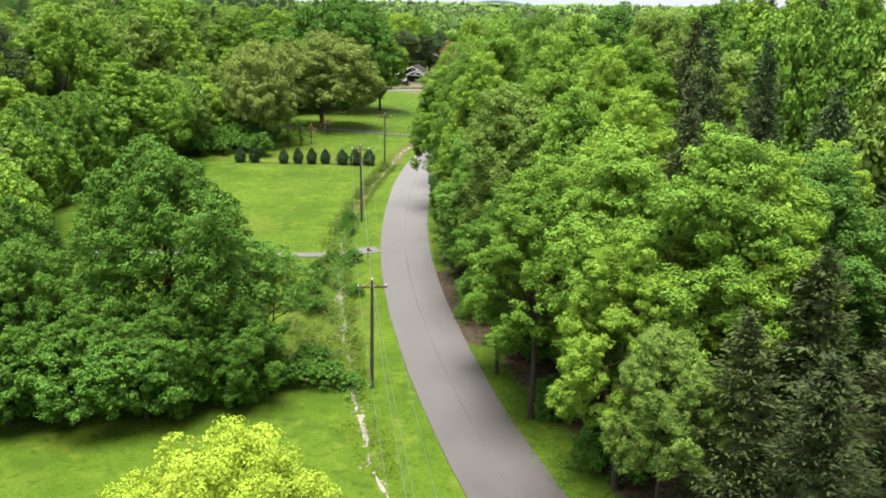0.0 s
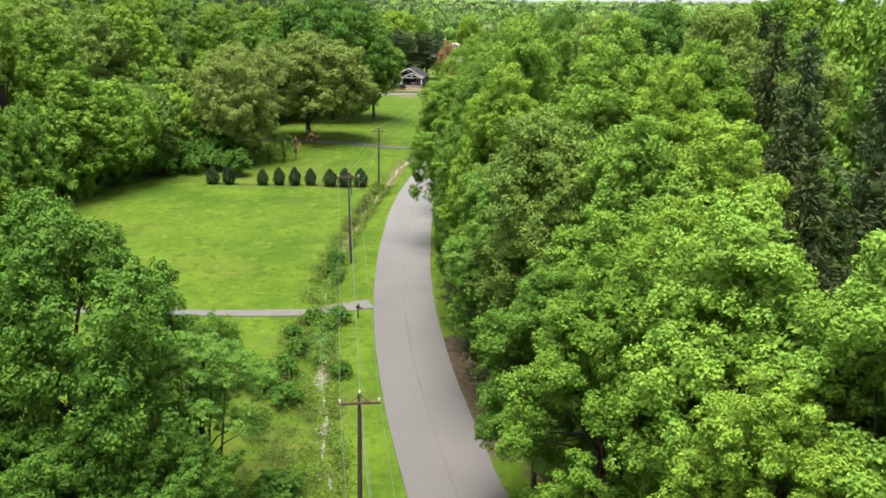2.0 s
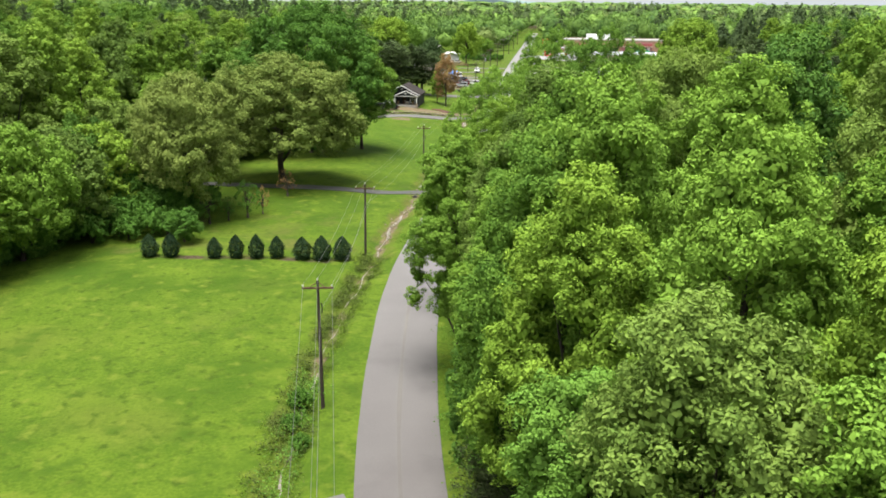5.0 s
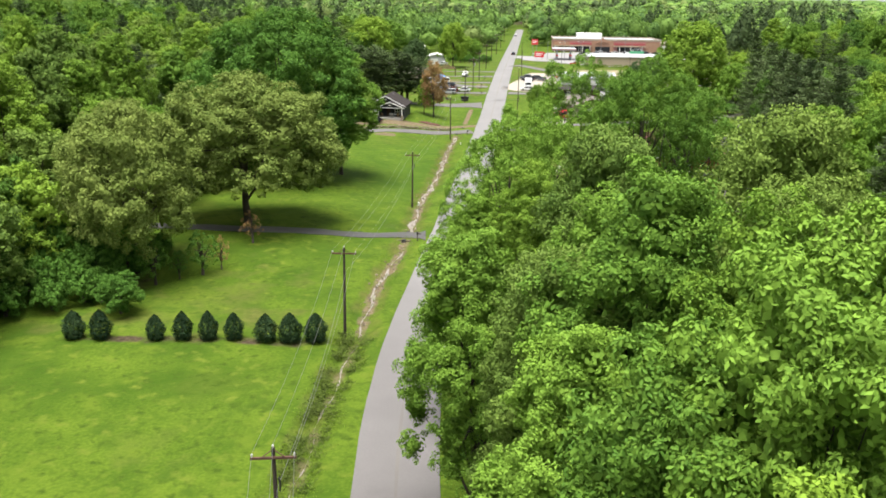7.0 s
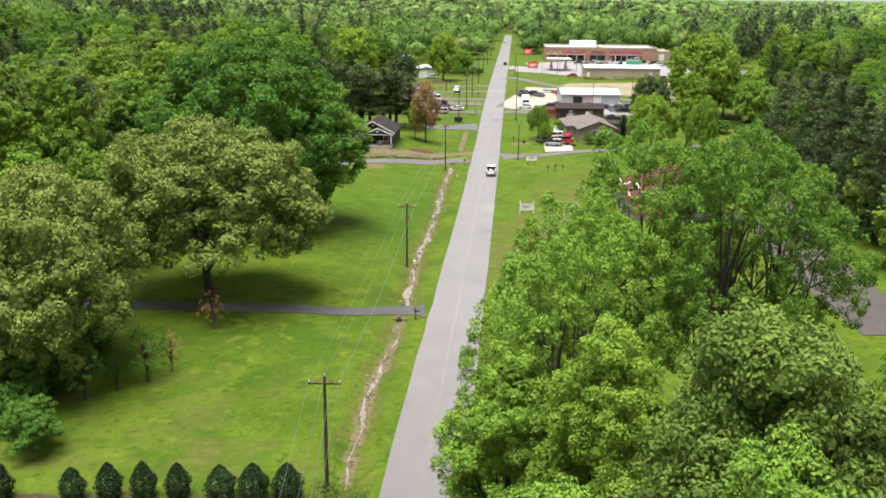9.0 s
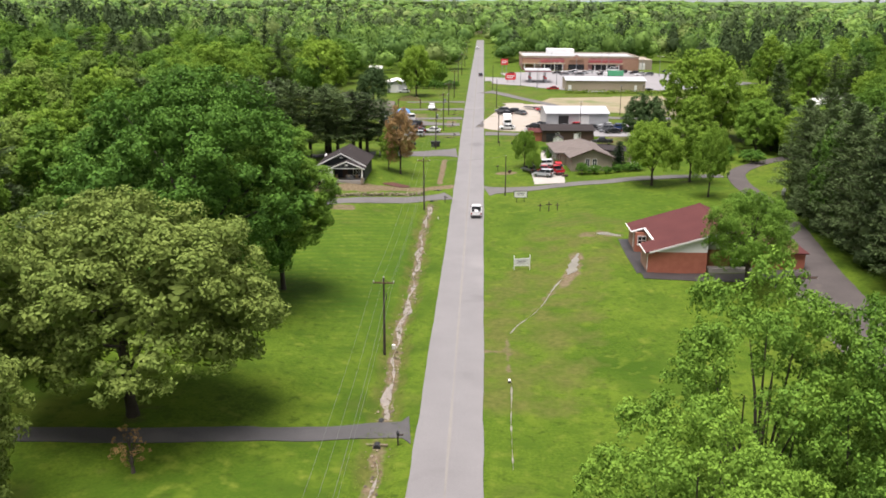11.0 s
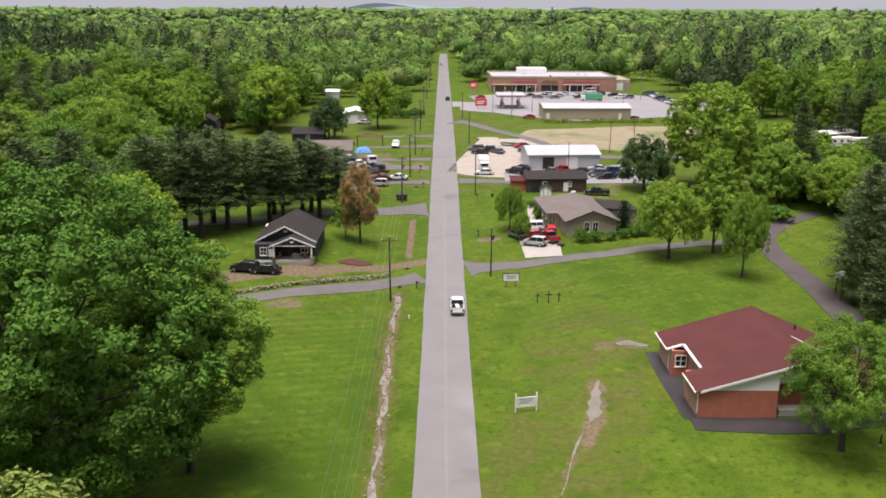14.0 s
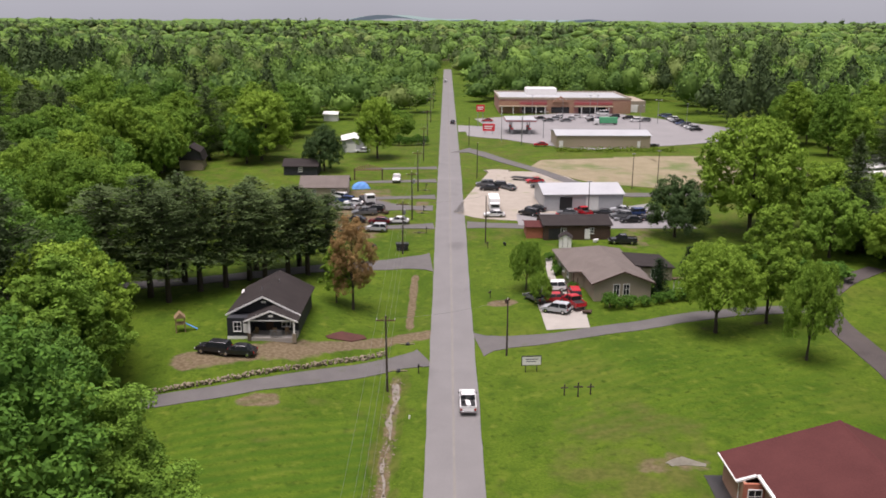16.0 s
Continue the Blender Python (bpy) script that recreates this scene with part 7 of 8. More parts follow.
part("slide", roof_slab([(0.6, -0.25, 1.25), (2.3, -0.25, 0.12), (2.3, 0.25, 0.12), (0.6, 0.25, 1.25)], 0.08), TARP_BLUE, play, "blue plastic slide")

# stone wall: single stones along the drive
STONES = []
SR = np.random.default_rng(3)
for k in range(6):
    bm = bmesh.new()
    bmesh.ops.create_icosphere(bm, subdivisions=1, radius=0.5)
    for v in bm.verts:
        v.co *= SR.uniform(0.75, 1.15)
    me = bpy.data.meshes.new("stone")
    bm.to_mesh(me), bm.free()
    me.materials.append(STONE)
    STONES.append(me)
wall = thing("stone_wall", 0, 0, 0, 0, "low dry wall of rough grey field stones along the drive", "stone wall", kind="structure")
WL = [(-9.2, 287.2), (-15.2, 282.7), (-19.2, 279.2), (-26.8, 274.8), (-34.4, 271.9), (-42, 269.4)]
for (a, b) in zip(WL, WL[1:]):
    n = int(math.dist(a, b) / 0.42)
    for k in range(n):
        f = (k + 0.5) / n
        for row in range(3):
            x, y = a[0] + f * (b[0] - a[0]) + SR.normal(0, 0.08), a[1] + f * (b[1] - a[1]) + SR.normal(0, 0.12)
            ob = part("stone", STONES[SR.integers(6)], None, wall)
            s = SR.uniform(0.32, 0.56)
            ob.matrix_basis = Matrix.LocRotScale((x, y, float(terrain(x, y)) + 0.08 + 0.2 * row), Euler((SR.uniform(0, 6), SR.uniform(0, 0.5), SR.uniform(0, 6))), (s * 1.15, s, s * 0.75))

# ---------------------------------------------------------------- tan house
tz = float(ground(27, 315)) + 0.1
tan = thing("house", 27.3, 306.6, tz, 4, "beige ranch house with a wide taupe shingle roof", "house")
TW, TD = 4.6, 21.0
parts("wall", [(-TW, 0, -0.6, TW, 0.2, 2.6), (-TW - 2.2, 7, -0.6, -TW - 2.0, TD, 2.6), (TW - 0.2, 0.2, -0.6, TW, TD, 2.6), (-TW - 2.0, TD - 0.2, -0.6, TW - 0.2, TD, 2.6), (-TW, 0.2, -0.6, -TW + 0.2, 7.2, 2.6), (-TW - 2.2, 7.0, -0.6, -TW, 7.2, 2.6)], SIDING_BEIGE, tan, "beige lap siding")
part("gable_wall", prism([(-TW, 2.6), (TW, 2.6), (0, 4.3)], 0.0, 0.18), SIDING_BEIGE, tan)
part("roof", roof_slab([(0, -0.6, 4.5), (-TW - 0.6, -0.6, 2.5), (-TW - 0.6, 6.6, 2.5), (-TW - 2.8, 6.6, 2.5), (-TW - 2.8, TD + 0.5, 2.5), (0, TD - 5, 4.5)], 0.16), ROOF_TAUPE, tan, "taupe shingle roof slope")
part("roof", roof_slab([(0, -0.6, 4.5), (0, TD - 5, 4.5), (TW + 0.6, TD + 0.5, 2.5), (TW + 0.6, -0.6, 2.5)], 0.16), ROOF_TAUPE, tan, "taupe shingle roof slope")
part("roof", roof_slab([(0, TD - 5, 4.5), (-TW - 2.8, TD + 0.5, 2.5), (TW + 0.6, TD + 0.5, 2.5)], 0.16), ROOF_TAUPE, tan)
for s in (-1, 1):
    part("barge_board", roof_slab([(0, -0.66, 4.52), (s * (TW + 0.62), -0.66, 2.52), (s * (TW + 0.62), -0.6, 2.52), (0, -0.6, 4.52)][:: s], 0.2), WOOD_BROWN, tan, "brown barge board")
for x in (-1.0, 0.6):
    pane_window(tan, x, 0, 0.5, 0.9, 1.7, bars=1)
for y in (9.5, 13, 16.5):
    pane_window(tan, -TW - 2.2, y, 0.8, 1.2, 1.2, "-x")
parts("porch_post", [(-TW - 2.1, 6.0, 0, -TW - 1.95, 6.15, 2.5), (-TW - 2.1, 3.0, 0, -TW - 1.95, 3.15, 2.5)], WOOD_BROWN, tan)
part("annex_wall", boxes((TW, 9.0, -0.6, TW + 6.5, 17, 2.3)), SIDING_BEIGE, tan)
part("annex_roof", roof_slab([(TW - 0.1, 8.6, 2.9), (TW + 6.9, 8.6, 2.35), (TW + 6.9, 17.4, 2.35), (TW - 0.1, 17.4, 2.9)], 0.16), ROOF_GREY, tan, "dark low-pitched annex roof")
pane_window(tan, TW + 3.5, 9.0, 0.6, 1.4, 1.4, bars=2)
arb = thing("garden_arbour", 37.6, 311.5, float(terrain(37.6, 311.5)), 0, "white latticed garden arbour with a dark top", "arbour")
for sx in (-0.8, 0, 0.8):
    part("post", boxes((sx - 0.06, -0.06, -0.2, sx + 0.06, 0.06, 1.9)), WHITE, arb)
parts("rail", [(-0.86, -0.05, 0.2, 0.86, 0.05, 0.3), (-0.86, -0.05, 1.7, 0.86, 0.05, 1.8)], WHITE, arb)
part("top", boxes((-1.1, -0.5, 1.9, 1.1, 0.5, 2.02), bevel=0.02), WOOD_BROWN, arb)
for x, y, s in ((18.9, 321, 1.3), (19.2, 325, 1.0), (20.4, 312.6, 1.1), (20.8, 316, 1.2), (18.4, 329, 1.2), (30.5, 304.4, 1.3), (33, 305.4, 1.4), (35.4, 306.4, 1.4)):
    plant("bush", x, y, 1.3 * s, 1.0 * s, group="shrubs round the tan house", label="dark clipped shrub against the tan house", category="shrub")
shed = thing("garden_shed", 22.4, 338, float(terrain(22.4, 338)), -8, "small white wooden garden shed with a grey roof", "shed")
part("wall", boxes((-1.2, -1.3, -0.2, 1.2, 1.3, 1.9)), WHITE, shed)
part("gable_wall", prism([(-1.2, 1.9), (1.2, 1.9), (0, 2.6)], -1.3, 1.3), WHITE, shed)
for s in (-1, 1):
    part("roof", roof_slab([(0, -1.5, 2.75), (s * 1.4, -1.5, 1.85), (s * 1.4, 1.5, 1.85), (0, 1.5, 2.75)][:: s], 0.08), ROOF_GREY, shed)
part("door", boxes((-0.45, -1.36, 0, 0.45, -1.3, 1.7)), WHITE, shed)
parts("door_trim", [(-0.52, -1.37, 0, -0.45, -1.3, 1.78), (0.45, -1.37, 0, 0.52, -1.3, 1.78)], WOOD_BROWN, shed)

# ---------------------------------------------------------------- sheds, yards and stores beyond


def barn(name, x, y, turn, w, d, h, rise, wall_mat, roof_mat, label, doors=(), category="building", ridge="x", windows=0):
    """A gabled shed with its front on -y; the ridge runs along x or y."""
    ob = thing(name, x, y, float(terrain(x, y + d / 2)) + 0.05, turn, label, category)
    parts("wall", [(-w / 2, 0, -1.2, w / 2, 0.2, h), (-w / 2, d - 0.2, -1.2, w / 2, d, h), (-w / 2, 0.2, -1.2, -w / 2 + 0.2, d - 0.2, h), (w / 2 - 0.2, 0.2, -1.2, w / 2, d - 0.2, h)], wall_mat, ob)
    if ridge == "x":
        for s, name2 in ((-w / 2, "gable_wall"), (w / 2 - 0.2, "gable_wall")):
            part(name2, prism([(0, h), (d, h), (d / 2, h + rise)], s, s + 0.2, axis="x"), wall_mat, ob)
        part("roof", roof_slab([(-w / 2 - 0.4, -0.4, h - 0.05), (w / 2 + 0.4, -0.4, h - 0.05), (w / 2 + 0.4, d / 2, h + rise + 0.14), (-w / 2 - 0.4, d / 2, h + rise + 0.14)], 0.14), roof_mat, ob)
        part("roof", roof_slab([(-w / 2 - 0.4, d / 2, h + rise + 0.14), (w / 2 + 0.4, d / 2, h + rise + 0.14), (w / 2 + 0.4, d + 0.4, h - 0.05), (-w / 2 - 0.4, d + 0.4, h - 0.05)], 0.14), roof_mat, ob)
    else:
        for s in (0, d - 0.2):
            part("gable_wall", prism([(-w / 2, h), (w / 2, h), (0, h + rise)], s, s + 0.2), wall_mat, ob)
        for s in (-1, 1):
            part("roof", roof_slab([(0, -0.4, h + rise + 0.14), (s * (w / 2 + 0.4), -0.4, h - 0.05), (s * (w / 2 + 0.4), d + 0.4, h - 0.05), (0, d + 0.4, h + rise + 0.14)][:: s], 0.14), roof_mat, ob)
    for a, b, top, mat in doors:
        part("door", boxes((a, -0.06, -0.05, b, 0.0, top)), mat, ob)
    for k in range(windows):
        pane_window(ob, -w / 2 + w * (k + 0.7) / (windows + 0.4), 0, h * 0.4, 0.9, 1.0)
    return ob


barn("brown_workshop", 25.4, 342.5, 3, 13.5, 9.5, 2.9, 0.9, WOOD_BROWN, ROOF_GREY, "long dark brown board workshop with a low roof", doors=((-5.8, -3.0, 2.1, BLACK), (1.5, 2.6, 2.0, WHITE)), windows=2)
porch = barn("porch_shed", 17.0, 343.5, 0, 3.4, 5.5, 2.3, 0.5, BRICK_RED, ROOF_MAROON, "small red-roofed lean-to beside the brown workshop")
barn("metal_shed", 30.2, 365.5, 4, 18.0, 13.0, 3.6, 1.3, METAL_WHITE, METAL_WHITE, "large white metal shed with a pale low roof", doors=((-5.5, -2.6, 2.9, BLACK), (0.5, 3.4, 3.0, LAMP_CLEAR)))
barn("long_store", 50.2, 452.5, 1, 30.5, 14.0, 4.0, 0.9, METAL_TAN, METAL_WHITE, "long tan metal building with a white roof", doors=((-14.4, -13.2, 2.2, WHITE), (11, 12, 2.2, WHITE)))
barn("grey_house", -30.0, 375, 2, 11.0, 9.0, 2.7, 1.9, SIDING_BEIGE, ROOF_TAUPE, "low house with a worn pale grey roof behind the pines", category="house", windows=2)
barn("white_garage", -29.6, 440, 6, 7.5, 13.0, 3.6, 0.8, METAL_WHITE, WHITE, "white block garage with a flat pale roof", doors=((-2.5, 0.6, 2.7, LAMP_CLEAR),), ridge="y")
barn("white_shed", -47.8, 522, 0, 5.5, 5.0, 2.8, 0.8, WHITE, WHITE, "small white shed on the far lawn", category="shed")
barn("far_house", -40, 402, 0, 9, 7, 2.4, 1.4, SIDING_DARK, ROOF_GREY, "low dark-roofed house on the lawn", category="house", windows=1)
barn("mobile_home", 117, 404, 25, 13, 5, 2.8, 0.6, METAL_WHITE, LAMP_CLEAR, "pale mobile home among the eastern trees", category="house", windows=3)
barn("mobile_home", 126, 418, 15, 12, 5, 2.8, 0.6, METAL_WHITE, LAMP_CLEAR, "pale mobile home among the eastern trees", category="house", windows=2)
barn("white_trailer", -57.5, 184.6, 78, 6, 2.6, 2.2, 0.3, WHITE, WHITE, "white trailer half hidden under the oaks", category="trailer")
gz = barn("gambrel_barn", -71, 408, 9, 6.2, 9.0, 2.8, 0.2, STONE, ROOF_GREY, "old gambrel barn with a dark loft on stone walls", category="barn", ridge="y")
part("loft_wall", prism([(-3.1, 2.7), (3.1, 2.7), (2.5, 4.8), (0, 6.3), (-2.5, 4.8)], -0.05, 9.0), BLACK, gz, "black boarded loft gable")
for s in (-1, 1):
    part("gambrel_roof", roof_slab([(s * 2.6, -0.5, 4.95), (s * 3.4, -0.5, 2.6), (s * 3.4, 9.3, 2.6), (s * 2.6, 9.3, 4.95)][:: s], 0.1), ROOF_GREY, gz)
    part("gambrel_roof", roof_slab([(0, -0.5, 6.45), (s * 2.6, -0.5, 4.95), (s * 2.6, 9.3, 4.95), (0, 9.3, 6.45)][:: s], 0.1), ROOF_GREY, gz)

# supermarket with its raised centre and awnings
sz = float(terrain(50, 560)) + 0.1
store = thing("supermarket", 50.5, 556, sz, 0, "wide red-brown supermarket with white parapet bands", "shop")
part("wall", boxes((-28, 0, -1, 30, 40, 6.0)), STORE_RED, store, "red-brown block facade")
parts("parapet", [(-28.3, -0.3, 6.0, 30.3, 0.4, 6.9), (-28.3, 39.6, 6.0, 30.3, 40.3, 6.9), (-28.3, 0.4, 6.0, -27.6, 39.6, 6.9), (29.6, 0.4, 6.0, 30.3, 39.6, 6.9)], SIDING_BEIGE, store, "pale parapet band")
part("flat_roof", boxes((-27.6, 0.4, 6.0, 29.6, 39.6, 6.3)), METAL_WHITE, store, "pale flat roof")
part("roof_room", boxes((-14, 22, 6.3, 0, 34, 9.2), bevel=0.05), WHITE, store, "white raised roof room")
for a, b, top in ((-28.1, -19, 5.4), (-7, 5, 6.4), (22, 30.1, 5.6)):
    part("pale_bay", boxes((a, -0.25, -0.5, b, 0, top)), BRICK_TAN, store, "tan brick bay")
for a, b in ((-19, -7), (5, 22)):
    part("red_band", boxes((a, -0.35, 3.8, b, 0, 4.8)), DULL_RED, store, "red fascia band")
for a, b in ((-28.3, -7), (5, 22)):
    part("awning", boxes((a, -3.0, 3.0, b, 0, 3.3)), METAL_TAN, store, "pale flat awning")
for x in (-27, -22, -17, -12, -8, 8, 14, 20):
    part("awning_post", boxes((x - 0.15, -2.9, -0.5, x + 0.15, -2.6, 3.0)), WHITE, store)
for a, b in ((-18, -8), (-5, 3), (7, 19)):
    part("shop_window", boxes((a, -0.3, 0.1, b, -0.252, 2.8)), GLASS_DARK, store, "dark shop glazing")
part("entrance_gable", prism([(-4.5, 5.0), (2.5, 5.0), (-1, 7.6)], -0.9, -0.26), BRICK_TAN, store)
part("side_wing", boxes((30, 6, -1, 38, 34, 5.0)), SIDING_BEIGE, store, "pale side wing")
part("loading_door", boxes((31.5, 5.9, 0, 34.5, 6.0, 3.4)), WHITE, store)
# fuel canopy
fz = float(terrain(26, 490)) + 0.15
fuel = thing("fuel_canopy", 26, 490, fz, 0, "white fuel station canopy with a red stripe", "canopy")
part("roof", boxes((-5.5, -7, 4.4, 5.5, 7, 5.2), bevel=0.05), METAL_WHITE, fuel)
parts("stripe", [(-5.56, -7.06, 4.65, 5.56, -7.005, 4.95), (-5.56, -7.0, 4.65, -5.505, 7.0, 4.95)], DULL_RED, fuel, "red fascia stripe")
for x in (-3.2, 3.2):
    for y in (-4.5, 4.5):
        part("column", boxes((x - 0.2, y - 0.2, -0.3, x + 0.2, y + 0.2, 4.4)), METAL_WHITE, fuel)
        pump = thing("fuel_pump", 26 + x, 490 + y - 1.2, fz, 0, "red and grey fuel pump under the canopy", "fuel pump", "fuel pumps")
        part("body", boxes((-0.45, -0.3, 0, 0.45, 0.3, 1.7), bevel=0.03), GALV, pump)
        part("head", boxes((-0.5, -0.34, 1.7, 0.5, 0.34, 2.2), bevel=0.03), SIGN_RED, pump)
for x, y, h, w in ((14.4, 484.5, 3.8, 4.4), (12.2, 506, 8.5, 3.2)):
    sg = thing("shop_sign", x, y, float(terrain(x, y)), 0, "red shop sign panel with plain pale bars on posts", "sign", "shop signs")
    pn = part("panel", boxes((-w / 2, -0.15, h - 2.6, w / 2, 0.15, h), bevel=0.03), SIGN_RED, sg)
    for k in range(2):
        part("text_bar", boxes((-w * 0.36, -0.17, h - 1.1 - 0.7 * k, w * (0.36 - 0.12 * k), -0.152, h - 0.75 - 0.7 * k)), WHITE, pn)
    for s in (-0.3, 0.3):
        part("post", boxes((s * w - 0.1, -0.08, -0.3, s * w + 0.1, 0.08, h - 2.6)), GALV, sg)
# lorries and yard clutter
def lorry(x, y, turn, cab, box_mat, label, bed=True, length=5.0):
    ob = thing("box_truck", x, y, float(terrain(x, y)) + 0.1, turn, label, "truck")
    part("chassis", boxes((-0.5, -length / 2, 0.55, 0.5, length / 2 + 2, 0.8)), BLACK, ob)
    cabin = part("cab", boxes((-1.05, length / 2 + 0.2, 0.55, 1.05, length / 2 + 2.0, 2.4), bevel=0.12), PAINTS[cab], ob)
    part("windscreen", boxes((-0.92, length / 2 + 1.98, 1.5, 0.92, length / 2 + 2.03, 2.2)), GLASS_DARK, cabin, "dark windscreen")
    part("cargo_box" if bed else "flat_bed", boxes((-1.15, -length / 2, 0.85, 1.15, length / 2, 3.1 if bed else 1.0), bevel=0.03), box_mat, ob)
    for sx in (-1, 1):
        for yy in (-length / 2 + 0.8, length / 2 + 1.1):
            tyre, rim = wheel_meshes(0.45, 0.28)
            w = part("tyre", tyre, None, ob)
            w.location = (sx * 0.95, yy, 0.45)
            part("rim", rim, None, w)
    return ob


lorry(9.9, 366, 180, "white", WHITE, "white box truck parked beside the yard", length=6.5)
lorry(-19.8, 373, 200, "white", BLACK, "white flatbed tow truck in the cluttered yard", bed=False)
lorry(63, 514, 90, "white", PAINTS["green"], "white truck with a green trailer in the lot", length=7)
tr = thing("flat_trailer", 19.2, 397, float(terrain(19.2, 397)) + 0.1, 70, "dark flat trailer standing on the gravel", "trailer")
part("deck", boxes((-1.1, -3, 0.6, 1.1, 3, 0.8), bevel=0.02), BLACK, tr)
for sx in (-1, 1):
    tyre, rim = wheel_meshes(0.36, 0.24)
    w = part("tyre", tyre, None, tr)
    w.location = (sx * 1.1, -0.6, 0.36)
    part("rim", rim, None, w)
tarp = thing("tarpaulin", -22.4, 387, float(terrain(-22.4, 387)), 15, "crumpled blue tarpaulin over a heap in the yard", "tarpaulin")
bm = bmesh.new()
bmesh.ops.create_grid(bm, x_segments=10, y_segments=8, size=1.0)
for v in bm.verts:
    rr = max(abs(v.co.x), abs(v.co.y))
    v.co = Vector((v.co.x * 2.2, v.co.y * 1.5, 1.5 * (1 - rr ** 3) + 0.18 * math.sin(v.co.x * 9) * math.cos(v.co.y * 8)))
part("sheet", bm, TARP_BLUE, tarp)
dump = thing("dumpster", -9.4, 335.6, float(terrain(-9.4, 335.6)), 5, "dark green-black steel dumpster on the verge", "dumpster")
part("body", prism([(-1.0, 0.15), (1.0, 0.15), (1.25, 1.3), (-1.25, 1.3)], -0.8, 0.8), BLACK, dump)
for s in (-0.62, 0.62):
    part("lid", boxes((s - 0.6, -0.85, 1.3, s + 0.6, 0.85, 1.38), bevel=0.02), BLACK, dump)
arch = thing("timber_arch", -21.3, 396.6, float(terrain(-21.3, 396.6)), 4, "weathered timber gateway with a serrated top", "gate")
for s in (-3.6, 3.6):
    part("post", boxes((s - 0.16, -0.16, -0.3, s + 0.16, 0.16, 3.0)), WOOD_BROWN, arch)
part("beam", boxes((-3.8, -0.12, 2.5, 3.8, 0.12, 2.8)), WOOD_TAN, arch)
for k in range(11):
    part("slat", boxes((-3.3 + 0.62 * k, -0.1, 2.8, -2.95 + 0.62 * k, 0.1, 3.3 + 0.9 * (1 - abs(k - 5) / 5.5))), WOOD_TAN, arch)
for x, y, w, d, h, mat, text in ((-20.6, 376.5, 1.6, 1.2, 1.1, WOOD_TAN, "stack of weathered pallets in the yard"), (-14.2, 361.6, 1.8, 0.9, 0.8, WOOD_BROWN, "dark timber heap in the yard"), (-25.6, 380, 1.4, 1.0, 1.5, WHITE, "white chest freezer in the yard"),
                             (36, 357, 1.5, 1.0, 0.9, GALV, "grey scrap bin beside the metal shed"), (41, 365, 1.8, 1.2, 1.2, BLACK, "black scrap heap beside the metal shed"), (24, 361, 1.2, 0.9, 0.9, SIGN_RED, "red tool chest before the metal shed"), (21, 301.4, 1.9, 1.0, 0.6, WOOD_BROWN, "brown log pile beside the concrete apron"),
                             (28.6, 340.6, 1.2, 0.8, 0.9, WHITE, "white drum heap behind the tan house"), (9.0, 308.5, 0.9, 0.6, 0.9, WOOD_BROWN, "small brown kiosk on the verge"), (67, 456, 7, 2, 1.2, BLACK, "row of black bins beside the long store"), (10.5, 338.4, 0.6, 0.5, 1.0, BLACK, "black bin at the road"), (-15.2, 336.5, 1.2, 0.8, 0.9, BLACK, "dark garden heap by the side street")):
    ob = thing("yard_clutter", x, y, float(terrain(x, y)) + 0.05, (x * 31) % 40, text, "clutter")
    crng = random.Random(int(x * 10))
    for k in range(5):
        a, b = crng.uniform(-w / 2, w * 0.15), crng.uniform(-d / 2, d * 0.1)
        piece = bmesh.new()
        bmesh.ops.create_cube(piece, size=1.0, matrix=Matrix.LocRotScale((a + w * 0.2, b + d * 0.2, h * (0.25 + 0.1 * k)), Euler((0, 0, crng.uniform(-0.3, 0.3))), (w * 0.55, d * 0.6, h * 0.35)))
        bmesh.ops.bevel(piece, geom=piece.edges[:], offset=0.03, segments=1, affect="EDGES")
        part("piece", piece, mat, ob)

# ---------------------------------------------------------------- verge weeds and ditch stones


def scatter(name, mat, spots, size, label, per=9, tall=0.5):
    rng = np.random.default_rng(len(spots))
    P, S = [], []
    for x, y, s in spots:
        q = rng.normal(size=(per, 3)) * (0.42 * s, 0.42 * s, 0)
        q[:, 2] = rng.uniform(0.05, tall * s, per)
        P.append(q + (x, y, float(terrain(x, y))))
        S.append(np.full(per, size * (0.6 + 0.4 * s)))
    P, S = np.concatenate(P), np.concatenate(S)
    v, f = cards(rng, P, unit(rng.normal(size=P.shape) * 0.7 + (0, 0, 1.2)), S, narrow=0.5)
    tagged(part(name, raw_mesh(name, v, f), mat), label, "weeds", kind="stuff")


WR = np.random.default_rng(21)
spots = []
for y in np.arange(30, 150, 0.2):
    n = (1.5 if y < 100 else 1.0) * (0.55 + 0.75 * math.sin(y * 0.37) * math.sin(y * 0.83 + 1))
    for _ in range(int(n + WR.uniform())):
        off = WR.normal(0, 0.9)
        spots.append((float(ditch(y)) + (off if abs(off) > 0.4 or y > 95 else off + 0.9), y + WR.uniform(-0.2, 0.2), WR.uniform(0.4, 1.4)))
scatter("ditch_weeds", WEED, spots, 0.15, "rank green weeds along the ditch banks", per=30, tall=0.6)
spots = []
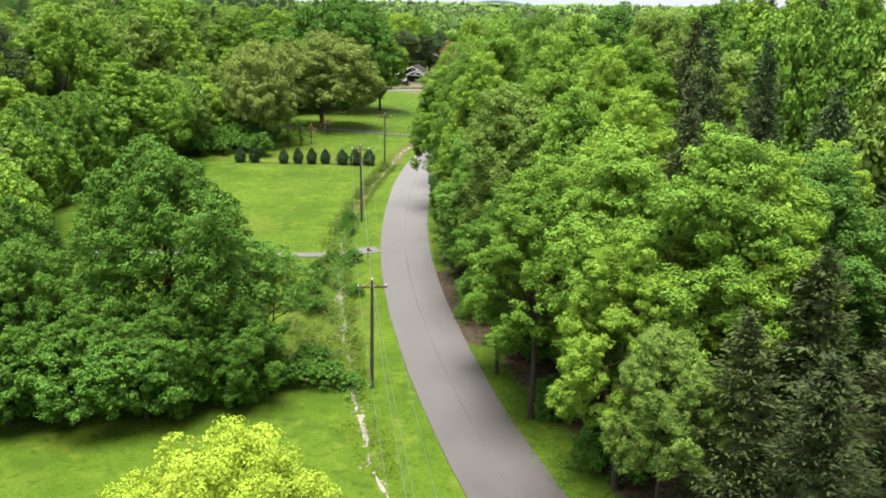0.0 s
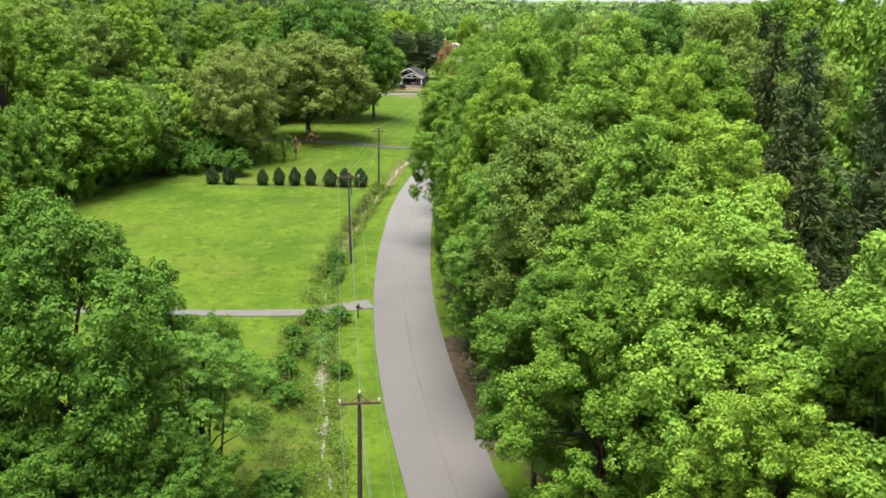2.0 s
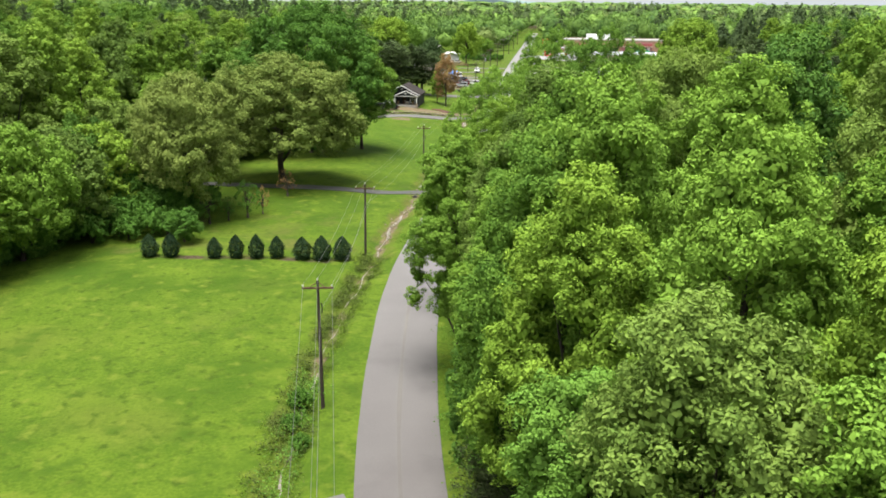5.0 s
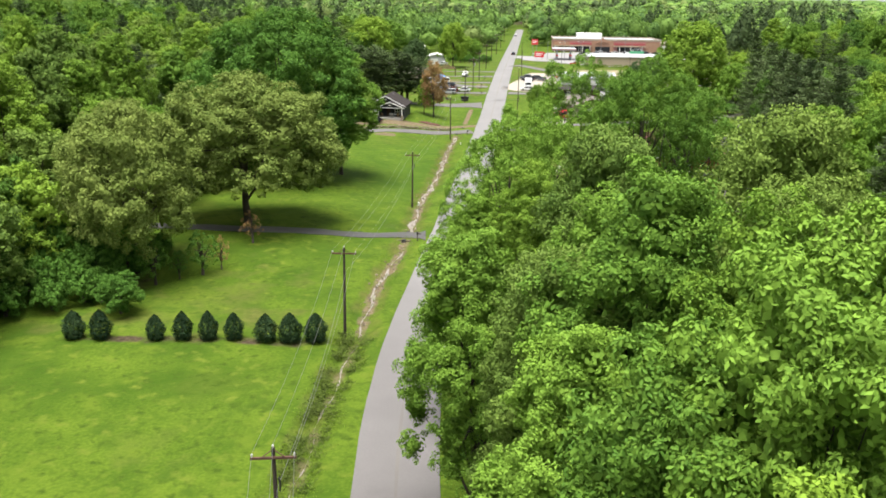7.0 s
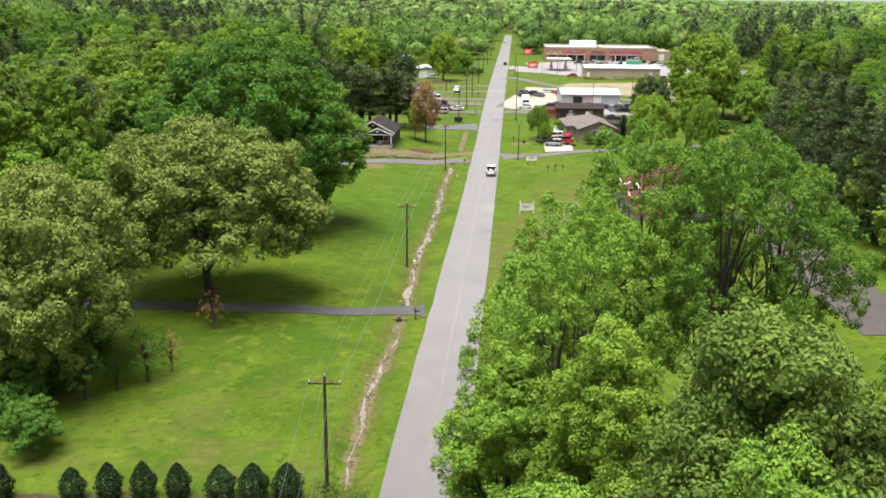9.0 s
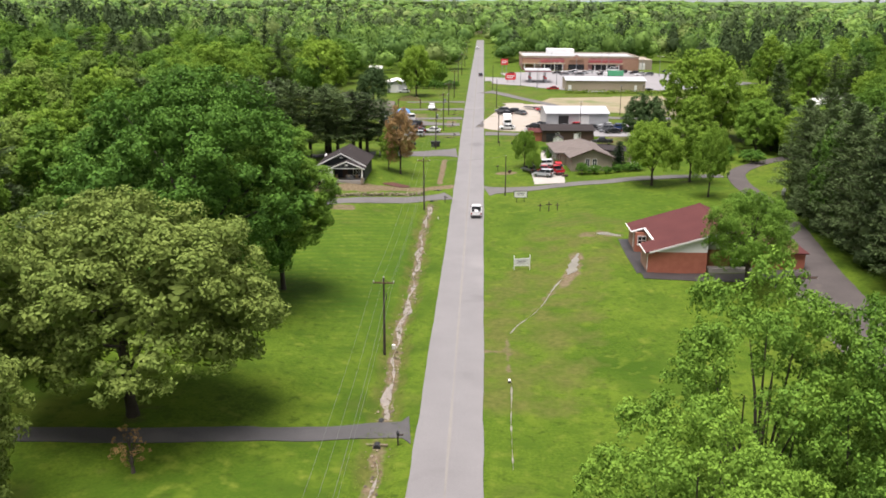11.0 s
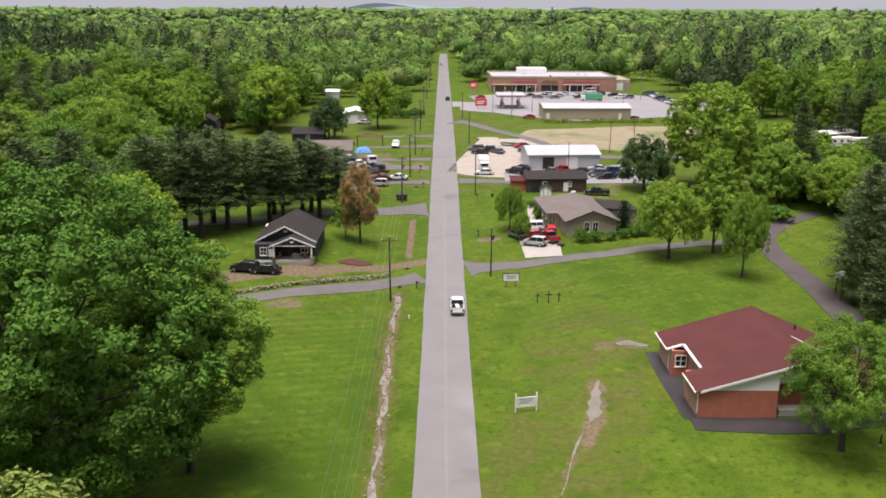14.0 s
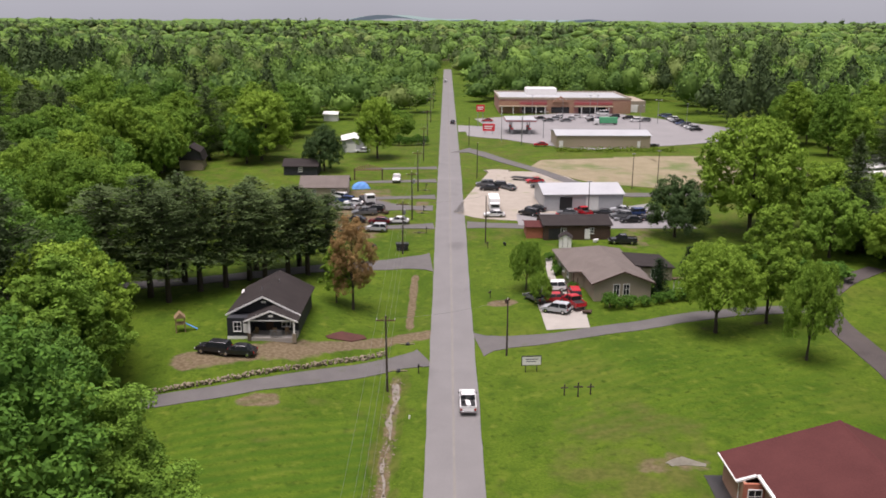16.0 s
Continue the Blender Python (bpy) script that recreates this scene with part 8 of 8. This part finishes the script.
for y in np.r_[WR.uniform(63, 93.5, 420), WR.uniform(98, 116, 130), WR.uniform(116, 150, 330)]:
    reach = float(np.interp(y, [63, 70, 82, 93, 98, 112, 120], [5.5, 5.5, 4.2, 2.6, 1.8, 1.5, 1.0]))
    off = 0.45 + reach * WR.uniform()
    if math.sin(y * 1.1 + off) * math.sin(off * 2.1 + 0.5 * y) > -0.2:
        spots.append((float(ditch(y)) - off, y, WR.uniform(0.5, 1.3)))
    if WR.uniform() < 0.3:
        spots.append((float(ditch(y)) + 0.5 + abs(WR.normal(0, 0.5)), y, WR.uniform(0.4, 0.9)))
scatter("ditch_brush", BRUSH, spots, 0.17, "rough olive-brown brush on the ditch bank", per=26, tall=0.75)
spots = [(x - 0.8 * WR.uniform(), y, 0.7 * s) for x, y, s in spots if WR.uniform() < 0.33]
scatter("ditch_weeds", WEED, spots, 0.18, "light green seedlings among the brush", per=22, tall=0.9)
spots = [(float(ditch(y)) + WR.normal(0, 0.6), y, WR.uniform(0.6, 1.6)) for y in np.r_[WR.uniform(84, 94, 45), WR.uniform(98, 116, 40), WR.uniform(56, 80, 20)]]
scatter("ditch_brush", LEAF_DEEP, spots, 0.18, "dark low brush along the ditch", per=50, tall=1.1)
spots = [(float(ditch(y)) + WR.normal(0, 1.1), y, WR.uniform(0.3, 0.8)) for y in WR.uniform(150, 282, 420)]
scatter("ditch_weeds", WEED, spots, 0.14, "sparse yellow-green weeds in the ditch", per=12, tall=0.3)
spots = []
for y in np.r_[np.arange(36, 62, 0.3), np.arange(93, 165, 0.3)]:
    spots.append((float(centre(y)) + HALF + abs(WR.normal(1.4, 0.9)) + 0.25, y, WR.uniform(0.4, 1.1)))
scatter("verge_weeds", LEAF_MID, spots, 0.16, "tall green grass along the wood's foot", per=22, tall=0.5)
verts, faces, base = [], [], 0
for y in np.r_[WR.uniform(150, 186, 120), WR.uniform(191, 280, 420), WR.uniform(44, 92, 120)]:
    s = WR.uniform(0.05, 0.2)
    c = np.array([float(ditch(y)) + WR.normal(0, 0.45), y, 0])
    c[2] = float(terrain(c[0], y)) + s * 0.4
    v = np.array([(1, 0, 0), (0.2, 0.9, 0), (-0.9, 0.3, 0), (-0.4, -0.8, 0), (0.5, -0.8, 0), (0.1, 0, 0.7), (0, 0, -0.6)]) * s * WR.uniform(0.7, 1.3, (7, 1)) + c
    verts.append(v)
    faces += [(base + i, base + (i + 1) % 5, base + 5) for i in range(5)] + [(base + (i + 1) % 5, base + i, base + 6) for i in range(5)]
    base += 7
tagged(part("ditch_stones", raw_mesh("ditch_stones", np.concatenate(verts), faces), STONE), "loose grey stones in the ditch bottom", "stones", kind="stuff")
spots = [(WR.uniform(34, 72), 446 + WR.normal(0, 1.6), WR.uniform(0.8, 2.2)) for _ in range(170)]
scatter("weedy_strip", WEED, spots, 0.5, "rank green weeds below the long store", per=9, tall=0.6)
for x, y in ((24, 458), (33, 474), (46, 522), (72, 498), (84, 520), (60, 540)):
    lamp = thing("lot_lamp", x, y, float(terrain(x, y)), 0, "tall pale lamp post in the parking lot", "street lamp", "lamps of the parking lot")
    part("post", round_bar([(0, 0, -0.4), (0, 0, 9.4)], [0.14, 0.09], 8), GALV, lamp)
    part("arm", boxes((-1.1, -0.05, 9.3, 1.1, 0.05, 9.4)), GALV, lamp)
    for s in (-1, 1):
        part("lamp_head", boxes((s * 1.1 - 0.3, -0.16, 9.25, s * 1.1 + 0.3, 0.16, 9.42), bevel=0.03), WHITE, lamp)
